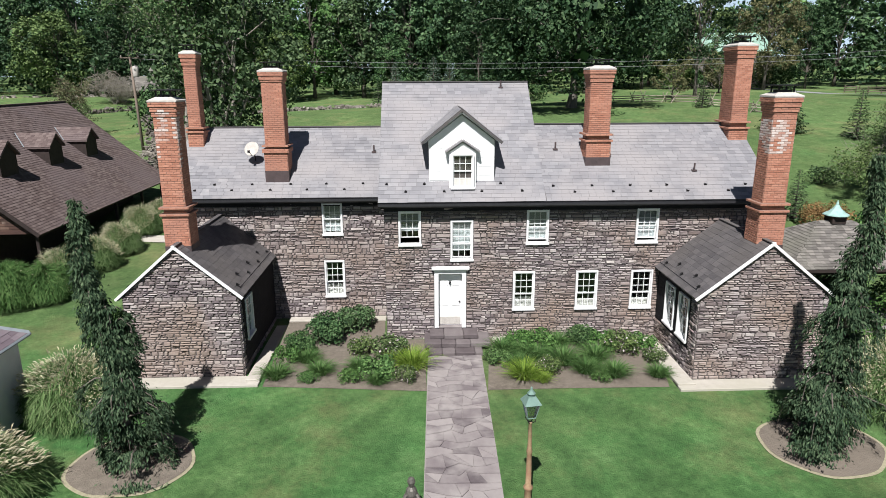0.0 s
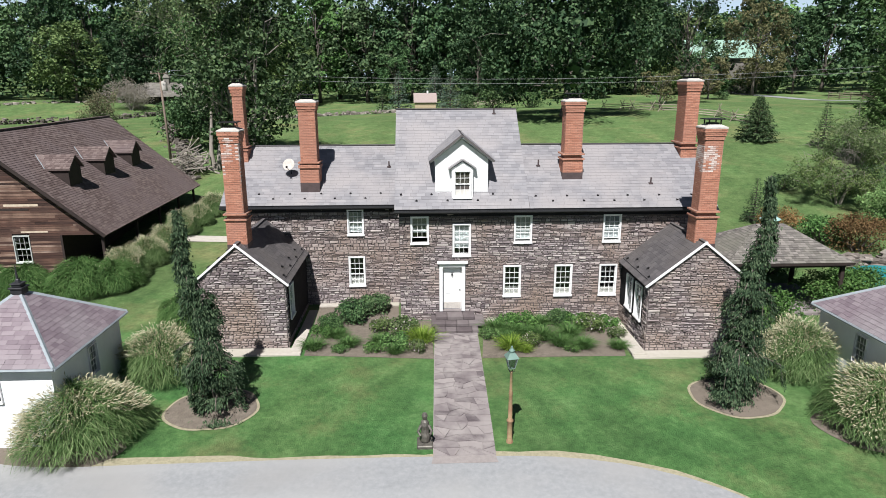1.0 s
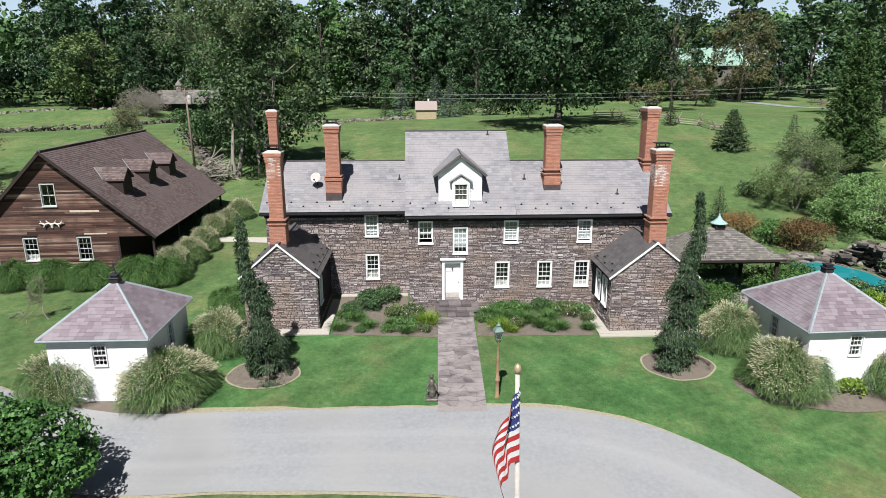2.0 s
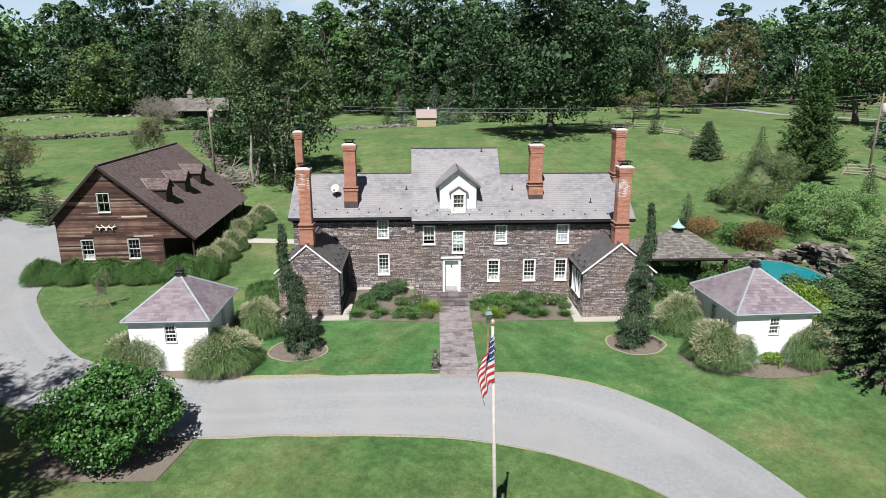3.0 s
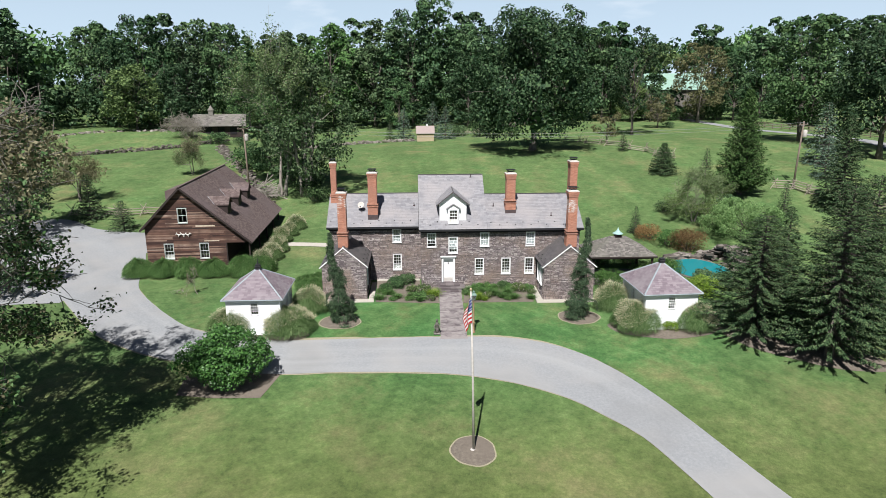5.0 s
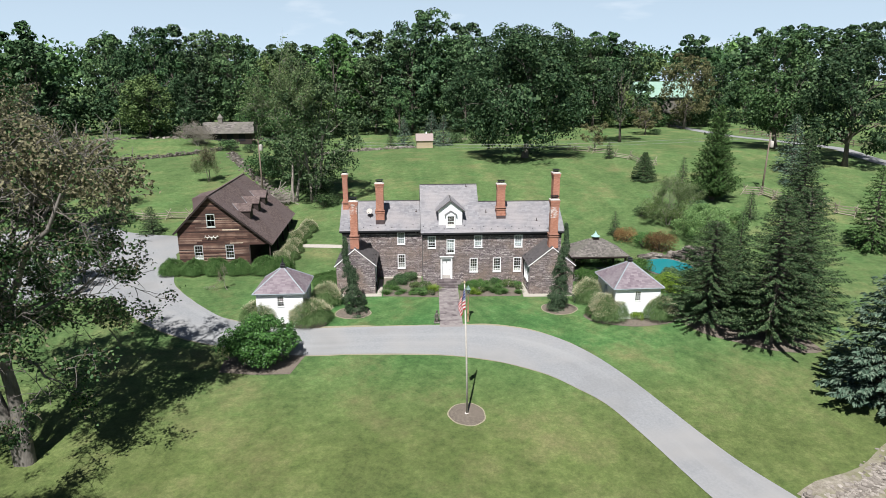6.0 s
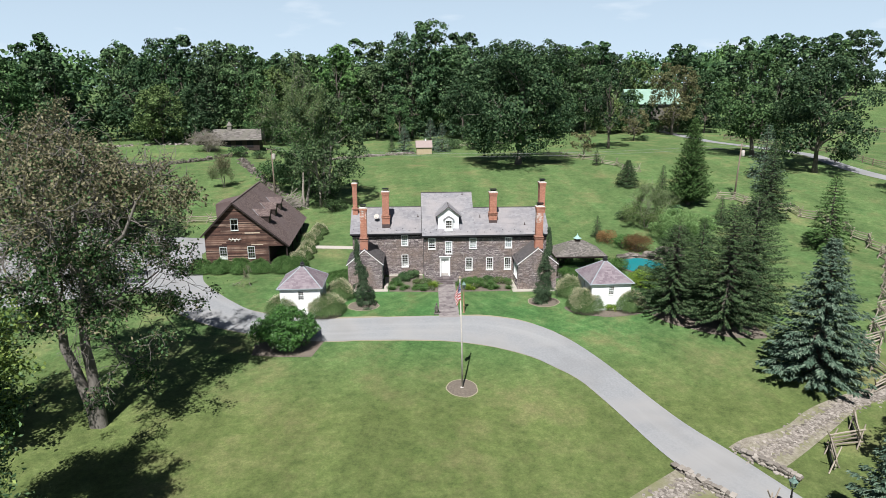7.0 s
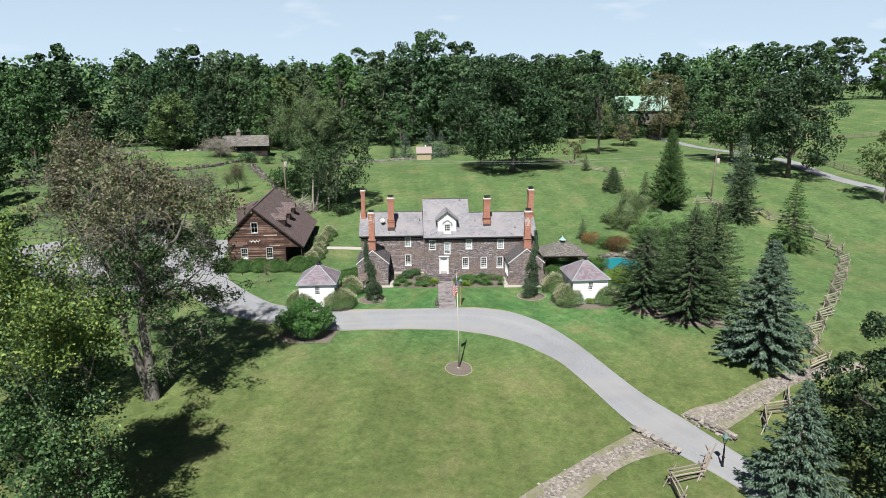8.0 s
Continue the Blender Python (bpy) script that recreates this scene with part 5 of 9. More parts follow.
M["cedar"] = leaf_mat("arborvitae_needles", (0.022, 0.052, 0.014), (0.054, 0.108, 0.032), (0.11, 0.18, 0.062), 0.12)
M["grass_blade"] = leaf_mat("tall_grass_blades", (0.046, 0.100, 0.032), (0.112, 0.188, 0.066), (0.230, 0.305, 0.140), 0.22)
M["grass_green"] = leaf_mat("fine_green_blades", (0.036, 0.088, 0.024), (0.080, 0.160, 0.048), (0.150, 0.240, 0.085), 0.25)
M["plume"] = leaf_mat("pale_grass_plumes", (0.44, 0.4, 0.26), (0.58, 0.54, 0.38), (0.74, 0.71, 0.55), 0.3, 0.9)
M["lime_leaf"] = leaf_mat("lime_green_leaves", (0.085, 0.155, 0.020), (0.170, 0.270, 0.040), (0.30, 0.40, 0.085), 0.3)
M["hedge_leaf"] = leaf_mat("hedge_leaves", (0.024, 0.064, 0.016), (0.062, 0.132, 0.034), (0.125, 0.215, 0.066), 0.12)
M["flower"] = leaf_mat("pale_flowers", (0.35, 0.28, 0.30), (0.5, 0.42, 0.44), (0.66, 0.6, 0.6), 0.2)


M["fern_leaf"] = leaf_mat("light_feathery_leaves", (0.090, 0.165, 0.058), (0.185, 0.310, 0.112), (0.30, 0.45, 0.19), 0.35)
M["gloss_leaf"] = leaf_mat("glossy_green_leaves", (0.020, 0.060, 0.014), (0.048, 0.128, 0.028), (0.105, 0.225, 0.055), 0.12, 0.45)
M["old_oak_leaf"] = leaf_mat("old_oak_leaves", (0.008, 0.020, 0.009), (0.030, 0.062, 0.028), (0.095, 0.145, 0.070), 0.05, 0.6, each=0.1)
M["pale_leaf"] = leaf_mat("pale_feathery_leaves", (0.075, 0.115, 0.046), (0.155, 0.215, 0.095), (0.26, 0.33, 0.16), 0.35)


def unit(a):
    return a / np.maximum(np.linalg.norm(a, axis=-1, keepdims=True), 1e-9)


def leaves(rng, pos, face, size, aspect=0.6, wild=0.9):
    """Diamond leaves at pos, facing roughly along 'face'. Returns n x 4 x 3."""
    n = len(pos)
    f = unit(face + rng.normal(0, wild, (n, 3)))
    r = rng.normal(0, 1, (n, 3))
    a = unit(np.cross(f, r))
    b = np.cross(f, a)
    s = (size * rng.uniform(0.6, 1.35, n))[:, None]
    w = s * aspect
    bend = f * s * rng.uniform(-0.15, 0.25, (n, 1))
    return np.stack([pos - a * s * 0.5, pos + b * w * 0.5 + bend, pos + a * s * 0.5, pos - b * w * 0.5 + bend], 1)


def sprays(pos, way, length, width, side, sag=0.0):
    """Long thin leaves from pos along way."""
    w = unit(np.cross(way, side)) * width[:, None] * 0.5
    mid = pos + way * length[:, None] * 0.55
    tip = pos + way * length[:, None]
    tip[:, 2] -= sag * length
    return np.stack([pos, mid + w, tip, mid - w], 1)


def limb(g, rng, a, b, r0, r1, wob=0.12, n=5, sides=6):
    a, b = np.array(a, float), np.array(b, float)
    L = np.linalg.norm(b - a)
    pts, rad = [], []
    for i in range(n + 1):
        t = i / n
        p = a + (b - a) * t + rng.normal(0, wob * L * 0.12, 3) * math.sin(math.pi * t)
        p[2] += 0.10 * L * math.sin(math.pi * t) * (1 if b[2] > a[2] else 0)
        pts.append(tuple(p))
        rad.append(r0 + (r1 - r0) * t)
    g.tube(pts, rad, sides, caps=False)
    return pts


def broadleaf(name, label, h, w, foot, seed, mat, lobes=20, sub=10, per=34, leaf=0.5, trunk_r=0.4, trunks=1, bark="bark", gap=0.0, bare=0, group="", category="tree", lean=0.0, low=0.4, fine=0.42, inside=30):
    """A tree: tapered trunk with limbs, and a crown of leafy lobes, each of several sprays of leaves, with gaps. h height, w crown width, foot height of the lowest leaves."""
    rng = np.random.default_rng(seed)
    t = base(name, label=label, category=category, group=group)
    g = Geo()
    C, R = [], []
    for i in range(lobes):
        u = min(1.0, max(0.0, (i + 0.5) / lobes + rng.normal(0, 0.03)))
        a = i * 2.4 + rng.normal(0, 0.4)
        if u > 0.4:
            prof = math.sqrt(max(0.05, 1 - ((u - 0.4) / 0.68) ** 2))
        else:
            prof = 1 - (0.5 - 0.45 * low) * ((0.4 - u) / 0.4) ** 1.5
        if rng.uniform() < gap * 0.5:
            continue
        rl = w * rng.uniform(0.12, 0.20) * (1.1 - 0.3 * u)
        inner = rng.uniform(0.2, 0.55) if rng.uniform() < 0.22 else rng.uniform(0.80, 1.08)
        r = max(0.0, w / 2 * prof - rl * 0.85) * inner
        C.append((r * math.cos(a) + lean * u * h, r * math.sin(a), foot + rl * 0.55 + (h - foot - 1.4 * rl) * u))
        R.append(rl)
    C, R = np.array(C), np.array(R)
    mid = np.array([lean * h * 0.5, 0, foot + (h - foot) * 0.38])
    k = np.repeat(np.arange(len(C)), sub)
    sd = unit(unit(rng.normal(0, 1, (len(k), 3))) + unit(C - mid)[k] * 0.65)
    SC = C[k] + sd * (R[k] * rng.uniform(0.55, 0.95, len(k)))[:, None] * np.array([1, 1, 0.82])
    SR = R[k] * rng.uniform(0.30, 0.52, len(k))
    q = np.repeat(np.arange(len(SC)), per)
    d = unit(unit(rng.normal(0, 1, (len(q), 3))) + sd[q] * 0.55 + np.array([0, 0, 0.3]))
    pos = SC[q] + d * (SR[q] * rng.uniform(0.7, 1.15, len(q)))[:, None] * np.array([1.05, 1.05, 0.8])
    V = leaves(rng, pos, d + np.array([0, 0, 0.3]), np.full(len(q), leaf), 0.72, fine)
    # coarser foliage inside each lobe
    k = np.repeat(np.arange(len(C)), inside)
    pin = C[k] + unit(rng.normal(0, 1, (len(k), 3))) * (R[k] * rng.uniform(0.1, 0.62, len(k)))[:, None] * np.array([1, 1, 0.8])
    V = np.concatenate([V, leaves(rng, pin, unit(pin - mid) + np.array([0, 0, 0.2]), R[k] * 0.26, 0.8, 0.7)])
    part("crown", quads_mesh("crown", V, M[mat]), None, t)
    # trunk and limbs
    hubs = []
    for s in range(trunks):
        off = np.array([(s - (trunks - 1) / 2) * trunk_r * 1.7, rng.uniform(-0.3, 0.3) * trunk_r, 0])
        tip = np.array([lean * h + off[0] * 3.2 + rng.normal(0, 0.03) * w, rng.normal(0, 0.03) * w, foot + (h - foot) * 0.72])
        r0 = trunk_r * (1.0 if trunks == 1 else 0.75)
        pts, rr = [], []
        for i in range(9):
            q = i / 8
            p = off * (1 - q) * 1.0 + (tip) * q
            p[:2] += rng.normal(0, 0.02 * w * q, 2)
            p[2] = -0.35 + (tip[2] + 0.35) * q
            pts.append(tuple(p))
            rr.append(r0 * (1.45 if i == 0 else 1.0) * (1 - 0.86 * q))
        g.tube(pts, rr, 9)
        hubs.append((pts, rr))
    order = rng.permutation(len(C))[: 16 + bare]
    for n_, j in enumerate(order):
        pts, rr = hubs[n_ % trunks]
        c = C[j]
        i0 = min(7, max(2, int(8 * (c[2] - h * 0.22) / (hubs[0][0][-1][2] + 0.1))))
        a = np.array(pts[i0])
        limb(g, rng, a, c, rr[i0] * 0.6, 0.03, 0.5, 5, 6)
        for q in range(2 if n_ < 10 else 1):
            e = c + rng.normal(0, 0.08 * w, 3)
            m_ = a + (c - a) * rng.uniform(0.4, 0.75)
            limb(g, rng, m_, e, rr[i0] * 0.22, 0.012, 0.6, 4, 4)
    part("trunk", g, M[bark], t, smooth=True)
    return t


def airy_tree(name, label, h, w, seed, mat, trunk_r=0.5, trunks=2, leaf=0.2, density=26, keep=0.8, bark="bark", depth=4, first=0.36, mat2=None, spread=1.0, fork=3, rise=0.05, low=0.0, cut=0.55, scatter=0.026, thin=0.3, patchy=-1.0, rmin=0.0, inner=0.98, limbs=None):
    """A thin-leaved tree grown branch by branch, so that twigs show; fitted to its height and width at the end."""
    rng = np.random.default_rng(seed)
    t = base(name, label=label, category="tree")
    g = Geo()
    tips = []

    def grow(p, d, L, r, lev):
        n = 4
        r = max(r, rmin)
        pts, rr = [tuple(p)], [r]
        q, dd = p.copy(), d.copy()
        for i in range(n):
            dd = unit(dd + rng.normal(0, 0.15, 3) + np.array([0, 0, rise if lev < 3 else -0.03]))
            q = q + dd * L / n
            pts.append(tuple(q))
            rr.append(r * (1 - 0.5 * (i + 1) / n))
            if lev >= 2:
                tips.append(q.copy())
        g.tube(pts, rr, 8 if lev == 0 else (6 if lev < 2 else 4 if lev < 4 else 3), caps=False)
        if lev < depth:
            for k in range(fork + (1 if lev in (1, 2) else 0)):
                j = int(rng.integers(1 if lev else 2, n + 1)) if k else n
                side = unit(np.cross(dd, rng.normal(0, 1, 3)))
                nd = unit(dd * rng.uniform(0.5, 0.9) + side * rng.uniform(0.45, 0.95) * spread)
                grow(np.array(pts[j]), nd, L * rng.uniform(0.62, 0.86) * (1.25 if lev == 0 and first < 0.3 else 1), rr[j] * rng.uniform(0.55, 0.75), lev + 1)

    for line, r0, r1, first_node, bushy in limbs or ():
        line = [np.array(q, float) for q in line]
        m_ = len(line) - 1
        pts_l, rr_l = [], []
        for i in range(m_):
            for f in (0.0, 0.5):
                pts_l.append(line[i] * (1 - f) + line[i + 1] * f + (rng.normal(0, 0.10, 3) if i + f > 0 else 0))
                rr_l.append(r0 + (r1 - r0) * (i + f) / m_)
        pts_l.append(line[-1])
        rr_l.append(r1)
        g.tube([tuple(q) for q in pts_l], rr_l, 9, caps=False)
        for i in range(first_node * 2, len(pts_l)):
            d_l = unit(pts_l[i] - pts_l[i - 1])
            for k in range(bushy):
                side = unit(np.cross(d_l, rng.normal(0, 1, 3)))
                grow(pts_l[i], unit(d_l * rng.uniform(0.3, 0.8) + side), h * rng.uniform(0.075, 0.12), max(rmin, rr_l[i] * 0.42), 2)
    for s in range(0 if limbs else trunks):
        a = 2 * math.pi * s / max(1, trunks) + seed
        d0 = unit(np.array([math.cos(a) * 0.22 * spread, math.sin(a) * 0.22 * spread, 1.0]))
        grow(np.array([math.cos(a) * trunk_r * 0.6 * (trunks > 1), math.sin(a) * trunk_r * 0.6 * (trunks > 1), -0.3]), d0, h * first, trunk_r * (0.8 if trunks > 1 else 1), 0)
    P = np.array(tips)
    fit_z = 1.0 if limbs else h / np.quantile(P[:, 2], 0.995)
    fit_r = 1.0 if limbs else 0.5 * w / np.quantile(np.hypot(P[:, 0], P[:, 1]), inner)
    fit = np.array([fit_r, fit_r, fit_z])
    g.v = [(q[0] * (1 + (fit_r - 1) * min(1, max(0, q[2]) / (0.3 * h))), q[1] * (1 + (fit_r - 1) * min(1, max(0, q[2]) / (0.3 * h))), q[2] * fit_z) for q in g.v]
    P = P * np.stack([1 + (fit_r - 1) * np.clip(P[:, 2] / (0.3 * h), 0, 1)] * 2 + [np.full(len(P), fit_z)], 1)
    zf = (P[:, 2] - P[:, 2].min()) / max(1e-6, np.ptp(P[:, 2]))
    P = P[(rng.uniform(0, 1, len(P)) < keep * (1.0 - thin * zf)) & (P[:, 2] > low)]
    wave = np.sin(P[:, 0] * 1.5 + seed) * np.sin(P[:, 1] * 1.3 + 2 * seed) + 0.8 * np.sin(P[:, 2] * 1.4 + P[:, 0] * 0.5)
    P = P[wave > patchy * 1.8]
    k = np.repeat(np.arange(len(P)), density)
    pos = P[k] + rng.normal(0, scatter * w, (len(k), 3))
    V = leaves(rng, pos, np.tile([0, 0, 0.6], (len(k), 1)), np.full(len(k), leaf), 0.6)
    # mat2 tints the upper crown; on the roadside tree it paints sunlit leaves
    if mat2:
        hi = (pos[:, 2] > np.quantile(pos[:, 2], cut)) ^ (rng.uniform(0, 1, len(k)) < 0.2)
        part("upper_foliage", quads_mesh("crown", V[hi], M[mat2]), None, t, "upper leaves, brownish, pale or sunlit yellow-green by tree")
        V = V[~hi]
    part("crown", quads_mesh("crown", V, M[mat]), None, t)
    part("trunk", g, M[bark], t, smooth=True)
    return t


def conifer(name, label, h, r, seed, mat, foot=0.3, step=0.42, droop=0.25, branches=13, per=16, needle=0.42, taper=0.9, up=0.15, group="", fill=1.0):
    """A spruce: whorls of drooping boughs, each a fan of needle sprays."""
    rng = np.random.default_rng(seed)
    t = base(name, label=label, category="conifer", group=group)
    g = Geo().tube([(0, 0, -0.3), (0, 0, h * 0.5), (0, 0, h * 0.98)], [0.022 * h + 0.05, 0.013 * h, 0.015], 8)
    P, W, L_, S = [], [], [], []
    z = foot
    while z < h * 0.985:
        u = (z - foot) / (h - foot)
        Rz = r * (1 - u) ** taper * (0.9 + 0.2 * rng.uniform()) + 0.10
        nb = max(5, int(branches * (0.45 + 0.55 * (1 - u))))
        a0 = rng.uniform(0, 6.28)
        for b in range(nb):
            a = a0 + 2 * math.pi * b / nb + rng.normal(0, 0.12)
            Lb = Rz * rng.uniform(0.72, 1.12)
            dirh = np.array([math.cos(a), math.sin(a), 0])
            sl = up - droop * (1 - u * 0.7) + rng.normal(0, 0.06)
            n = max(4, int(per * (0.3 + 0.7 * Lb / (r + 0.01)) * fill))
            q = rng.uniform(0.15, 1.0, n) ** 0.8
            p = dirh * (q * Lb)[:, None]
            p[:, 2] = z + rng.normal(0, min(0.06, step * 0.16), n) + sl * q * Lb + 0.16 * Lb * q * q
            side = np.array([-math.sin(a), math.cos(a), 0])
            sgn = rng.choice([-1.0, 1.0], n)
            wv = unit(dirh[None, :] * rng.uniform(0.5, 1.0, (n, 1)) + side[None, :] * (sgn * rng.uniform(0.2, 0.9, n))[:, None] + np.array([0, 0, -0.25]) + rng.normal(0, 0.12, (n, 3)))
            P.append(p)
            W.append(wv)
            L_.append(needle * rng.uniform(0.7, 1.3, n) * (0.55 + 0.45 * (1 - u)))
            S.append(unit(rng.normal(0, 0.45, (n, 3)) + np.array([0, 0, 1.0])))
            if Lb > 0.5:
                e = dirh * Lb * 0.9
                g.tube([(0, 0, z), (e[0] * 0.5, e[1] * 0.5, z + sl * Lb * 0.5 + 0.03), (e[0], e[1], z + sl * Lb * 0.9 + 0.13 * Lb)], [0.012 * h * (1 - u) + 0.012, 0.012, 0.006], 3, caps=False)
        z += step * (0.6 + 0.5 * (1 - u)) * rng.uniform(0.85, 1.15)
    P, W, L_, S = np.concatenate(P), np.concatenate(W), np.concatenate(L_), np.concatenate(S)
    V = sprays(P, W, L_, L_ * 0.34, S, 0.12)
    part("foliage", quads_mesh("foliage", V, M[mat]), None, t)
    part("trunk", g, M["bark"], t)
    return t


def weeping_conifer(name, label, h, r, seed, lean):
    """A narrow weeping conifer: hanging boughs, each a ragged curtain of short sprays, round a crooked stem."""
    rng = np.random.default_rng(seed)
    t = base(name, label=label, category="conifer", group="weeping conifers before the house")
    ax = lambda z: np.array([lean[0] * (z / h) ** 1.2 + 0.13 * math.sin(z * 1.7 + seed), lean[1] * (z / h) + 0.08 * math.cos(z * 1.3 + seed), z])
    g = Geo().tube([tuple(ax(h * i / 8)) for i in range(9)], [0.11 * (1 - i / 9) + 0.015 for i in range(9)], 7)
    wood = Geo()
    P, W, L_, S_ = [], [], [], []
    n_b = 76
    for k in range(n_b):
        u = ((k + rng.uniform(0, 1)) / n_b) ** 1.12
        z = 0.5 + (h - 0.55) * u
        a = k * 2.4 + rng.normal(0, 0.35)
        bulge = 0.90 + 0.42 * math.sin(z * 2.9 + seed + 0.8 * math.sin(a))
        R = r * (1.08 * (1 - u) ** 1.2 * bulge * rng.uniform(0.55, 1.2) + 0.05)
        drop = (0.30 + 0.85 * (1 - u) * rng.uniform(0.5, 1.2))
        c = ax(z)
        dirh = np.array([math.cos(a), math.sin(a), 0])
        side = np.array([-math.sin(a), math.cos(a), 0])
        path_ = [c, c + dirh * R * 0.6 + np.array([0, 0, 0.16]), c + dirh * R + np.array([0, 0, -0.05]), c + dirh * R * 1.12 + np.array([0, 0, -drop])]
        path_ = [np.array([q[0], q[1], max(0.05, q[2])]) for q in path_]
        wood.tube([tuple(q) for q in path_], [0.028, 0.02, 0.014, 0.006], 4, caps=False)
        n = int(220 + 440 * (1 - u))
        tufts = rng.uniform(0.3, 3.0, 7)
        s = np.clip(tufts[rng.integers(0, 7, n)] + rng.normal(0, 0.13, n), 0.0, 2.999)
        i0 = np.minimum(s.astype(int), 2)
        f = (s - i0)[:, None]
        A = np.array(path_)
        p = A[i0] * (1 - f) + A[i0 + 1] * f
        fan = (0.05 + 0.17 * r * (1 - u) + 0.05) * (0.4 + 0.6 * s / 3)
        p = p + side * (rng.normal(0, 1, n) * fan)[:, None] + dirh * rng.normal(0, 0.045, (n, 1))
        p[:, 2] -= np.abs(rng.normal(0, 0.11, n)) * (s / 3)
        P.append(p)
        W.append(unit(dirh * 0.45 + np.array([0, 0, -0.85]) + rng.normal(0, 0.38, (n, 3))))
        L_.append(rng.uniform(0.07, 0.15, n))
        S_.append(unit(dirh + rng.normal(0, 0.42, (n, 3))))
    P, W, L_ = np.concatenate(P), np.concatenate(W), np.concatenate(L_)
    P[:, 2] = np.maximum(P[:, 2], 0.05)
    V = sprays(P, W, L_, L_ * 0.36, np.concatenate(S_), 0.1)
    V[:, :, 2] = np.maximum(V[:, :, 2], 0.015)
    part("foliage", quads_mesh("foliage", V, M["weeping"]), None, t)
    part("bough_wood", wood, M["bark"], t, kind="stuff")
    part("trunk", g, M["bark"], t)
    return t


def tuft(rng, n, height, spread, width, arch=0.9, foot=0.5):
    """Arching blades as strips of three faces; n x 4 x 3 quads."""
    a = rng.uniform(0, 2 * math.pi, n)
    rr = np.sqrt(rng.uniform(0, 1, n))
    d = np.stack([np.cos(a), np.sin(a), np.zeros(n)], 1)
    p0 = d * (rr * spread * foot)[:, None]
    H = height * rng.uniform(0.6, 1.05, n) * (1 - 0.28 * rr)
    out = spread * (0.15 + 0.85 * rr) * rng.uniform(0.7, 1.15, n)
    side = np.stack([-np.sin(a), np.cos(a), np.zeros(n)], 1) + rng.normal(0, 0.3, (n, 3))
    side = unit(side) * (width * rng.uniform(0.7, 1.3, n))[:, None]
    Q = []
    prev = None
    for i in range(4):
        q = i / 3
        c = p0 + d * (out * (q ** 1.7))[:, None]
        c[:, 2] = H * (q ** 0.8) - arch * H * 0.35 * q ** 3 * rr
        w = side * (1 - 0.9 * q)
        cur = (c - w * 0.5, c + w * 0.5)
        if prev is not None:
            Q.append(np.stack([prev[0], prev[1], cur[1], cur[0]], 1))
        prev = cur
    tips = p0 + d * out[:, None]
    tips[:, 2] = H - arch * H * 0.35 * rr
    return np.concatenate(Q), tips, d


def dome(rng, n, height, spread, width, reach=1.52):
    """A round mound of fine blades that flow outward and down over a dome, with a few stems inside."""
    a = rng.uniform(0, 2 * math.pi, n)
    th = np.arccos(1 - rng.uniform(0, 1, n) * (1 - math.cos(reach)))
    lump = 1 + 0.07 * np.sin(3 * a + 1) + 0.05 * np.sin(5 * a + 4 * th)

    def skin(ang, turn, k):
        p = np.stack([np.sin(ang) * np.cos(turn) * spread, np.sin(ang) * np.sin(turn) * spread, np.cos(ang) * height], 1) * k[:, None]
        p[:, 2] = np.maximum(p[:, 2], 0.03)
        return p

    lo = skin(np.maximum(0.0, th - rng.uniform(0.08, 0.30, n)), a + rng.normal(0, 0.13, n), lump * rng.uniform(0.84, 1.0, n))
    tip = skin(th, a, lump * rng.uniform(0.90, 1.10, n))
    d = np.stack([np.cos(a), np.sin(a), np.zeros(n)], 1)
    side = unit(np.stack([-np.sin(a), np.cos(a), np.zeros(n)], 1) + rng.normal(0, 0.5, (n, 3))) * (width * rng.uniform(0.6, 1.4, n))[:, None]
    Q = [np.stack([lo - side * 0.5, lo + side * 0.5, tip + side * 0.08, tip - side * 0.08], 1)]
    k = slice(0, n // 6)
    foot = d[k] * (rng.uniform(0.05, 0.5, n // 6) * spread)[:, None]
    Q.append(np.stack([foot - side[k] * 0.6, foot + side[k] * 0.6, lo[k] + side[k] * 0.6, lo[k] - side[k] * 0.6], 1))
    return np.concatenate(Q), tip, d, th


def grass_clump(name, label, h, r, seed, plumes=0.5, blades=900, mat="grass_blade", width=0.03, group="", kind_word="ornamental grass", round_top=False):
    rng = np.random.default_rng(seed)
    t = base(name, label=label, category=kind_word, group=group)
    if not round_top:
        Q, tips, d = tuft(rng, blades, h, r, width)
        part("foliage", quads_mesh("foliage", Q, M[mat]), None, t)
        return t
    Q, tips, d, th = dome(rng, blades, h, r, width)
    part("foliage", quads_mesh("foliage", Q, M[mat]), None, t)
    if plumes:
        ok = np.nonzero(th < 1.0 + 0.3 * np.sin(2 * np.arctan2(d[:, 1], d[:, 0])))[0]
        sel = rng.choice(ok, min(len(ok), int(blades * plumes)), replace=False)
        n = len(sel)
        p = tips[sel] * rng.uniform(0.9, 1.0, (n, 1))
        wv = unit(d[sel] * (0.2 + 0.75 * np.sin(th[sel]))[:, None] + np.array([0, 0, 0.75]) + rng.normal(0, 0.2, (n, 3)))
        L = rng.uniform(0.12, 0.25, n) * h / 1.8
        V = np.concatenate([sprays(p, wv, L, L * 0.13, unit(rng.normal(0, 1, (n, 3))), 0.3) for _ in range(2)])
        part("plumage", quads_mesh("plumage", V, M["plume"]), None, t, "feathery cream seed plumes")
    return t


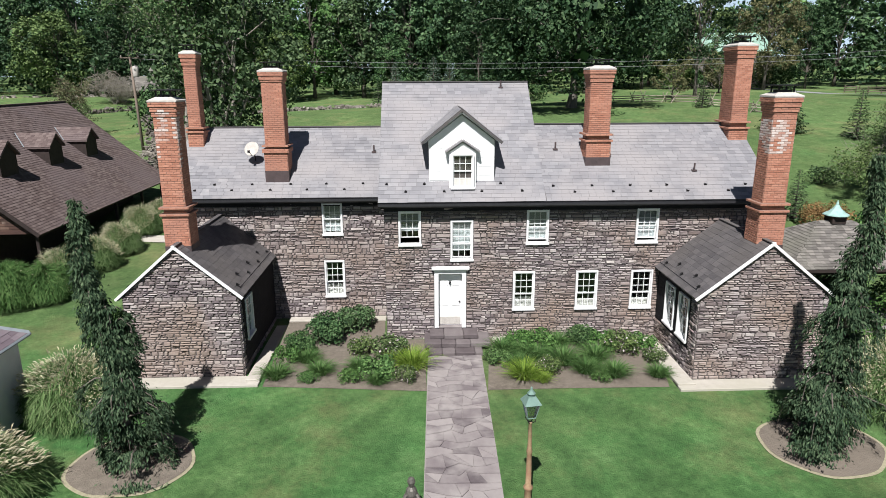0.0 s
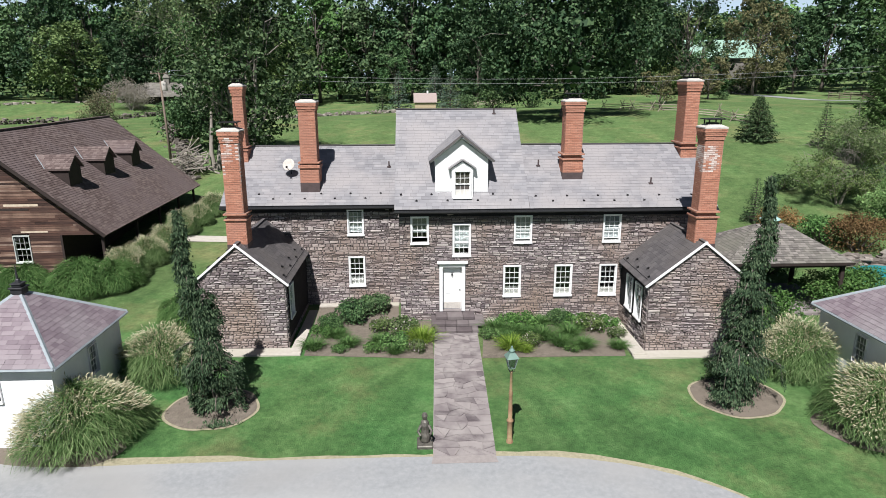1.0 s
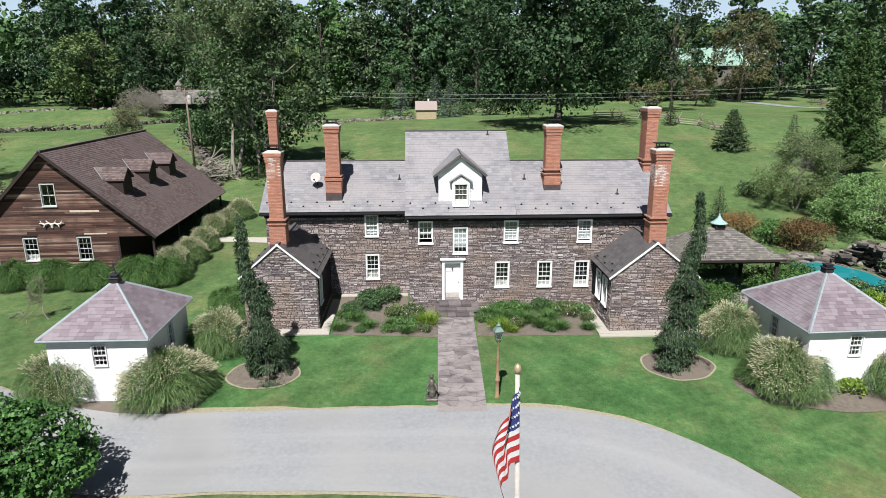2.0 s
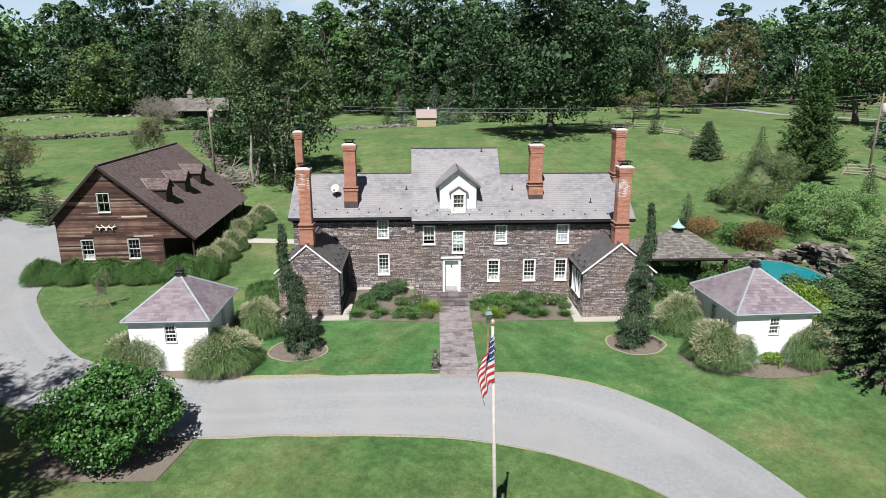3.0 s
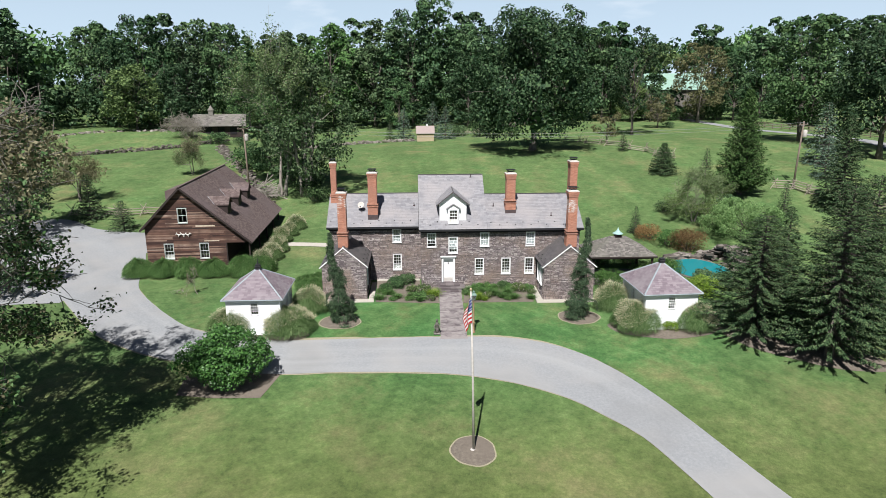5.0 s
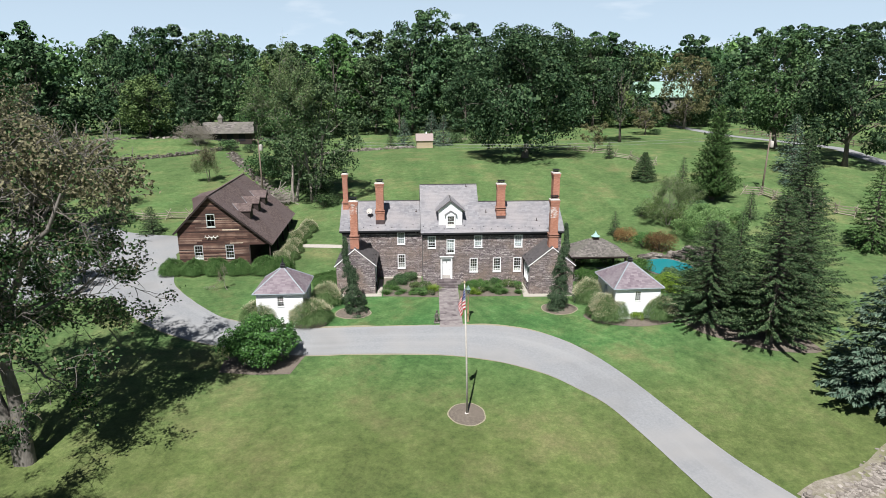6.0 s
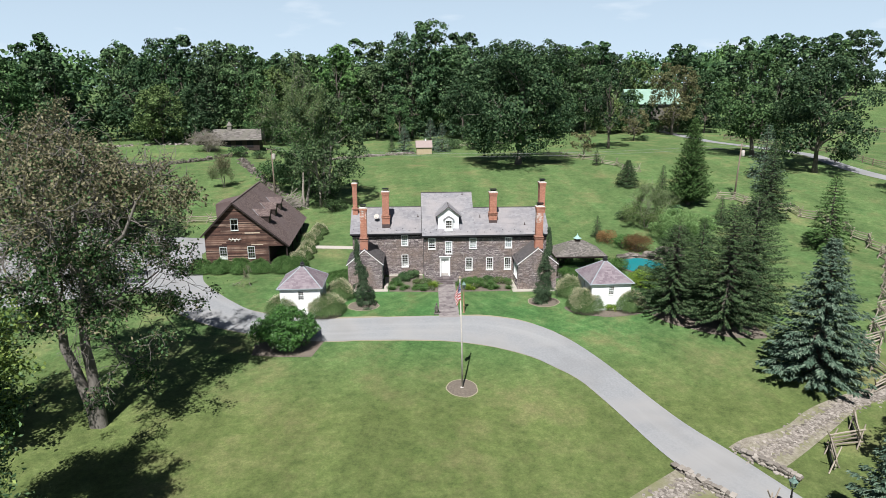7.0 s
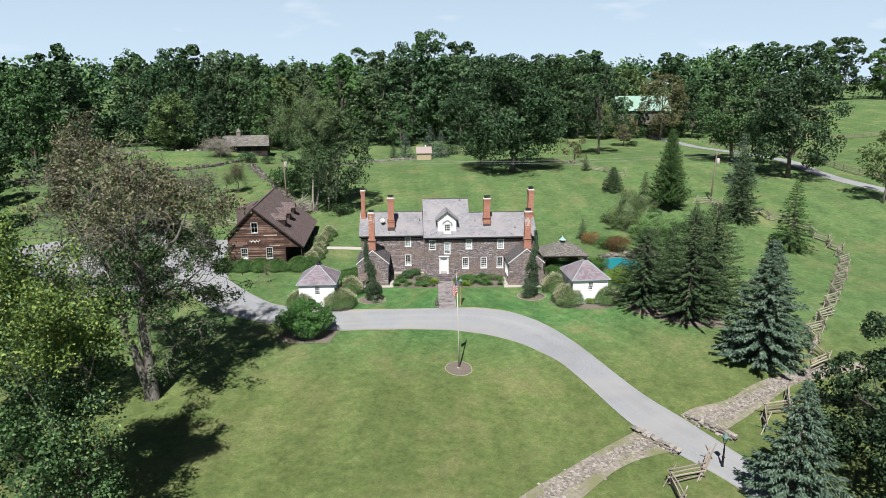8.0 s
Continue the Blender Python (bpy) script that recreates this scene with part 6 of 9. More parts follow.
def bush(name, label, h, r, seed, mat, n=1500, leaf=0.12, lumps=14, category="shrub", flower=None, stems=True, clear=0.0):
    """A leafy mound of uneven lumps over a few stems."""
    rng = np.random.default_rng(seed)
    t = base(name, label=label, category=category)
    a = rng.uniform(0, 6.28, lumps)
    rr = np.sqrt(rng.uniform(0, 1, lumps)) * r * 0.7
    C = np.stack([rr * np.cos(a), rr * np.sin(a), h * (0.35 + 0.33 * rng.uniform(0, 1, lumps) * (1.15 - rr / r))], 1)
    R = h * rng.uniform(0.22, 0.36, lumps) * 0.6 + r * 0.16
    k = rng.integers(0, lumps, n)
    d = unit(rng.normal(0, 1, (n, 3)))
    d[:, 2] = np.where(d[:, 2] < -0.2, -d[:, 2], d[:, 2])
    low = rng.uniform(0, 1, n) < 0.25
    pos = C[k] + d * (R[k] * rng.uniform(0.75, 1.08, n))[:, None]
    pos[low, 2] *= rng.uniform(0.1, 0.9, low.sum())
    pos[:, 2] = np.maximum(pos[:, 2], 0.03)
    keep = pos[:, 2] > clear * (0.6 + 0.4 * np.sin(3 * np.arctan2(pos[:, 1], pos[:, 0])) ** 2)
    pos, d = pos[keep], d[keep]
    n = len(pos)
    V = leaves(rng, pos, d + np.array([0, 0, 0.4]), np.full(n, leaf), 0.55)
    part("foliage", quads_mesh("foliage", V, M[mat]), None, t)
    if flower:
        m_ = rng.choice(n, max(12, n // 25), replace=False)
        part("blossom", quads_mesh("flowers", leaves(rng, pos[m_] + d[m_] * 0.03, d[m_], np.full(len(m_), leaf * 0.8), 0.9), M[flower]), None, t, "small pale flowers")
    if stems:
        g = Geo()
        for i in range(min(lumps, 7)):
            g.tube([(C[i][0] * 0.15, C[i][1] * 0.15, -0.1), tuple(C[i])], [0.035 * h, 0.012 * h], 5, caps=False)
        part("woody_base", g, M["bark"], t, kind="stuff")
    return t


def put(ob, x, y, turn=0.0, size=1.0, dz=0.0, tall=None):
    ob.matrix_basis = Matrix.LocRotScale((x, y, land(x, y) + dz), Euler((0, 0, radians(turn))), (size, size, tall or size))
    return ob


def again(ob, x, y, turn=0.0, size=1.0, dz=0.0, tall=None, label=""):
    c = copy_thing(ob, Matrix.LocRotScale((x, y, land(x, y) + dz), Euler((0, 0, radians(turn))), (size, size, tall or size)))
    c.scale = (size, size, tall or size)
    if label:
        c["label"] = label
    return c


R = random.Random(77)

# trees that stand alone
put(broadleaf("oak_tree", "broad old oak with dark green crown on the back lawn", 25.2, 25.0, 2.2, 3, "old_oak_leaf", 46, 12, 40, 0.46, 0.55, bark="bark_grey", gap=0.08, low=0.9, inside=44), 18.3, 59.6)
put(broadleaf("maple_tree", "leafy many-stemmed tree with open crown behind the barn", 19.2, 14.0, 2.4, 5, "wood_leaf", 34, 9, 34, 0.34, 0.36, trunks=3, bark="bark_pale", gap=0.3, bare=6, low=0.6, fine=0.6), -17.9, 33.8)
put(airy_tree("dying_tree", "pale half-bare tree with bleached twigs behind the barn", 22.3, 14.5, 12, "wood_leaf", 0.36, 2, 0.26, 18, 1.0, "bark_pale", 4, 0.36, mat2="pale_leaf", spread=0.75, rise=0.1, low=5, scatter=0.026, thin=0.55, rmin=0.03, cut=0.55), -21.2, 34.4)
FRONT_LIMBS = [([(-0.2, 0, -0.3), (-0.7, 0.1, 3.0), (-1.6, 0.3, 6.0), (-1.9, 0.5, 9.4), (-2.7, 0.8, 13.6), (-3.3, 1.2, 17.4), (-3.2, 1.5, 19.6)], 0.44, 0.06, 3, 2),
               ([(0.2, 0, -0.3), (0.1, 0.1, 3.2), (-0.1, 0.2, 6.0), (0.3, 0.3, 9.4), (0.1, 0.3, 14.0), (0.6, 0.2, 17.0), (1.5, 0.4, 19.6)], 0.46, 0.06, 3, 2),
               ([(0.3, 0.3, 9.4), (1.4, 0.0, 11.4), (2.7, -0.3, 13.4), (4.2, -0.2, 15.4), (5.2, 0.4, 17.4)], 0.24, 0.05, 2, 3),
               ([(0.2, 0.3, 8.6), (1.6, 1.4, 9.2), (2.8, 2.6, 9.8), (4.0, 3.8, 10.6)], 0.17, 0.05, 1, 2),
               ([(-0.1, 0.2, 7.0), (1.4, -0.6, 7.0), (2.8, -1.2, 6.2), (4.0, -1.6, 5.8)], 0.13, 0.03, 2, 1),
               ([(-1.7, 0.4, 7.4), (-3.2, -0.4, 8.2), (-4.8, -1.2, 8.6), (-6.4, -1.6, 8.4)], 0.18, 0.05, 1, 2),
               ([(-2.2, 0.6, 11.0), (-3.8, 1.6, 13.0), (-5.4, 2.6, 15.0), (-6.4, 3.2, 17.0)], 0.17, 0.05, 1, 3),
               ([(0.3, 0.3, 10.4), (0.0, 2.4, 13.0), (-0.4, 4.4, 15.4), (-0.6, 5.6, 17.6)], 0.19, 0.05, 1, 3),
               ([(0.1, 0.3, 11.4), (0.6, -2.2, 13.4), (0.9, -4.0, 15.4), (0.6, -5.2, 17.4)], 0.19, 0.05, 1, 3),
               ([(-2.0, 0.5, 10.0), (-2.4, -2.0, 11.4), (-3.0, -3.8, 12.4)], 0.15, 0.05, 1, 3),
               ([(-1.8, 0.4, 8.4), (-2.6, 2.4, 9.6), (-3.4, 4.4, 10.4)], 0.15, 0.05, 1, 3),
               ([(0.1, 0.3, 8.0), (0.6, -1.8, 9.0), (1.6, -3.6, 9.6)], 0.14, 0.05, 1, 3),
               ([(0.3, 0.3, 11.6), (2.0, 1.8, 13.8), (2.8, 3.4, 16.0), (3.2, 4.2, 18.0)], 0.16, 0.05, 1, 3)]
put(airy_tree("front_tree", "big two-stemmed tree with thin browning leaves beside the front lawn", 22.0, 19.0, 24, "wood_leaf", 0.60, 2, 0.23, 14, 1.0, "bark_grey", 4, mat2="dry_leaf", spread=1.0, fork=3, rise=0.05, low=3.4, cut=0.60, scatter=0.013, thin=0.38, patchy=0.10, rmin=0.026, limbs=FRONT_LIMBS), -26.9, -27.3)
# lit top and darker foot of this crown are two leaf colours
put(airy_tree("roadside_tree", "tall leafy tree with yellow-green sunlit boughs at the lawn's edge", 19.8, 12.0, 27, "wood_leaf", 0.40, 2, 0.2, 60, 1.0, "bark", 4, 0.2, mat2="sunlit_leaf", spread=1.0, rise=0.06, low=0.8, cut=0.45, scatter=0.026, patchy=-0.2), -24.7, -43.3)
put(broadleaf("verge_tree", "low dense dark-leaved tree under the roadside boughs", 10.5, 10.5, 0.5, 28, "wood_leaf", 24, 12, 60, 0.2, 0.2, gap=0.3, low=0.8, fine=0.8), -26.2, -45.2)
put(airy_tree("hedge_tree", "leafy tree at the far side of the front lawn", 17.0, 11.0, 29, "wood_leaf", 0.34, 2, 0.34, 16, 0.9, "bark", 4, 0.26, spread=0.95, low=1.5), -37.2, -33.0)
put(broadleaf("court_thicket", "dark low tree beside the parking court", 6.6, 7.0, 0.3, 30, "oak_leaf", 18, 9, 36, 0.22, 0.14, gap=0.2, low=0.9, fine=0.7), -38.6, 0.2)
gt = put(airy_tree("grey_tree", "tall grey tree with bare twigs beyond the court", 15.0, 10.0, 37, "wood_leaf", 0.26, 2, 0.34, 10, 0.8, "bark_grey", 4, 0.3, mat2="dry_leaf", spread=0.85, low=1.5, thin=0.7, cut=0.4, rmin=0.025), -48.5, 19.5)
again(gt, -57.0, 24.0, 120, 1.05)
again(gt, -62.0, 38.0, 220, 1.15)
put(airy_tree("thin_tree", "thin-leaved brownish tree at the court's far side", 8.2, 7.6, 31, "dry_leaf", 0.18, 2, 0.18, 9, 0.8, "bark", 4, mat2="copper_leaf", spread=1.1, low=2.4), -49.0, 34.0)
put(airy_tree("orchard_tree", "small round grey-green tree on the slope behind the barn", 6.2, 6.6, 33, "pale_leaf", 0.12, 2, 0.17, 6, 0.8, "bark_pale", 4, mat2="dry_leaf", spread=1.2), -38.5, 49.1)
put(airy_tree("bare_shrub_tree", "greyish thin-leaved tree by the pool garden", 6.6, 8.6, 35, "olive_leaf", 0.10, 4, 0.13, 12, 0.9, "bark_pale", 4, mat2="pale_leaf", spread=1.4, scatter=0.022, thin=0.1, patchy=-0.1, rmin=0.01), 30.4, 18.4)
put(broadleaf("ash_tree", "slim tree with an open grey-green crown", 23, 14.5, 5.0, 41, "old_oak_leaf", 24, 9, 34, 0.42, 0.30, gap=0.4, low=0.3, fine=0.6), 44.7, 84.0)
put(broadleaf("copper_tree", "tree with rust-tinged crown by the far lane", 21.5, 15.0, 2.5, 43, "copper_leaf", 26, 9, 32, 0.45, 0.35, gap=0.3, fine=0.6), 74, 117.5)
put(broadleaf("small_pink_tree", "small russet tree on the far lawn", 8.5, 8.5, 1.5, 44, "copper_leaf", 14, 8, 30, 0.36, 0.18), 58, 104)
put(broadleaf("young_tree", "small brownish thin tree by the rail fence", 6.5, 6.5, 1.6, 45, "copper_leaf", 12, 7, 24, 0.26, 0.14, gap=0.4, fine=0.8), 33.8, 66)
put(broadleaf("lane_maple", "large dark green maple beside the lane", 22.0, 18.0, 3.2, 46, "wood_leaf", 30, 11, 36, 0.48, 0.45, gap=0.3, low=0.6), 68.5, 61)
put(broadleaf("lane_maple", "large spreading maple with tan tints beside the lane", 21.8, 17.5, 3.0, 47, "old_oak_leaf", 30, 11, 36, 0.46, 0.45, gap=0.3, low=0.7), 72.0, 45.0)
put(broadleaf("lawn_maple", "young thin maple on the far lawn", 14.5, 10.0, 3.2, 48, "olive_leaf", 18, 8, 30, 0.36, 0.18, gap=0.4, fine=0.7), 79, 27.2)
put(broadleaf("garden_maple", "low weeping light green garden maple by the pool", 4.8, 8.4, 0.4, 49, "fern_leaf", 26, 12, 64, 0.15, 0.12, low=1.0, fine=0.8, inside=0), 33.2, 12.4)
cor = put(broadleaf("corner_tree", "dark leafy tree in the shade by the bridge", 12.5, 12.5, 0.4, 50, "old_oak_leaf", 26, 11, 60, 0.26, 0.2, low=0.9, gap=0.2, fine=0.7), 31.6, -40.0)
# unseen tree to the south-east, added to throw shade on the corner
again(cor, 34.5, -51.0, 70, 1.25)
again(cor, 27.6, -48.6, 160, 0.85)
again(cor, 36.0, -43.5, 250, 1.05)

# conifers
put(conifer("blue_spruce", "large grey-green spruce on the lawn", 12.2, 4.5, 61, "blue_spruce", 0.8, 0.48, 0.34, 17, 95, 0.44, 0.9), 29.6, -23.4)
put(conifer("blue_spruce", "grey-green spruce beside the bridge", 8.9, 3.3, 62, "blue_spruce", 0.3, 0.44, 0.34, 15, 85, 0.34, 0.92), 20.9, -43.2)
sp = put(conifer("norway_spruce", "dense dark green spruce by the white shed", 12.4, 4.1, 63, "spruce", 1.3, 0.36, 0.30, 17, 96, 0.27, 0.56), 26.1, -14.4)
again(sp, 22.4, -11.0, 80, 0.98, tall=0.75, label="broad dark green spruce beside the white shed")
again(sp, 29.6, -12.0, 200, 1.0)
put(conifer("slim_spruce", "slim dark spruce behind the larger ones", 8.4, 2.0, 70, "spruce", 0.3, 0.34, 0.3, 12, 34, 0.36, 0.8), 27.5, -5.6)
put(conifer("arborvitae", "tall rounded dark green arborvitae", 13.8, 3.3, 64, "cedar", 0.2, 0.28, 0.0, 18, 44, 0.40, 0.85, up=0.5), 40.3, 27.2)
fir = put(conifer("lawn_fir", "narrow dark fir near the utility pole", 11.8, 3.2, 65, "spruce", 0.4, 0.38, 0.3, 14, 36, 0.42, 0.85), 49.8, 20.8)
put(conifer("weeping_fir", "loose olive-green fir with hanging boughs beside the rail fence", 10.2, 3.3, 73, "cedar", 0.8, 0.5, 0.75, 12, 46, 0.42, 0.75, up=0.25), 51.6, 9.0)
put(conifer("small_spruce", "small dense cone-shaped spruce on the back lawn", 4.7, 2.1, 66, "spruce", 0.1, 0.22, 0.2, 18, 30, 0.34, 0.85), 34.2, 38.6)
sap = put(conifer("sapling_fir", "small narrow fir on the back lawn", 4.6, 1.3, 67, "spruce", 0.2, 0.3, 0.2, 10, 22, 0.26, 0.9), 38.9, 34.6)
again(sap, 33.5, 55.5, 60, 0.8)
again(sap, 22.2, 15.2, 90, 0.7)
again(sap, 42.0, 19.5, 190, 0.9)
again(sap, -8.5, 96, 30, 1.0)
bs = put(conifer("garden_blue_spruce", "small blue spruce in front of the woods", 7.4, 2.5, 68, "blue_spruce", 0.2, 0.4, 0.25, 12, 14, 0.5, 0.9), 4.3, 92.0)
again(bs, 1.6, 97.0, 90, 1.15)
again(bs, -5.2, 92.0, 160, 1.0, label="small green-grey spruce beside the tan shed")
again(bs, 55.5, 33.0, 20, 0.85)
again(bs, 60.0, 41.0, 70, 1.3)
dk = put(conifer("court_spruce", "small dark blue spruce beside the parking court", 3.7, 1.8, 69, "spruce", 0.1, 0.26, 0.2, 15, 30, 0.24, 0.85), -37.6, 20.9)
again(dk, -43.9, 26.2, 100, 1.1, tall=1.6, label="small open dark conifer beside the parking court")
put(weeping_conifer("weeping_conifer", "narrow weeping conifer in a round soil bed", 7.2, 0.92, 71, (-0.95, 0.25)), -8.6, -7.6)
put(weeping_conifer("weeping_conifer", "narrow crooked weeping conifer in a round soil bed", 8.1, 1.02, 72, (0.6, 0.3)), 9.85, -7.6)

# the woods: a few kinds, set in rows behind the lawn
def wood_kinds(spots, lobes, sub, per, leaf):
    rows = (("tall dark green woodland tree", 28, 17, "oak_leaf", 0.5), ("tall mid-green woodland tree with uneven crown", 26.5, 16.5, "wood_leaf", 0.4), ("bright green rounded woodland tree", 25, 17, "bright_leaf", 0.5), ("olive-tinged broad woodland tree", 22, 18, "olive_leaf", 0.7))
    return [put(broadleaf("forest_tree", lab, h, w, 2.6, 81 + i, m_, lobes, sub, per, leaf, 0.34, gap=0.12, low=lo, group="edge of the woods"), *spots[i]) for i, (lab, h, w, m_, lo) in enumerate(rows)]


kinds = wood_kinds([(-3, 131, 0, 1.16), (13, 128, 0, 1.05), (-26, 134, 0, 1.14), (-44, 128)], 32, 9, 25, 0.64)
back_kinds = wood_kinds([(-6, 149), (-60, 143), (28, 143), (74, 152)], 24, 7, 17, 1.05)
edge = [(-15, 130, 1, 1.16), (4, 137, 1, 1.32), (22, 126, 0, 1.0), (33, 116, 1, 0.92), (41, 126, 0, 1.0), (52, 128, 1, 0.95), (-35, 129, 1, 0.98), (-54, 128, 1, 0.98), (-64, 138, 1, 1.05), (-72, 120, 0, 0.95),
        (-88, 124, 1, 0.98), (-71, 104, 3, 0.74), (-97, 108, 0, 0.9), (-100, 86, 1, 0.9), (-92, 76, 1, 0.85), (-112, 66, 0, 0.9), (-104, 52, 1, 0.85), (-88, 52, 0, 0.72), (-96, 36, 0, 0.8), (-82, 40, 1, 0.7),
        (14, 146, 0, 1.15), (-22, 148, 1, 1.15), (-42, 144, 0, 1.0), (60, 146, 0, 1.0), (86, 142, 0, 0.98), (98, 130, 1, 0.95), (-66, 128, 0, 0.8), (-80, 116, 0, 0.75), (-62, 106, 0, 0.55),
        (112, 128, 0, 1.0), (130, 146, 1, 1.05), (148, 164, 0, 1.0), (10, 118, 0, 0.72), (-28, 120, 3, 0.66), (-45, 119, 1, 0.7), (98, 104, 1, 0.8), (-74, 24, 1, 0.62), (-86, 18, 0, 0.7),
        (165, 182, 1, 0.9), (180, 190, 0, 0.9), (196, 186, 2, 0.9), (212, 180, 0, 0.85), (230, 176, 1, 0.9), (250, 170, 0, 0.85), (205, 200, 1, 0.95), (186, 206, 0, 0.95),
        (-8, 122, 1, 0.55), (47, 138, 2, 1.05), (58, 120, 3, 0.5), (64, 124, 1, 0.5), (86, 122, 0, 0.66), (-78, 146, 0, 1.02), (-92, 138, 0, 1.02), (-108, 118, 1, 1.05), (-118, 98, 0, 1.05), (106, 142, 1, 1.05), (124, 158, 0, 1.05)]
for x, y, k, s in edge:
    again((back_kinds if y > 139 or x > 95 or (x < -90 and y > 100) else kinds)[k], x + R.uniform(-2, 2), y + R.uniform(-2, 2), R.uniform(0, 360), s * R.uniform(0.96, 1.08), tall=s * R.uniform(0.95, 1.08))


def woods(name, label, spots, seed, mat, leaf=1.3, per=210):
    """Far woods: a canopy of many crowns, each of several leafy lobes, in one sheet of leaves."""
    rng = np.random.default_rng(seed)
    V = []
    for x, y, r, h in spots:
        z0 = land(x, y)
        lobe = 9
        ld = unit(rng.normal(0, 1, (lobe, 3)))
        ld[:, 2] = np.abs(ld[:, 2])
        lc = ld * np.array([r * 0.55, r * 0.55, h * 0.30]) * rng.uniform(0.6, 1.15, (lobe, 1))
        k = rng.integers(0, lobe, per)
        d = unit(rng.normal(0, 1, (per, 3)))
        d[:, 2] = np.where(rng.uniform(0, 1, per) < 0.75, np.abs(d[:, 2]), d[:, 2])
        pos = np.array([x, y, z0 + h * 0.52]) + lc[k] + d * rng.uniform(0.75, 1.02, (per, 1)) * np.array([r, r, h * 0.42]) * 0.5
        low = rng.uniform(0, 1, per) < 0.18
        pos[low, 2] = z0 + (pos[low, 2] - z0) * rng.uniform(0.1, 0.8, low.sum())
        V.append(leaves(rng, pos, d + np.array([0, 0, 0.3]), np.full(per, leaf), 0.7))
    ob = new(name, quads_mesh(name, np.concatenate(V), M[mat]))
    return tagged(ob, label, "woods", "", "stuff")


far = {"oak_leaf": [], "wood_leaf": [], "bright_leaf": [], "olive_leaf": []}
for _ in range(900):
    a = R.uniform(-1.15, 1.15)
    dist = 150 + 260 * R.uniform(0, 1) ** 1.7
    x, y = dist * math.sin(a), dist * math.cos(a)
    if y < 60 or (x > 105 and y < 190 and x / y > 0.7) or (x > 130 and 150 < y < 330 and x / y > 0.75):
        continue
    if dist < 185 and abs(x) < 110 and y < 154:
        continue
    far[R.choice(["oak_leaf", "wood_leaf", "wood_leaf", "oak_leaf", "bright_leaf"])].append((x, y, R.uniform(6.0, 9), R.uniform(22, 28)))
for i, (m_, s) in enumerate((q for q in far.items() if q[1])):
    woods("far_woods", {"oak_leaf": "distant dark green woods", "wood_leaf": "distant mid-green woods", "bright_leaf": "distant light green woods", "olive_leaf": "distant olive woods"}[m_], s, 100 + i, m_, 1.7, 150)
# undergrowth beneath the edge of the woods
und = []
for x, y, k, s in edge:
    for _ in range(2):
        und.append((x + R.uniform(-8, 8), y + R.uniform(0, 8), R.uniform(3, 5.5), R.uniform(6, 13)))
for i in range(46):
    f = i / 45
    und.append((-124 + 66 * f + R.uniform(-3, 3), 100 + 10 * math.sin(3.0 * f) + R.uniform(0, 10), R.uniform(4, 6), R.uniform(6, 12)))
woods("undergrowth", "shady undergrowth beneath the woodland trees", und, 120, "old_oak_leaf", 0.8, 190)


# ---- flagstone path, beds and kerbs ----
path = base("stone_path", 0, 0, 0, label="irregular purple-grey flagstone path to the door", category="path", kind="structure")
part("path_bed", strip([(-0.88, -1.55), (-0.98, -5), (-1.10, -9.2), (-1.14, -10.5)], [(1.06, -1.55), (0.98, -5), (0.9, -9.2), (0.85, -10.5)], 0.012, 24, 3), M["path_joint"], path)
rng_p = random.Random(15)
cells, rows_p = 5, 24
pts = {}
for r in range(rows_p + 1):
    for c in range(cells + 1):
        y = -1.6 - r * 8.85 / rows_p
        x0, x1 = -0.86 - 0.26 * r / rows_p, 1.04 - 0.17 * r / rows_p
        jx = 0 if c in (0, cells) else rng_p.uniform(-0.16, 0.16)
        jy = 0 if r in (0, rows_p) else rng_p.uniform(-0.15, 0.15)
        pts[(r, c)] = (x0 + (x1 - x0) * c / cells + jx, y + jy)
taken = set()
for r in range(rows_p):
    for c in range(cells):
        if (r, c) in taken:
            continue
        q = [pts[(r, c)], pts[(r + 1, c)], pts[(r + 1, c + 1)], pts[(r, c + 1)]]
        if rng_p.random() < 0.38 and c + 1 < cells and (r, c + 1) not in taken:
            taken.add((r, c + 1))
            q = [pts[(r, c)], pts[(r + 1, c)], pts[(r + 1, c + 1)], pts[(r + 1, c + 2)], pts[(r, c + 2)], pts[(r, c + 1)]]
        elif rng_p.random() < 0.3:
            a, b = q[0], q[2]
            halves = [[q[0], q[1], q[2]], [q[0], q[2], q[3]]]
            q = halves[0]
            cx_, cy_ = sum(p[0] for p in halves[1]) / 3, sum(p[1] for p in halves[1]) / 3
            poly = [(cx_ + (p[0] - cx_) * 0.97, cy_ + (p[1] - cy_) * 0.97) for p in halves[1]]
            z = land(cx_, cy_) + 0.012
            part("flagstone", Geo().prism(poly, z - 0.02, z + 0.02 + rng_p.uniform(0, 0.012)), M["flag"], path)
        cx_, cy_ = sum(p[0] for p in q) / len(q), sum(p[1] for p in q) / len(q)
        poly = [(cx_ + (p[0] - cx_) * 0.978, cy_ + (p[1] - cy_) * 0.978) for p in q]
        z = land(cx_, cy_) + 0.012
        part("flagstone", Geo().prism(poly, z - 0.02, z + 0.02 + rng_p.uniform(0, 0.014)), M["flag"], path)


def bed(name, label, line_a, line_b, lift=0.014):
    return structure(name, strip(line_a, line_b, lift, 16, 8), M["soil"], label, "planting bed")


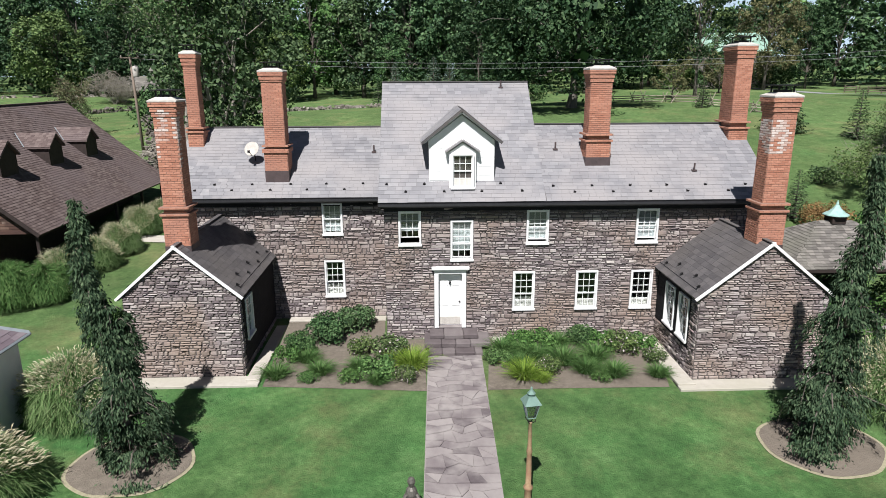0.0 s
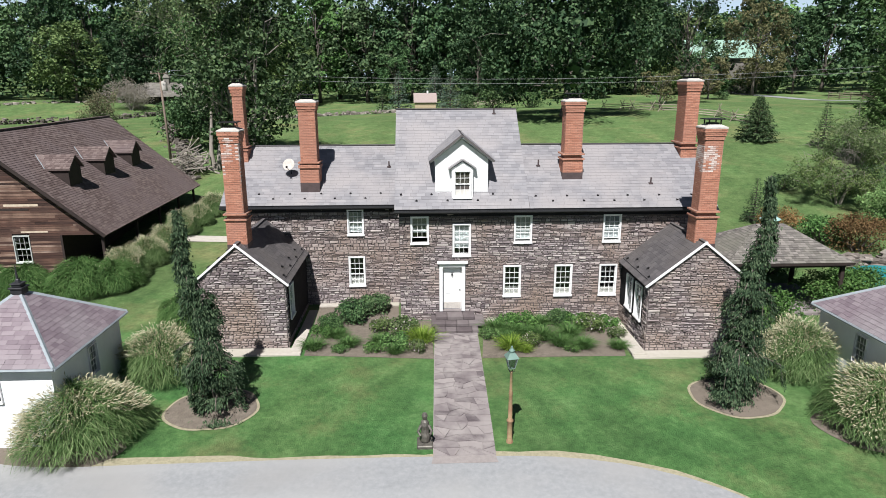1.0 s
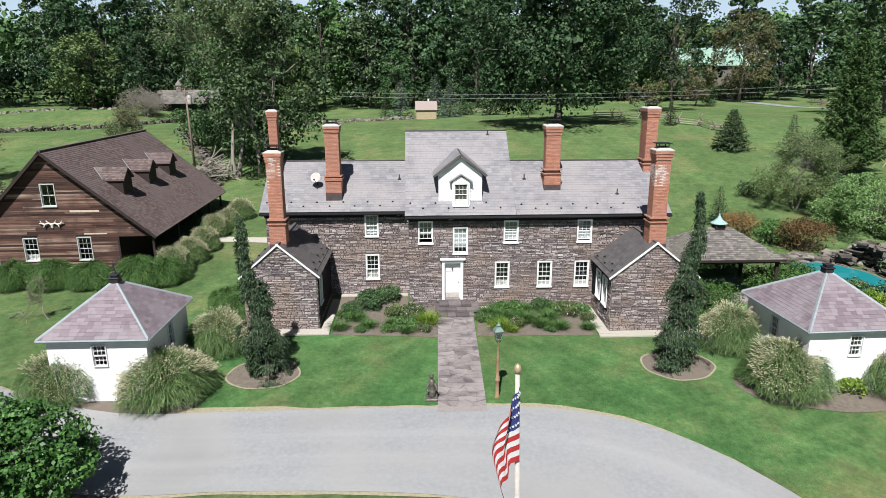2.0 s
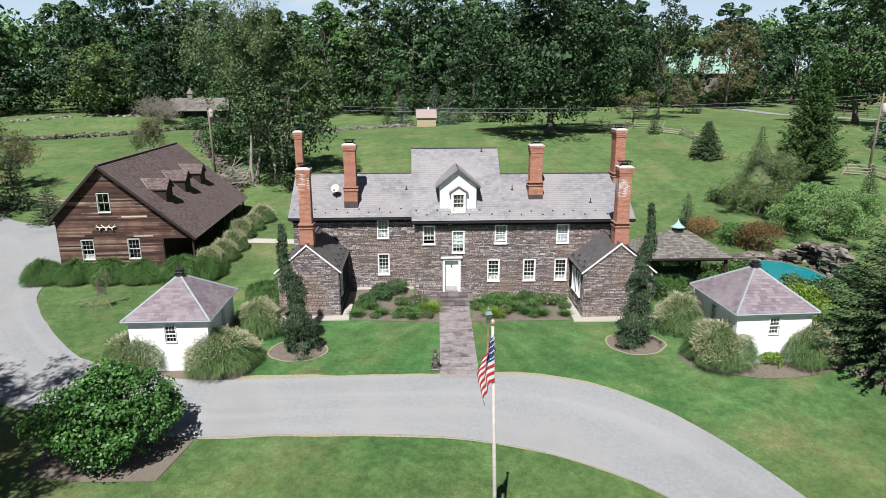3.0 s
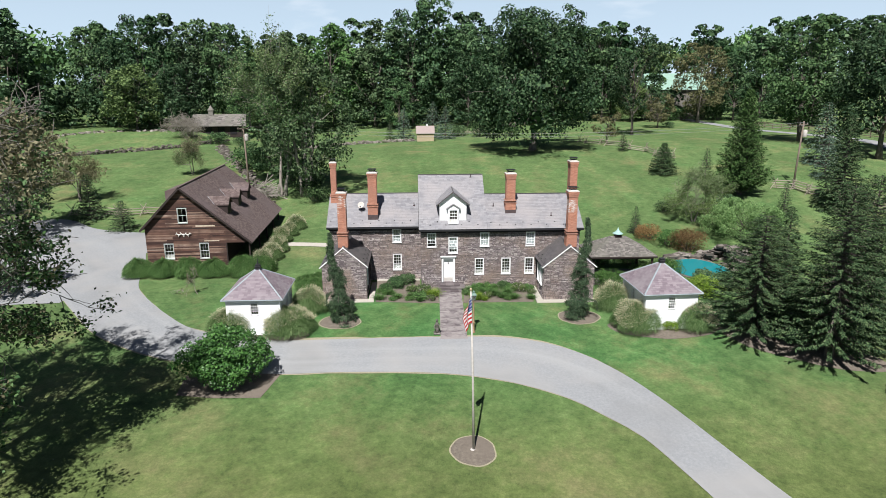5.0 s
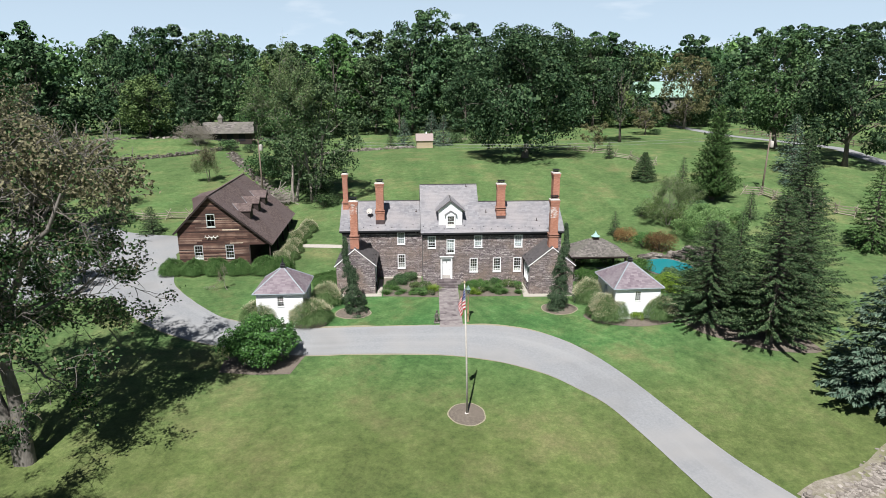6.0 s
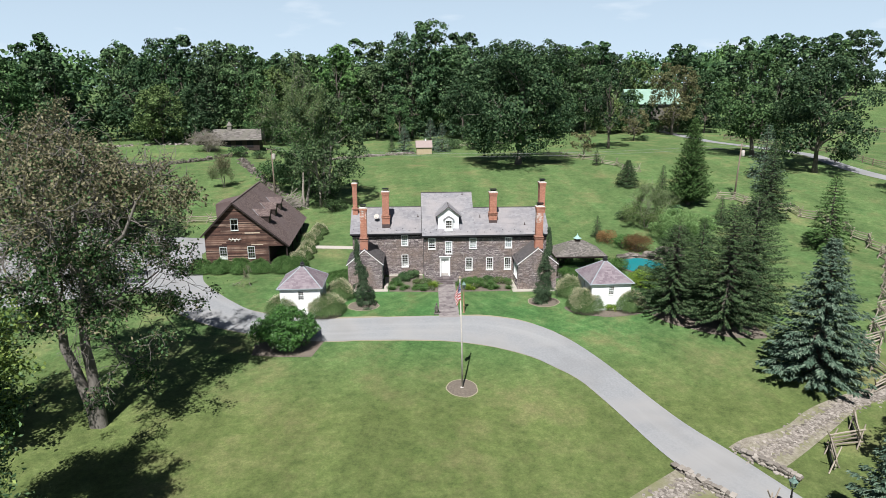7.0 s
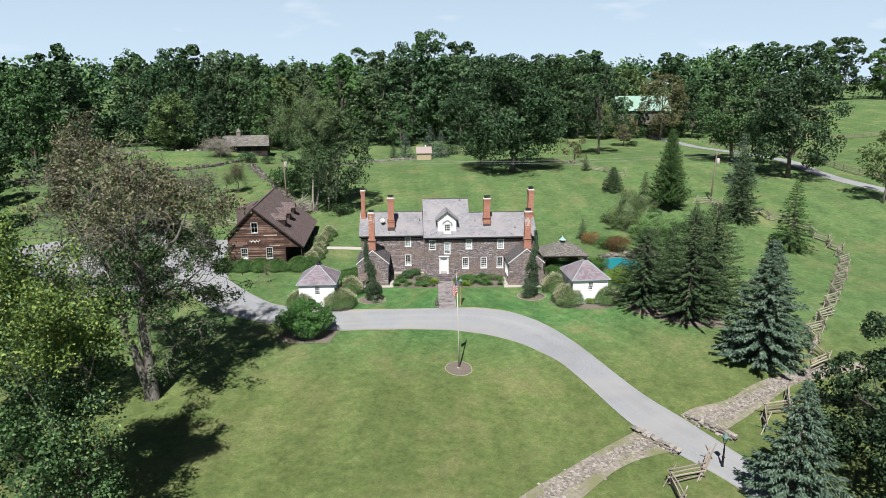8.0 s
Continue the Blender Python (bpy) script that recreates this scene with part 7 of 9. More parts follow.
bed("bed_west", "brown soil bed beside the entrance steps", [(-6.5, 2.1), (-2.6, 2.1), (-2.5, -0.05), (-1.0, -0.1)], [(-6.35, -3.55), (-4, -3.75), (-2, -3.95), (-0.95, -4.05)])
bed("bed_east", "brown soil bed beside the entrance steps", [(1.5, -0.06), (4, -0.06), (7.8, -0.06)], [(1.04, -4.05), (4, -4.05), (7.0, -4.1)])
for i, (x0, x1, y0, y1) in enumerate(((-6.95, -6.5, -3.3, 2.1), (-10.9, -6.5, -3.55, -2.86), (-6.5, -2.55, 1.75, 2.18), (7.25, 7.85, -4.15, -0.2), (7.25, 12.3, -4.4, -3.72), (1.6, 7.2, -0.42, -0.08))):
    structure(f"pavement_{i + 1}", Geo().bevel_box(x0, x1, y0, y1, -0.5, land((x0 + x1) / 2, (y0 + y1) / 2) + 0.07, 0.015), M["concrete"], "pale concrete strip along the house wall", "paving")
for nm, x, y, rx, ry, sd in (("bed_ring_1", -8.9, -7.45, 1.5, 1.35, 3), ("bed_ring_2", 10.05, -7.4, 1.55, 1.35, 4), ("bed_ring_3", 0.12, -23.5, 1.24, 1.24, 5)):
    structure(nm + "_edge", patch_disc(x, y, rx + 0.09, ry + 0.09, 0.018, seed=sd), M["verge"], "dry sandy rim of a round bed", "bed rim")
    structure(nm, patch_disc(x, y, rx, ry, 0.03, seed=sd, crown=0.08), M["soil"], "round bed of bare greyish soil", "planting bed")
structure("bed_shrub", strip([(-18.3, -15.0), (-15.2, -14.6), (-12.0, -14.9)], [(-18.2, -17.3), (-15.6, -17.75), (-12.8, -17.8)], 0.03, 14, 6), M["soil"], "bare brown bed under the round shrub", "planting bed")
structure("bed_grass_1", patch_disc(16.3, -9.5, 4.2, 1.95, 0.024, seed=8, wobble=0.05), M["soil"], "mulched bed round the white shed", "planting bed")
structure("bed_grass_2", patch_disc(-15.4, -9.6, 4.2, 1.5, 0.024, seed=9, wobble=0.05), M["soil"], "mulched bed round the white shed", "planting bed")
structure("bed_spruce", patch_disc(25.0, -12.6, 5.6, 2.6, 0.024, seed=10, turn=-0.55, wobble=0.06), M["soil"], "needle-strewn bed beneath the spruces", "planting bed")
part("path_apron", strip([(-1.14, -10.4), (-1.15, -10.6), (-1.19, -10.8)], [(0.85, -10.4), (0.86, -10.6), (0.91, -10.8)], 0.046, 8, 6), M["path_joint"], path, "worn grey mortar at the end of the path")
structure("pavement_walk", strip([(-17.5, 14.4), (-14, 14.0), (-10.9, 13.6)], [(-17.5, 13.2), (-14, 12.8), (-10.9, 12.4)], 0.035, 10, 2), M["concrete"], "pale flat walk between barn and house", "walk")

# low plants in the two beds: x, y, kind, size
iris = grass_clump("daylily", "arching green daylily clump in the soil bed", 0.62, 0.62, 201, 0, 340, "grass_green", 0.034, "bed plants", "perennial")
lime = grass_clump("golden_grass", "yellow-green arching grass clump beside the path", 0.85, 0.85, 202, 0, 420, "lime_leaf", 0.032, "bed plants", "perennial")
hyd = bush("bed_shrub_plant", "leafy mid-green shrub against the stone wall", 1.25, 1.1, 203, "wood_leaf", 3000, 0.13)
grey = bush("bed_perennial", "low grey-green perennial mound", 0.75, 0.75, 204, "olive_leaf", 1300, 0.09, flower="flower", category="perennial")
sed = bush("bed_perennial", "low fresh green perennial mound", 0.7, 0.8, 205, "bright_leaf", 1300, 0.11, category="perennial")
put(iris, -6.05, -2.9, 0, 0.95)
put(lime, -1.45, -2.3, 0, 1.0)
put(hyd, -4.75, 0.1, 0, 0.85)
put(grey, -2.3, -1.6, 0, 1.15)
put(sed, -2.6, -2.9, 0, 0.95)
for o, x, y, s in ((hyd, -3.7, 1.0, 0.8), (hyd, -5.6, -0.9, 0.6), (grey, -3.2, -1.2, 0.9), (iris, -5.2, -1.7, 0.9), (sed, -4.9, -3.2, 0.5), (iris, -4.6, -2.7, 0.9), (iris, -3.3, -2.4, 0.85), (sed, -5.9, -1.6, 0.75), (sed, -3.5, -3.2, 0.6), (grey, -1.7, -3.3, 0.7), (iris, -2.6, -3.4, 0.8),
                   (lime, 2.35, -3.2, 0.85), (iris, 1.9, -1.3, 1.1), (iris, 2.6, -1.7, 1.0), (sed, 1.6, -2.1, 0.7), (iris, 3.9, -2.2, 1.2), (iris, 4.5, -2.9, 1.0), (iris, 5.1, -2.0, 1.1), (iris, 5.4, -3.2, 1.0), (hyd, 4.9, -0.7, 0.6), (iris, 4.0, -0.8, 1.0), (sed, 5.6, -1.0, 0.9), (lime, 2.9, -3.5, 0.5), (sed, 4.9, -3.5, 0.5), (iris, 3.0, -1.9, 1.0), (sed, 2.5, -0.7, 0.8), (grey, 7.2, -2.3, 0.7), (grey, 6.1, -1.5, 1.1),
                   (sed, 3.2, -1.0, 1.0), (sed, 7.0, -1.2, 0.8), (grey, 3.3, -2.9, 0.8), (iris, 6.9, -3.3, 0.8), (iris, 2.3, -2.4, 0.9)):
    again(o, x, y, R.uniform(0, 360), s)

# tall grasses round sheds and barn
tall = grass_clump("tall_grass", "big mound of tall grass with cream plumes", 2.0, 1.55, 211, 0.55, 5200, "grass_blade", 0.021, "tall grass mounds", round_top=True)
tall2 = grass_clump("tall_grass", "mound of tall green grass with tan plumes", 1.95, 1.7, 212, 0.5, 5200, "grass_blade", 0.021, "tall grass mounds", round_top=True)
green_g = grass_clump("green_grass", "soft mound of fine green grass", 1.4, 1.35, 213, 0.01, 5200, "grass_green", 0.024, "tall grass mounds", round_top=True)
put(tall2, -12.6, -9.15, 0, 1.18, tall=1.0)
put(tall, 13.9, -9.5, 0, 1.28, tall=1.02)
put(green_g, -29.2, 4.4, 0, 1.15)
for o, x, y, s in ((tall2, -17.0, -9.1, 0.98), (tall, -11.5, -5.1, 0.95), (tall, 18.4, -9.8, 1.0), (tall, 13.2, -5.7, 1.02),
                   (green_g, -26.8, 4.4, 1.12), (green_g, -24.5, 4.4, 1.15), (green_g, -22.1, 4.3, 1.08), (green_g, -19.2, 4.3, 1.28), (green_g, -17.9, 4.9, 1.1), (tall, -17.9, 6.5, 0.84), (tall, -17.7, 8.9, 0.80), (tall, -17.5, 11.4, 0.78), (tall, -17.7, 14.8, 0.78), (tall, -17.3, 17.0, 0.7), (tall, -17.0, 19.4, 0.78), (green_g, -11.6, -1.2, 0.95), (green_g, -12.6, 0.2, 0.9), (green_g, -11.5, 0.9, 0.85)):
    again(o, x, y, R.uniform(0, 360), s)
put(bush("variegated_clump", "yellow-variegated leafy clump before the white shed", 0.85, 0.75, 227, "lime_leaf", 900, 0.12, 14, "perennial", stems=False), 16.4, -10.1)
put(broadleaf("round_shrub", "large glossy bright green round shrub by the drive", 3.5, 5.9, 0.45, 220, "gloss_leaf", 44, 10, 46, 0.155, 0.09, trunks=3, low=0.55, category="shrub", fine=0.55, inside=5), -15.5, -15.6)
put(bush("red_maple_shrub", "low maroon-leaved mound by the pool rocks", 2.7, 2.1, 221, "red_leaf", 5200, 0.14, 26), 26.0, 9.6)
put(bush("orange_shrub", "rust-orange shrub in the pool garden", 1.8, 1.8, 222, "rust_leaf", 2800, 0.13, 18), 23.2, 13.4)
put(bush("variegated_shrub", "yellow-green shrub beside the white shed", 2.2, 1.7, 223, "lime_leaf", 3200, 0.14, 22), 21.8, -3.8)
put(bush("pool_shrub", "fresh green shrub in the pool garden", 2.0, 2.0, 224, "bright_leaf", 2200, 0.16, 18), 24.6, 11.2)
hd = put(bush("clipped_hedge", "dense clipped green hedge by the pavilion", 2.0, 2.1, 225, "hedge_leaf", 4200, 0.135, 30), 18.7, 0.7)
again(hd, 20.7, 1.9, 60, 0.95)
# copies behind the pavilion are added to stand for the dark under its roof
again(hd, 18.3, 5.9, 110, 0.95)
again(hd, 15.4, 5.8, 20, 0.95)
again(hd, 12.6, 5.4, 260, 0.95)
again(hd, 14.4, -1.0, 150, 0.9)
again(hd, 14.2, -3.4, 200, 0.6)
wb = put(bush("dark_shrub", "shaggy dark green shrub", 1.8, 1.7, 226, "wood_leaf", 1500, 0.19, 18), 60.5, 103)
again(wb, 12.4, 96, 60, 2.2)
again(wb, 19.0, 93, 90, 1.9)
again(wb, 7.5, 99, 20, 1.7)
put(airy_tree("dead_brush_tree", "low spreading dead tree, a tangle of grey twigs, below the lodge", 5.6, 10.5, 131, "dry_leaf", 0.12, 4, 0.12, 1, 0.5, "bark_pale", 5, spread=1.6, rise=0.0, scatter=0.02, rmin=0.02), -55.0, 95.0)
put(broadleaf("understory_tree", "bushy green understory tree behind the barn", 8.0, 9.5, 0.3, 132, "wood_leaf", 20, 9, 40, 0.30, 0.14, low=1.0, gap=0.1, fine=0.6), -25.5, 46.5)
again(wb, -21.0, 41.0, 20, 2.0)
again(wb, -30.5, 52.0, 70, 2.2)
again(wb, -18.0, 34.0, 140, 1.5)
again(wb, -16.4, 31.2, 80, 1.3)
again(wb, 36.5, 23.5, 30, 0.9)
again(wb, 28.0, 22.0, 30, 0.8)
for x, y, s in ((63, 127, 2.6), (68, 126, 2.9), (73, 125.5, 2.4), (79, 126, 3.0), (84, 127, 2.6), (22.6, -1.6, 0.8), (25.0, -1.4, 0.9), (23.6, 0.4, 0.7), (28.6, 1.0, 0.9), (29.2, 4.2, 0.8), (-47, 92, 1.7), (-41, 90, 1.3)):
    again(wb, x, y, x * 37 % 360, s)
again(wb, -36, -8, 30, 1.3)
again(wb, -40, -12, 130, 1.6)


# ---- white sheds ----
def shed(name, x0, x1, y0, y1, ze, zr, turn, seed, label, side):
    cx, cy = (x0 + x1) / 2, (y0 + y1) / 2
    zg = land(cx, y0)
    sh = base(name, cx, cy, zg, turn, label, "shed", "pair of white sheds")
    hx, hy = (x1 - x0) / 2, (y1 - y0) / 2
    wx, wy = hx - 0.24, hy - 0.24
    e, r = ze - zg, zr - zg
    fo = [(wx - 0.29 + (0.08 if side > 0 else 0.0), wx + 0.31 + (0.08 if side > 0 else 0.0), e - 1.28, e - 0.32)]
    sw = [(wy - 0.35, wy + 0.25, e - 1.45, e - 0.35)]
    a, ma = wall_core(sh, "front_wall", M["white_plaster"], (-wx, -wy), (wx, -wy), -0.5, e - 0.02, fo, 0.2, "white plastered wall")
    if side > 0:
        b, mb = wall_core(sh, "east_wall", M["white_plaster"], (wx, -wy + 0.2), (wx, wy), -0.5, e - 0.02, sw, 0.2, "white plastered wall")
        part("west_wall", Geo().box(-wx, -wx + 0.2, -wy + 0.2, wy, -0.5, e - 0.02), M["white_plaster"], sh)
    else:
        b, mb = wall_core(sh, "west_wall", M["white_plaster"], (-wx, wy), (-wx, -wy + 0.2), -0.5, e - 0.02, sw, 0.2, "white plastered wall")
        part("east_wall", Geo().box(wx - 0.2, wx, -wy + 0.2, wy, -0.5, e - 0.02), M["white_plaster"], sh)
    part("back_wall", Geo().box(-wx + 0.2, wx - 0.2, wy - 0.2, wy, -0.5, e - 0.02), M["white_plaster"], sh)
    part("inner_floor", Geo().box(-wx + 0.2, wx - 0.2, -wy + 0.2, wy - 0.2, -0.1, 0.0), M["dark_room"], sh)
    part("cornice", Geo().box(-wx - 0.05, wx + 0.05, -wy - 0.05, -wy + 0.0, e - 0.16, e - 0.03).box(-wx - 0.05, -wx, -wy, wy, e - 0.16, e - 0.03).box(wx, wx + 0.05, -wy, wy, e - 0.16, e - 0.03), M["white"], sh)
    window(sh, ma @ pose((fo[0][0] + fo[0][1]) / 2, 0, fo[0][2]), 0.6, 0.96, 3, (2, 2), casing=0.035, sill=False, label="small black-paned sash window")
    window(sh, mb @ pose((sw[0][0] + sw[0][1]) / 2, 0, sw[0][2]), 0.6, 1.1, 3, (2, 2), casing=0.035, sill=False, label="small black-paned sash window")
    P = {"f": [(-hx, -hy, e), (hx, -hy, e)], "e": [(hx, -hy, e), (hx, hy, e)], "b": [(hx, hy, e), (-hx, hy, e)], "w": [(-hx, hy, e), (-hx, -hy, e)]}
    ap = Vector((0, 0, r))
    for k, nm in (("f", "front_slope"), ("e", "east_slope"), ("b", "back_slope"), ("w", "west_slope")):
        A, B = Vector(P[k][0]), Vector(P[k][1])
        g = Geo().add([A, B, ap, A - Vector((0, 0, 0.09)), B - Vector((0, 0, 0.09)), ap - Vector((0, 0, 0.09))], [(0, 1, 2), (5, 4, 3), (0, 3, 4, 1)])
        sl = part(nm, g, M["slate_purple"], sh)
        mid = (A + B) / 2
        v = ap - mid
        L = v.length
        W = (B - A).length
        n = 17
        if k != "b":
            slates(sl, M["slate_purple"], A, B - A, v, n, L / n * 0.985, lambda q: W / 2 * q / L, lambda q: W - W / 2 * q / L, seed + ord(k), 0.22, 0.44, near=(lambda s, q: True) if k == "f" else None, name="slate", label="mottled purple slates", thick=0.012)
        d = (ap - A)
        side_v = d.cross(Vector((0, 0, 1))).normalized() * 0.075
        up = Vector((0, 0, 0.055))
        q = [A - side_v, A + side_v, ap + side_v, ap - side_v]
        part("hip_strip", Geo().add([p - Vector((0, 0, 0.03)) for p in q] + [A + up, ap + up], [(0, 1, 4), (1, 2, 5, 4), (2, 3, 5), (3, 0, 4, 5), (3, 2, 1, 0)]), M["ridge_metal"], sh, "grey metal hip strip")
        part("eave_trim", Geo().tube([A - Vector((0, 0, 0.05)), B - Vector((0, 0, 0.05))], 0.055, 6), M["ridge_metal"], sh)
    fin = new("finial")
    fin.parent, fin.matrix_basis = sh, pose(0, 0, r - 0.12) @ Matrix.Scale(0.8, 4)
    g = Geo().bevel_box(-0.24, 0.24, -0.24, 0.24, 0, 0.26, 0.02).bevel_box(-0.29, 0.29, -0.29, 0.29, 0.26, 0.32, 0.015).bevel_box(-0.19, 0.19, -0.19, 0.19, 0.32, 0.44, 0.02).bevel_box(-0.23, 0.23, -0.23, 0.23, 0.44, 0.49, 0.012)
    part("finial_base", g, M["gutter"], fin)
    if side > 0:
        part("spike", Geo().lathe([(0.12, 0.49), (0.09, 0.62), (0.05, 0.66), (0.045, 0.85), (0.012, 1.25), (0.0, 1.28)], 8), M["gutter"], fin)
    tagged(fin, "dark stepped finial with a spike" if side > 0 else "dark stepped finial")
    return sh


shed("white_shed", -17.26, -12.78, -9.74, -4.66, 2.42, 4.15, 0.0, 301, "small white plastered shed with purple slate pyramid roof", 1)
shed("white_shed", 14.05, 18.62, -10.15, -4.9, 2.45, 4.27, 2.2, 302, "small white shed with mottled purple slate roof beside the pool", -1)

# ---- the barn ----
BT = 1.8
barn = base("wooden_barn", -25.53, 6.7, 0, BT, "weathered brown board barn with long shingled roof", "barn")
zg = land(-25, 9)
xl, xp, xr, D = -4.12, 0.0, 6.58, 17.4
zl, zp, zr_ = 4.03, 8.25, 2.66
wl, wr = -3.72, 4.0
BY = 0.42
def roof_z(x):
    return zp + (zl - zp) * (x / xl) if x < 0 else zp + (zr_ - zp) * (x / xr)
poly = [(wl, zg - 0.6), (wr, zg - 0.6), (wr, roof_z(wr) - 0.12), (xp, zp - 0.14), (wl, roof_z(wl) - 0.12)]
bw = [(-27.59 + 25.53, -26.66 + 25.53, 1.06, 2.61), (-24.19 + 25.53, -23.28 + 25.53, 1.07, 2.63), (-26.0 + 25.53, -25.08 + 25.53, 4.68, 6.15)]
gw = new("gable_wall")
gw.parent = barn
zb = zg - 0.5
rb = random.Random(41)
row = 0
while zb < zp - 0.2:
    h = rb.choice([0.10, 0.12, 0.13, 0.16])
    zt = min(zb + h, zp - 0.15)
    zm = (zb + zt) / 2
    a0 = max(wl, (zm - zp + 0.14) / (zl - zp) * xl) if zm > roof_z(wl) - 0.12 else wl
    a1 = (zm - zp + 0.14) / (zr_ - zp) * xr if zm > 2.74 else wr
    spans = [(a0, a1)]
    for o in bw:
        if o[2] < zt and o[3] > zb:
            spans = [(p, q) for s, e in spans for p, q in ((s, min(e, o[0])), (max(s, o[1]), e)) if q - p > 0.02]
    for s, e in spans:
        x = s
        while x < e - 0.01:
            w = rb.uniform(1.6, 4.2)
            if e - x - w < 0.5:
                w = e - x
            part("board", Geo().box(x + 0.003, x + w - 0.003, BY - 0.025 - rb.uniform(0, 0.014), BY + 0.02, zb + 0.009, zt - 0.005), M["ash_board"], gw)
            x += w
    zb = zt
    row += 1
xs = sorted({wl, wr, 0.0, *[v for o in bw for v in o[:2]]})
for i in range(len(xs) - 1):
    a, b = xs[i], xs[i + 1]
    holes = sorted([(o[2], o[3]) for o in bw if o[0] < (a + b) / 2 < o[1]])
    z = zg - 0.6
    for c, d in holes:
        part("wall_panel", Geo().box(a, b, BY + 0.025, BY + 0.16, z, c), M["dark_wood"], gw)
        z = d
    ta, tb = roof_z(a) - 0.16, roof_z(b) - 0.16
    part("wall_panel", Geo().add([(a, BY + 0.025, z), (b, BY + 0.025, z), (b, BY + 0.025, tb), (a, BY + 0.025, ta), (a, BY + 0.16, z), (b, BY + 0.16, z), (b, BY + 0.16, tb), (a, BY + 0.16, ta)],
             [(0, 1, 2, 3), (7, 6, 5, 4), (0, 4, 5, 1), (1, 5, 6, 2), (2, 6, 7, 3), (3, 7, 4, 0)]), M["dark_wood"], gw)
xe = xr * (zp - 0.16 - 2.72) / (zp - zr_)
tw = roof_z(wr) - 0.16
part("wall_panel", Geo().add([(wr, BY + 0.025, 2.72), (xe, BY + 0.025, 2.72), (wr, BY + 0.025, tw), (wr, BY + 0.16, 2.72), (xe, BY + 0.16, 2.72), (wr, BY + 0.16, tw)], [(0, 1, 2), (5, 4, 3), (0, 3, 4, 1), (1, 4, 5, 2), (2, 5, 3, 0)]), M["dark_wood"], gw)
part("lintel_board", Geo().box(wr - 0.1, xe - 0.05, BY - 0.05, BY + 0.02, 2.62, 2.76), M["ash_board"], gw)
part("corner_board", Geo().box(wr - 0.1, wr + 0.02, BY - 0.05, BY + 0.02, zg - 0.6, 2.615), M["dark_wood"], gw)
for x0, x1, z0, z1, mt in ((1.16, 3.0, 4.28, 4.41, "pale_board"), (1.85, 3.3, 2.79, 2.87, "pale_board"), (0.95, 2.45, 4.06, 4.15, "dark_wood"), (2.45, 3.4, 3.42, 3.5, "ash_board")):
    part("replaced_board", Geo().box(x0, x1, BY - 0.05, BY - 0.02, z0, z1), M[mt], gw, "pale fresh replacement board" if mt == "pale_board" else "")
for o in bw:
    window(barn, pose((o[0] + o[1]) / 2, BY - 0.02, o[2]), o[1] - o[0], o[3] - o[2], 2 if o[2] > 4 else 3, (1, 1) if o[2] > 4 else (2, 2), curtain=0.25 if o[0] < -1 and o[2] < 3 else 0, casing=0.055, paint="barn_paint", label="weathered grey-green sash window")
part("west_wall", Geo().box(wl, wl + 0.16, BY + 0.16, D - 0.4, zg - 0.6, roof_z(wl) - 0.1), M["ash_board"], barn)
# east wall in a much darker wood colour than the west wall
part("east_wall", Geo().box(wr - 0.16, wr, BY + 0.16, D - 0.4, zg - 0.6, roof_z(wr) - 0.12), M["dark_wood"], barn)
part("back_wall", Geo().add([(p[0], D - 0.4, p[1]) for p in poly] + [(p[0], D - 0.56, p[1]) for p in poly], [(4, 3, 2, 1, 0), (5, 6, 7, 8, 9)] + [(i, (i + 1) % 5, 5 + (i + 1) % 5, 5 + i) for i in range(5)]), M["dark_wood"], barn)
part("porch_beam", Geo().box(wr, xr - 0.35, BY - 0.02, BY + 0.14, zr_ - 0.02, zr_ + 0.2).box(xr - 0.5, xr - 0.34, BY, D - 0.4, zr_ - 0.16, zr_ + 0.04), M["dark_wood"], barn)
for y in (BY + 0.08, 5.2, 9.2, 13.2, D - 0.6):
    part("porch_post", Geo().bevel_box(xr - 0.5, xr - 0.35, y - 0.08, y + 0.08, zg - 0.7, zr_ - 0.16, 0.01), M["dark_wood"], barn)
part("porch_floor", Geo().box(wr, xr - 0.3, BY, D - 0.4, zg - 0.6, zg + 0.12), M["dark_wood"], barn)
part("inner_floor", Geo().box(wl + 0.2, wr - 0.2, BY + 0.3, D - 0.6, zg, zg + 0.1), M["dark_room"], barn)
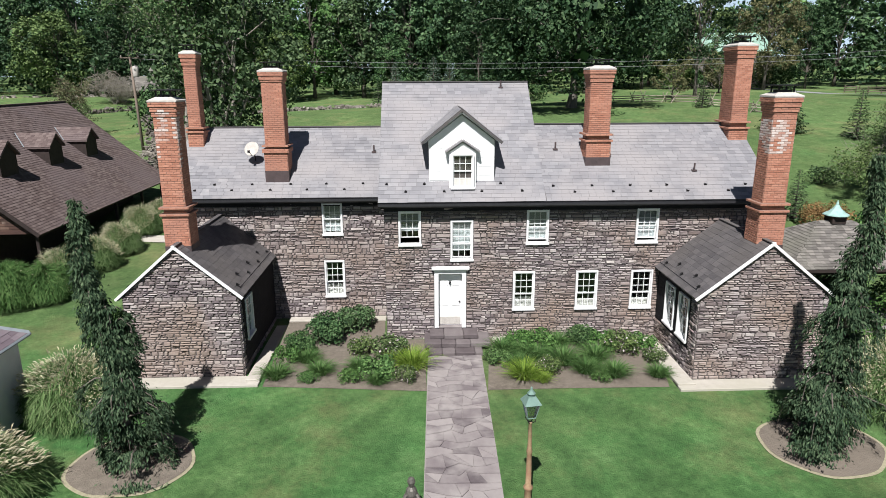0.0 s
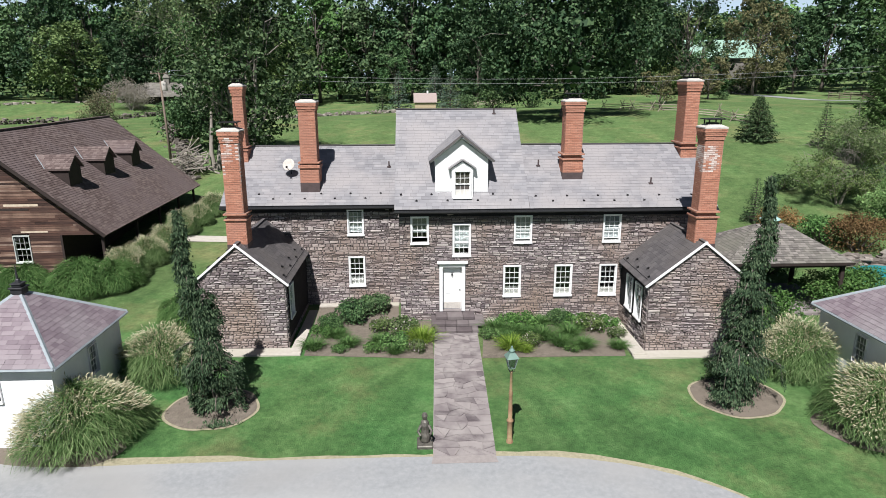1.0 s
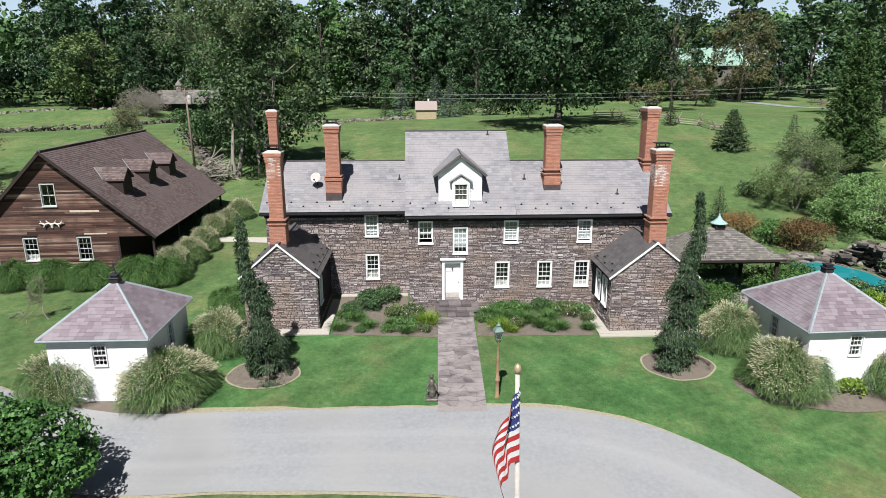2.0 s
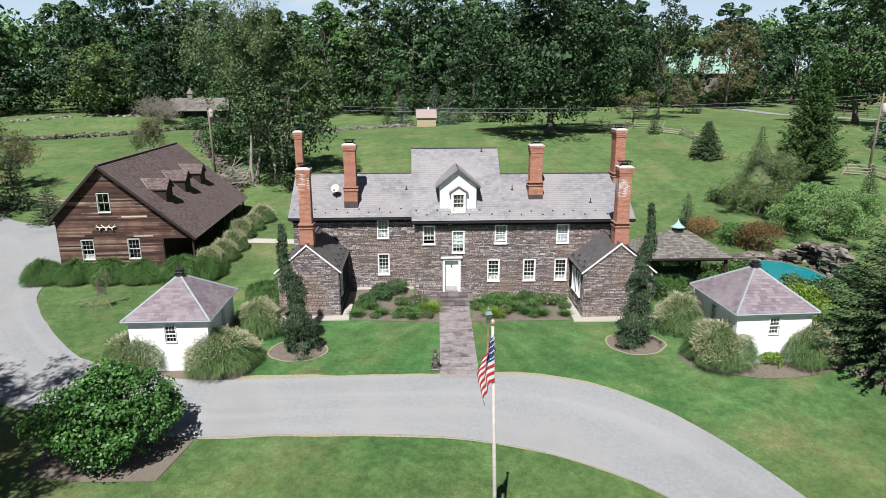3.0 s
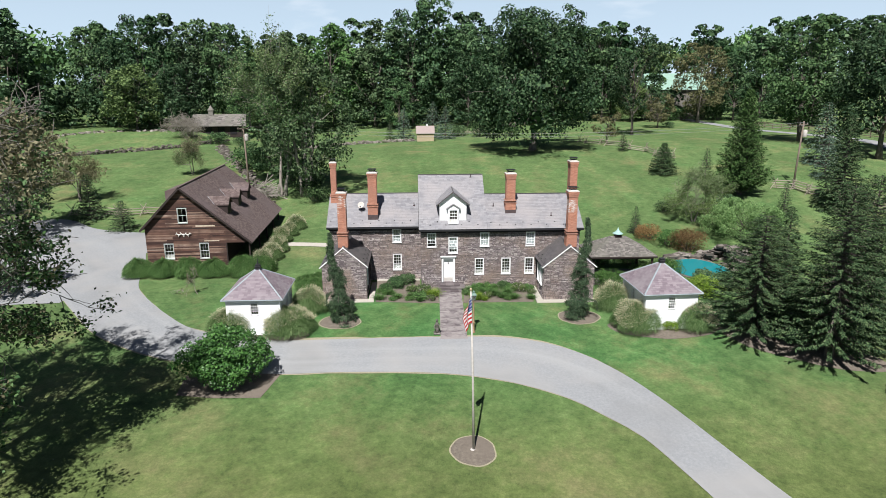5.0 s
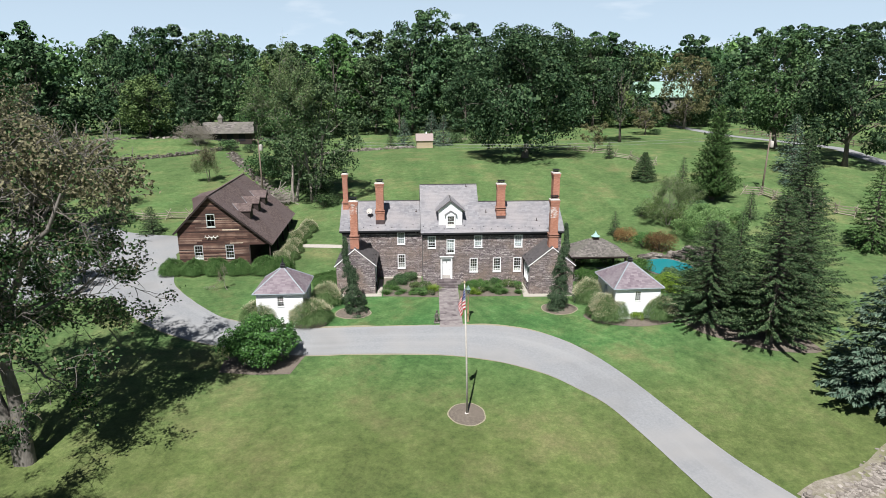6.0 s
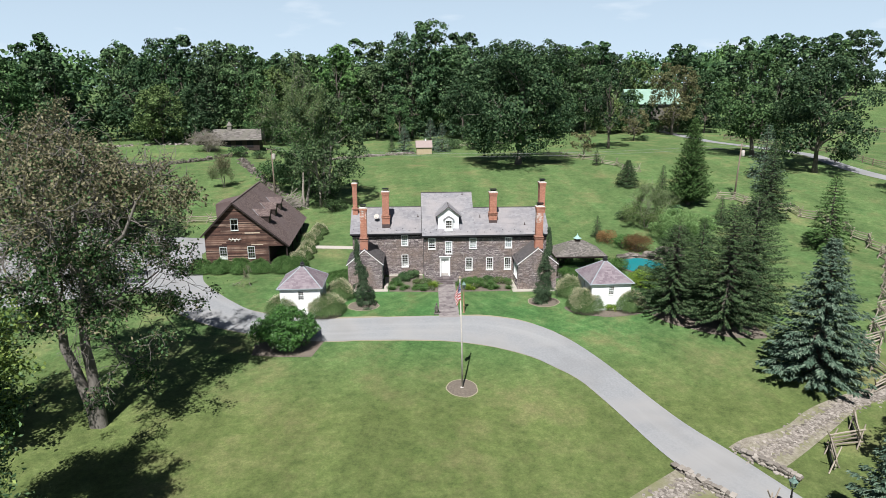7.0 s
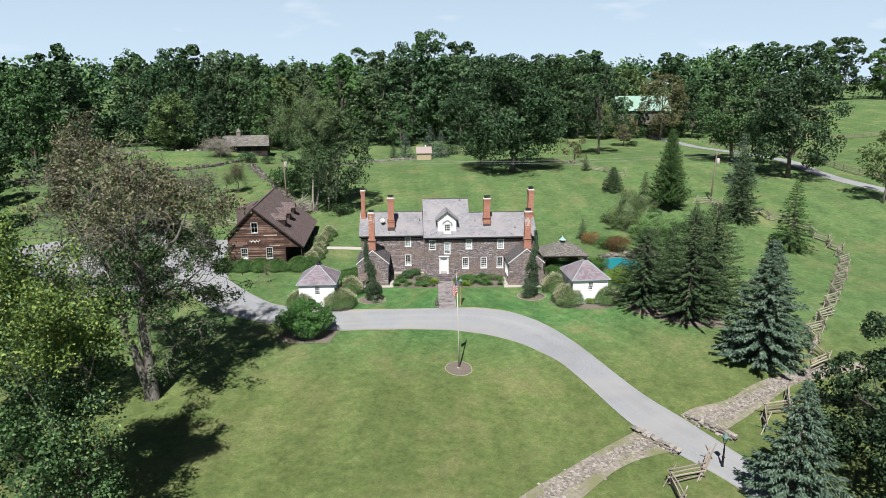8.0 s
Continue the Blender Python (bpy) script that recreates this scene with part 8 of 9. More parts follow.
for nm, xe, ze_ in (("west_slope", xl, zl), ("east_slope", xr, zr_)):
    sl = roof_slab(barn, nm, (xe, 0, ze_), (xe, D, ze_), (0, 0, zp), (0, D, zp), 0.13, M["dark_wood"])
    L = math.hypot(xe, zp - ze_)
    v = (-xe / L, 0, (zp - ze_) / L)
    n = int(L / 0.155)
    east = xe > 0
    slates(sl, M["shingle"], (xe, 0 if east else D, ze_), (0, 1 if east else -1, 0), v, n, L / n, lambda q: 0.0, lambda q: D, 311 + int(east), 0.13, 0.3, near=(lambda s, q: q < 3.2 and s < 3.4) if east else None, name="shingle", label="brown wooden shingles", group_name="shingling", thick=0.02)
    for y in (0.0, D):
        d = Vector((-xe, 0, zp - ze_)).normalized()
        up = Vector((-d.z, 0, d.x)) if d.x > 0 else Vector((d.z, 0, -d.x))
        up = up if up.z > 0 else -up
        a, b = Vector((xe, 0, ze_)), Vector((0, 0, zp))
        q = [a - up * 0.17, b - up * 0.17, b + up * 0.01, a + up * 0.01]
        y0 = y - 0.04 if y == 0 else y
        part("rake_board", Geo().add([(p.x, y0, p.z) for p in q] + [(p.x, y0 + 0.04, p.z) for p in q], [(0, 1, 2, 3), (7, 6, 5, 4), (0, 4, 5, 1), (1, 5, 6, 2), (2, 6, 7, 3), (3, 7, 4, 0)]), M["dark_wood"], barn)
SLB = (zp - zr_) / xr
part("ridge_board", Geo().box(-0.12, 0.12, 0, D, zp - 0.02, zp + 0.05), M["shingle"], barn)
# three gabled dormers on the long slope
for y0 in (3.25, 7.85, 12.2):
    dm = new("roof_dormer")
    dm.parent = barn
    tagged(dm, "small gabled dormer with shingled roof and dark front")
    zr2, ze2, hw, xf = 6.78, 6.06, 0.86, 3.98
    xa, xe2 = (zp - zr2) / SLB, (zp - ze2) / SLB
    for sy in (-1, 1):
        q = [(xa, y0, zr2), (xf, y0, zr2), (xf, y0 + sy * hw, ze2), (xe2, y0 + sy * hw, ze2)]
        q = q[::-1] if sy < 0 else q
        q = q[::-1]
        rf = part("dormer_slope", Geo().add(q + [(p[0], p[1], p[2] - 0.09) for p in q], [(0, 1, 2, 3), (7, 6, 5, 4), (0, 4, 5, 1), (1, 5, 6, 2), (2, 6, 7, 3), (3, 7, 4, 0)]), M["shingle"], dm)
        L = math.hypot(hw, zr2 - ze2)
        if sy < 0:
            slates(rf, M["shingle"], (xe2, y0 - hw, ze2), (1, 0, 0), (0, hw / L, (zr2 - ze2) / L), 7, L / 7, lambda t_: (xa - xe2) * t_ / L, lambda t_: xf - xe2, int(y0 * 10), 0.13, 0.3, label="brown wooden shingles", group_name="shingling", thick=0.02)
    part("valley_strip", Geo().tube([(xa, y0, zr2 + 0.02), (xe2, y0 - hw, ze2 + 0.02)], 0.03, 4), M["ridge_metal"], dm)
    xc = xf - 0.16
    for sy in (-1, 1):
        yy = y0 + sy * (hw - 0.16)
        part("cheek", Geo().add([(xe2 - 0.2, yy - 0.04, ze2 - 0.05), (xc, yy - 0.04, ze2 - 0.05), (xc, yy - 0.04, roof_z(xc) - 0.05), (xe2 - 0.2, yy + 0.04, ze2 - 0.05), (xc, yy + 0.04, ze2 - 0.05), (xc, yy + 0.04, roof_z(xc) - 0.05)], [(0, 1, 2), (5, 4, 3), (1, 4, 5, 2), (0, 3, 4, 1)]), M["dark_wood"], dm)
    g = Geo()
    pts5 = [(y0 - hw + 0.18, roof_z(xc) - 0.05), (y0 + hw - 0.18, roof_z(xc) - 0.05), (y0 + hw - 0.18, ze2 - 0.02), (y0, zr2 - 0.12), (y0 - hw + 0.18, ze2 - 0.02)]
    g.add([(xc, *p) for p in pts5] + [(xc - 0.08, *p) for p in pts5], [(0, 1, 2, 3, 4), (9, 8, 7, 6, 5)] + [(i_, 5 + i_, 5 + (i_ + 1) % 5, (i_ + 1) % 5) for i_ in range(5)])
    part("dormer_front", g, M["dark_wood"], dm)
# west side lean-to dormer seen over the ridge
part("west_dormer", Geo().add([(-1.6, 8, 7.2), (-4.1, 8, 6.6), (-4.1, 12, 6.6), (-1.6, 12, 7.2), (-1.6, 8, 6.0), (-4.1, 8, 4.2), (-4.1, 12, 4.2), (-1.6, 12, 6.0)], [(3, 2, 1, 0), (0, 1, 5, 4), (1, 2, 6, 5), (2, 3, 7, 6)]), M["shingle"], barn)
# mounted antlers over the windows
ant = new("antler_mount")
ant.parent, ant.matrix_basis = barn, pose(-0.05, BY - 0.06, 3.45)
tagged(ant, "bleached antler ornament on the gable")
for sx in (-1, 1):
    part("antler", Geo().tube([(0, 0, 0), (sx * 0.2, -0.06, 0.16), (sx * 0.42, -0.10, 0.06), (sx * 0.62, -0.08, 0.16), (sx * 0.78, -0.04, 0.12)], [0.07, 0.06, 0.06, 0.05, 0.02], 7)
         .tube([(sx * 0.2, -0.06, 0.16), (sx * 0.3, -0.1, 0.34)], [0.05, 0.015], 6).tube([(sx * 0.42, -0.1, 0.06), (sx * 0.5, -0.12, -0.16)], [0.05, 0.015], 6).tube([(sx * 0.62, -0.08, 0.16), (sx * 0.66, -0.1, 0.34)], [0.04, 0.012], 6), M["antler"], ant, smooth=True)
part("skull", Geo().lathe([(0.02, -0.22), (0.07, -0.16), (0.10, 0.0), (0.12, 0.08), (0.05, 0.14)], 8), M["antler"], ant)

# brush heap behind the barn
heap = base("brush_heap", -23.4, 33.4, land(-23.4, 33.4), 0, "heap of grey cut branches behind the barn", "brush pile")
rq = np.random.default_rng(88)
for j in range(70):
    a, l_ = rq.uniform(0, 6.28), rq.uniform(1.2, 3.0)
    c = np.array([rq.normal(0, 1.0), rq.normal(0, 0.8), 0.15])
    c[2] += max(0.0, 3.0 * (1 - math.hypot(c[0] / 2.4, c[1] / 2.0))) * rq.uniform(0.2, 1.0)
    d = np.array([math.cos(a), math.sin(a), rq.normal(0, 0.35)]) * l_ / 2
    e0, e1 = c - d, c + d
    e0[2], e1[2] = max(0.02, e0[2]), max(0.02, e1[2])
    part("branch", Geo().tube([tuple(e0), tuple(c + rq.normal(0, 0.12, 3)), tuple(e1)], [rq.uniform(0.05, 0.11), 0.05, 0.02], 5), M["bark_pale"], heap)

put(airy_tree("bare_sapling", "small dying sapling with bare tan twigs on the lawn", 2.7, 2.2, 92, "dry_leaf", 0.05, 1, 0.09, 2, 0.35, "bark_pale", 4, 0.5, spread=1.1, rmin=0.012), -21.85, -0.72)


# ---- pavilion, pool and rocks ----
pav = base("pavilion", 15.9, 2.1, 0.15, 0, "open garden pavilion with grey shake hip roof and verdigris cupola", "pavilion")
px, py, pe, pr = 3.05, 2.3, 2.45, 3.85
for nm, A, B in (("front_slope", (-px, -py), (px, -py)), ("east_slope", (px, -py), (px, py)), ("back_slope", (px, py), (-px, py)), ("west_slope", (-px, py), (-px, -py))):
    A, B = Vector((*A, pe)), Vector((*B, pe))
    hor = abs(A.x - B.x) > 1
    r0, r1 = Vector((-0.7 if A.x < B.x or not hor else 0.7, 0, pr)), Vector((0.7, 0, pr))
    if hor:
        r0, r1 = Vector((math.copysign(0.7, A.x), 0, pr)), Vector((math.copysign(0.7, B.x), 0, pr))
    else:
        r0 = r1 = Vector((math.copysign(0.7, A.x), 0, pr))
    dn = Vector((0, 0, 0.12))
    sl = part(nm, Geo().add([A, B, r1, r0, A - dn, B - dn, r1 - dn, r0 - dn], [(0, 1, 2, 3), (7, 6, 5, 4), (0, 4, 5, 1)]), M["dark_wood"], pav)
    W = (B - A).length
    mid = (A + B) / 2
    v = (r0 + r1) / 2 - mid
    L = v.length
    top_w = (r1 - r0).length
    ins = (W - top_w) / 2
    if nm != "back_slope":
        slates(sl, M["shingle_grey"], A + Vector((0, 0, 0.005)), B - A, v, 18, L / 18 * 0.99, lambda q: ins * q / L, lambda q: W - ins * q / L, 400 + len(nm), 0.14, 0.3, label="weathered grey shakes", group_name="shingling", name="shake", thick=0.022, near=(lambda s, q: q < 1.6 and s > 3) if nm == "front_slope" else None)
for x in (-px + 0.35, px - 0.35):
    for y in (-py + 0.35, py - 0.35):
        part("post", Geo().bevel_box(x - 0.09, x + 0.09, y - 0.09, y + 0.09, -0.4, pe - 0.1, 0.012), M["dark_wood"], pav)
part("eave_beam", Geo().box(-px + 0.25, px - 0.25, -py + 0.27, -py + 0.43, pe - 0.28, pe - 0.1).box(-px + 0.25, px - 0.25, py - 0.43, py - 0.27, pe - 0.28, pe - 0.1).box(-px + 0.27, -px + 0.43, -py + 0.4, py - 0.4, pe - 0.28, pe - 0.1).box(px - 0.43, px - 0.27, -py + 0.4, py - 0.4, pe - 0.28, pe - 0.1), M["dark_wood"], pav)
part("terrace", Geo().bevel_box(-px, px, -py, py, -0.5, 0.02, 0.02), M["flag"], pav)
cu = new("cupola")
cu.parent, cu.matrix_basis = pav, pose(0, 0, pr - 0.1) @ Matrix.Scale(0.8, 4)
tagged(cu, "verdigris copper cupola")
part("cupola_body", Geo().bevel_box(-0.36, 0.36, -0.36, 0.36, 0, 0.42, 0.015), M["dark_wood"], cu)
part("cupola_cap", Geo().lathe([(0.62, 0.42), (0.60, 0.47), (0.42, 0.56), (0.22, 0.74), (0.10, 0.92), (0.07, 0.96)], 8, pose(0, 0, 0, 0, 0, 22.5)), M["copper_pale"], cu)
part("cupola_finial", Geo().lathe([(0.05, 0.95), (0.08, 1.0), (0.05, 1.06), (0.015, 1.18)], 8), M["copper_pale"], cu)

structure("water", patch_disc(24.8, 3.6, 2.8, 3.0, 0.0, seed=33, wobble=0.05), M["water"], "still turquoise swimming pool water", "pool")
bpy.data.objects["water"].location.z = 0.09
structure("pavement_pool", patch_disc(24.8, 3.6, 3.1, 3.3, 0.055, seed=33, wobble=0.05), M["rock"], "stone coping round the pool", "paving")


rocks = base("rock_waterfall", 24.8, 3.6, land(24.8, 3.6), 0, "rugged brown rock wall with an overhanging ledge behind the pool", "rocks")
rr_ = random.Random(51)
crag = np.array([(x, y, z) for x in (-1, 1) for y in (-1, 1) for z in (-1, 1)], float)
crag_faces = [(0, 1, 3, 2), (4, 6, 7, 5), (0, 4, 5, 1), (2, 3, 7, 6), (0, 2, 6, 4), (1, 5, 7, 3)]
rng_r = np.random.default_rng(52)
for i in range(290):
    u = rr_.random()
    a = radians(118 - 128 * u)
    top_z = 0.45 + 1.45 * float(smooth_step(0.35, 0.7, u))
    z = rr_.uniform(-0.1, top_z)
    # the hollow under the ledge
    if 0.56 < u < 0.80 and 0.1 < z < top_z - 0.45:
        rad = 4.5 + rr_.uniform(0, 0.3)
    else:
        rad = 3.45 + 0.38 * z + rr_.uniform(-0.1, 0.7) - (0.35 if 0.5 < u < 0.85 and z > top_z - 0.4 else 0.0)
    v = crag * np.array([rr_.uniform(0.2, 0.55), rr_.uniform(0.2, 0.42), rr_.uniform(0.05, 0.16)]) * rng_r.uniform(0.6, 1.25, (8, 3))
    part("rock_slab", Geo().add(v, crag_faces), M["rock"], rocks, at=pose(rad * math.cos(a), rad * math.sin(a) * 1.02, z, rr_.uniform(-12, 12), rr_.uniform(-12, 12), math.degrees(a) + 90 + rr_.uniform(-30, 30)))

# ---- flagpole, lamp, statue ----
fp = base("flagpole", 0.09, -23.5, land(0.09, -23.5), 0, "tall silver-grey flagpole with a striped flag hanging limp", "flagpole")
part("pole", Geo().tube([(0.05, 0, -0.3), (-0.04, -0.17, 4), (-0.23, -0.50, 9.47)], [0.075, 0.062, 0.04], 12), M["cement"], fp, smooth=True)
part("ball", Geo().lathe([(0.02, 9.46), (0.05, 9.48), (0.07, 9.53), (0.07, 9.57), (0.05, 9.62), (0.015, 9.65)], 14, pose(-0.23, -0.50, 0)), M["gilt"], fp, "pale gilt ball finial", smooth=True)
part("pole_collar", Geo().lathe([(0.16, -0.05), (0.15, 0.10), (0.09, 0.14)], 12), M["cement"], fp)
M["flag_red"] = material("flag_red", [(0.3, (0.42, 0.03, 0.035)), (0.7, (0.50, 0.05, 0.05))], rough=0.8, scale=20, bump=0.1, translucent=0.25)
M["flag_white"] = material("flag_white", [(0.3, (0.70, 0.70, 0.70)), (0.7, (0.78, 0.78, 0.78))], rough=0.8, scale=20, bump=0.1, translucent=0.25)
M["flag_blue"] = material("flag_blue", [(0.3, (0.035, 0.05, 0.18)), (0.7, (0.05, 0.07, 0.24))], rough=0.8, scale=20, bump=0.1, translucent=0.25)


def hang(u, v):
    """A limp flag: u along the fly from the pole, v down the hoist, each 0 to 1. It falls in folds beside the pole."""
    d = 1.50 * v + 0.75 * u ** 1.4
    out = 0.22 + 0.78 * min(1.0, d / 1.15) - 0.35 * max(0.0, d - 1.3)
    fold = 0.55 * u ** 0.8 * (1 - 0.22 * u)
    x = -0.19 + 0.03 * d - 1.05 * fold * out + 0.05 * math.sin(10 * u + 3 * v) * u
    y = -0.55 + 0.05 * d - 0.10 * u - 0.08 * math.sin(12 * u + 2.0 * v) * min(1.0, 3 * u)
    z = 9.25 - d
    return (x, y, z)


def cloth(u0, u1, v0, v1, mat, name, label, off=0.0):
    n, m_ = 10, 3
    vs = [hang(u0 + (u1 - u0) * i / n, v0 + (v1 - v0) * k / m_) for i in range(n + 1) for k in range(m_ + 1)]
    vs = [(p[0], p[1] - off, p[2]) for p in vs]
    part(name, Geo().add(vs, [(i * (m_ + 1) + k, (i + 1) * (m_ + 1) + k, (i + 1) * (m_ + 1) + k + 1, i * (m_ + 1) + k + 1) for i in range(n) for k in range(m_)]), mat, flag_ob, label, smooth=True)


flag_ob = new("flag")
flag_ob.parent = fp
tagged(flag_ob, "red and white striped flag with a starred blue canton")
for i in range(13):
    m_ = M["flag_red"] if i % 2 == 0 else M["flag_white"]
    cloth(0.4 if i < 7 else 0.0, 1.0, i / 13, (i + 1) / 13, m_, "stripe", "")
cloth(0.0, 0.4, 0.0, 7 / 13, M["flag_blue"], "canton", "blue canton")
st = Geo()
for a in range(5):
    for b in range(4):
        c = Vector(hang(0.04 + 0.08 * a, (b + 0.5) * 7 / 13 / 4))
        ring = [(c.x + 0.035 * (1 if k % 2 == 0 else 0.42) * math.sin(math.pi * k / 5), c.y - 0.012, c.z + 0.035 * (1 if k % 2 == 0 else 0.42) * math.cos(math.pi * k / 5)) for k in range(10)]
        st.add(ring, [tuple(range(10))[::-1]])
part("stars", st, M["flag_white"], flag_ob, "white stars", kind="stuff")


def lamp_post(name, x, y, h, label, col):
    lp = base(name, x, y, land(x, y), 8, label, "street lamp", "garden lamp posts")
    part("post", Geo().lathe([(0.12, -0.2), (0.12, 0.05), (0.085, 0.10), (0.085, 0.72), (0.115, 0.76), (0.115, 0.80), (0.07, 0.86), (0.062, h * 0.55), (0.075, h * 0.56), (0.05, h * 0.6), (0.042, h - 0.62), (0.06, h - 0.6)], 12), M[col], lp, "peeling ochre cast post" if col == "post_paint" else "dark post", smooth=True)
    br = Geo()
    for k in range(4):
        a = math.pi / 4 + k * math.pi / 2
        br.tube([(0.03 * math.cos(a), 0.03 * math.sin(a), h - 0.62), (0.13 * math.cos(a), 0.13 * math.sin(a), h - 0.54), (0.10 * math.cos(a), 0.10 * math.sin(a), h - 0.44)], 0.012, 5)
    part("scroll_bracket", br, M["iron"], lp)
    lan = new("lantern")
    lan.parent, lan.matrix_basis = lp, pose(0, 0, h - 0.46)
    tagged(lan, "tapering four-sided lantern with verdigris cap")
    fr_ = Geo()
    for sx in (-1, 1):
        for sy in (-1, 1):
            fr_.tube([(sx * 0.09, sy * 0.09, 0), (sx * 0.165, sy * 0.165, 0.36)], 0.011, 5)
    for a, z in ((0.09, 0.0), (0.165, 0.36)):
        fr_.tube([(-a, -a, z), (a, -a, z), (a, a, z), (-a, a, z), (-a, -a, z)], 0.013, 5)
    part("lantern_frame", fr_, M["verdigris"], lan)
    for k in range(4):
        m_ = pose(0, 0, 0, 0, 0, 90 * k)
        part("lantern_pane", Geo().add([tuple(m_ @ Vector(p)) for p in ((-0.085, -0.09, 0.01), (0.085, -0.09, 0.01), (0.158, -0.163, 0.35), (-0.158, -0.163, 0.35))], [(0, 1, 2, 3)]), M["lamp_glass"], lan)
    part("lantern_cap", Geo().add([(sx * 0.20, sy * 0.20, 0.365) for sx, sy in ((-1, -1), (1, -1), (1, 1), (-1, 1))] + [(sx * 0.09, sy * 0.09, 0.53) for sx, sy in ((-1, -1), (1, -1), (1, 1), (-1, 1))],
                                 [(3, 2, 1, 0), (0, 1, 5, 4), (1, 2, 6, 5), (2, 3, 7, 6), (3, 0, 4, 7), (4, 5, 6, 7)]), M["verdigris"], lan)
    part("vent_cap", Geo().lathe([(0.07, 0.53), (0.075, 0.58), (0.10, 0.59), (0.05, 0.65), (0.03, 0.69), (0.03, 0.72), (0.0, 0.76)], 10), M["verdigris"], lan)
    return lp


lamp_post("lamp_post", 1.38, -9.75, 3.1, "green-capped lantern on a peeling ochre post beside the path", "post_paint")
lamp_post("lamp_post", 18.1, -39.2, 2.5, "lantern on a dark post beside the bridge", "iron")

# a small weathered figure on a plinth, kept plain
stat = tagged(new("statue", Geo().bevel_box(-0.26, 0.26, -0.3, 0.3, -0.15, 0.07, 0.03).lathe([(0.10, 0.07), (0.16, 0.12), (0.17, 0.30), (0.13, 0.42), (0.12, 0.55), (0.15, 0.68), (0.12, 0.80), (0.06, 0.86), (0.08, 0.92), (0.10, 1.0), (0.07, 1.08), (0.0, 1.11)], 10)
                   .tube([(0.12, -0.05, 0.68), (0.22, -0.14, 0.52), (0.16, -0.26, 0.46)], [0.05, 0.045, 0.04], 6).tube([(-0.12, -0.05, 0.68), (-0.22, -0.12, 0.5), (-0.14, -0.22, 0.4)], [0.05, 0.045, 0.04], 6).mesh("statue", M["bronze"])),
              "small weathered grey-bronze garden figure on a low plinth", "statue")
stat.location = (-1.38, -9.75, land(-1.38, -9.75) + 0.02)

# ---- small outbuildings far behind ----
hut = base("tan_shed", -0.4, 88, land(-0.4, 88), 2, "small tan board shed with pinkish roof at the wood's edge", "shed")
part("hut_wall", Geo().bevel_box(-1.85, 1.85, -1.2, 1.2, -0.3, 1.75, 0.03), M["plywood"], hut)
for i in range(6):
    part("wall_board", Geo().box(-1.87, 1.87, -1.235, -1.2, 0.0 + i * 0.29, 0.27 + i * 0.29), M["plywood"], hut)
part("hut_roof", Geo().add([(-2.05, -1.5, 1.7), (2.05, -1.5, 1.7), (2.05, 0.2, 3.3), (-2.05, 0.2, 3.3), (-2.05, 1.5, 1.7), (2.05, 1.5, 1.7)], [(0, 1, 2, 3), (3, 2, 5, 4), (0, 3, 4), (1, 5, 2), (0, 4, 5, 1)]), M["pink_brick"], hut)
part("vent", Geo().bevel_box(0.3, 0.6, 0.0, 0.3, 3.2, 3.7, 0.02), M["white"], hut)

lodge = base("long_lodge", -52.6, 107, land(-50, 107) - 0.1, 4, "long low building with weathered grey roof and small cupola", "outbuilding")
part("lodge_wall", Geo().box(-8, 8, -2.8, 2.8, -0.5, 2.5), M["dark_wood"], lodge)
# black panels on the solid wall paint the shade of open bays
for i in range(5):
    part("opening", Geo().box(-6.8 + i * 2.9, -5.2 + i * 2.9, -2.86, -2.79, 0.3, 2.1), M["black"], lodge)
lr = part("lodge_roof", Geo().add([(-8.8, -3.8, 2.3), (8.8, -3.8, 2.3), (8.3, 0, 5.0), (-8.3, 0, 5.0), (-8.8, 3.8, 2.3), (8.8, 3.8, 2.3)], [(0, 1, 2, 3), (3, 2, 5, 4), (0, 3, 4), (1, 5, 2), (0, 4, 5, 1)]), M["shingle_grey"], lodge)
slates(lr, M["shingle_grey"], (-8.8, -3.8, 2.3), (1, 0, 0), (0, 3.8, 2.7), 12, 4.66 / 12, lambda q: 0.5 * q / 4.66, lambda q: 17.6 - 0.5 * q / 4.66, 71, 0.4, 0.9, label="weathered grey shakes", group_name="shingling", thick=0.04)
part("cupola", Geo().box(-0.55, 0.55, -0.55, 0.55, 4.7, 6.0).lathe([(1.0, 5.95), (0.55, 6.5), (0.0, 7.2)], 4, pose(0, 0, 0, 0, 0, 45)), M["shingle_grey"], lodge)

gb = base("green_barn", 74, 137, land(74, 137), -6, "large far building with pale green metal roof", "barn")
part("wall", Geo().box(-8, 8, -6, 6, -0.5, 8.2), M["shingle_grey"], gb)
part("roof", Geo().add([(-8.6, -6.8, 8.0), (8.6, -6.8, 8.0), (8.6, 0, 12.6), (-8.6, 0, 12.6), (-8.6, 6.8, 8.0), (8.6, 6.8, 8.0)], [(0, 1, 2, 3), (3, 2, 5, 4), (0, 3, 4), (1, 5, 2), (0, 4, 5, 1)]), M["green_metal"], gb)
for i in range(4):
    part("window", Geo().box(-6.6 + i * 3.4, -5.2 + i * 3.4, -6.06, -5.99, 1.4, 3.4), M["black"], gb)

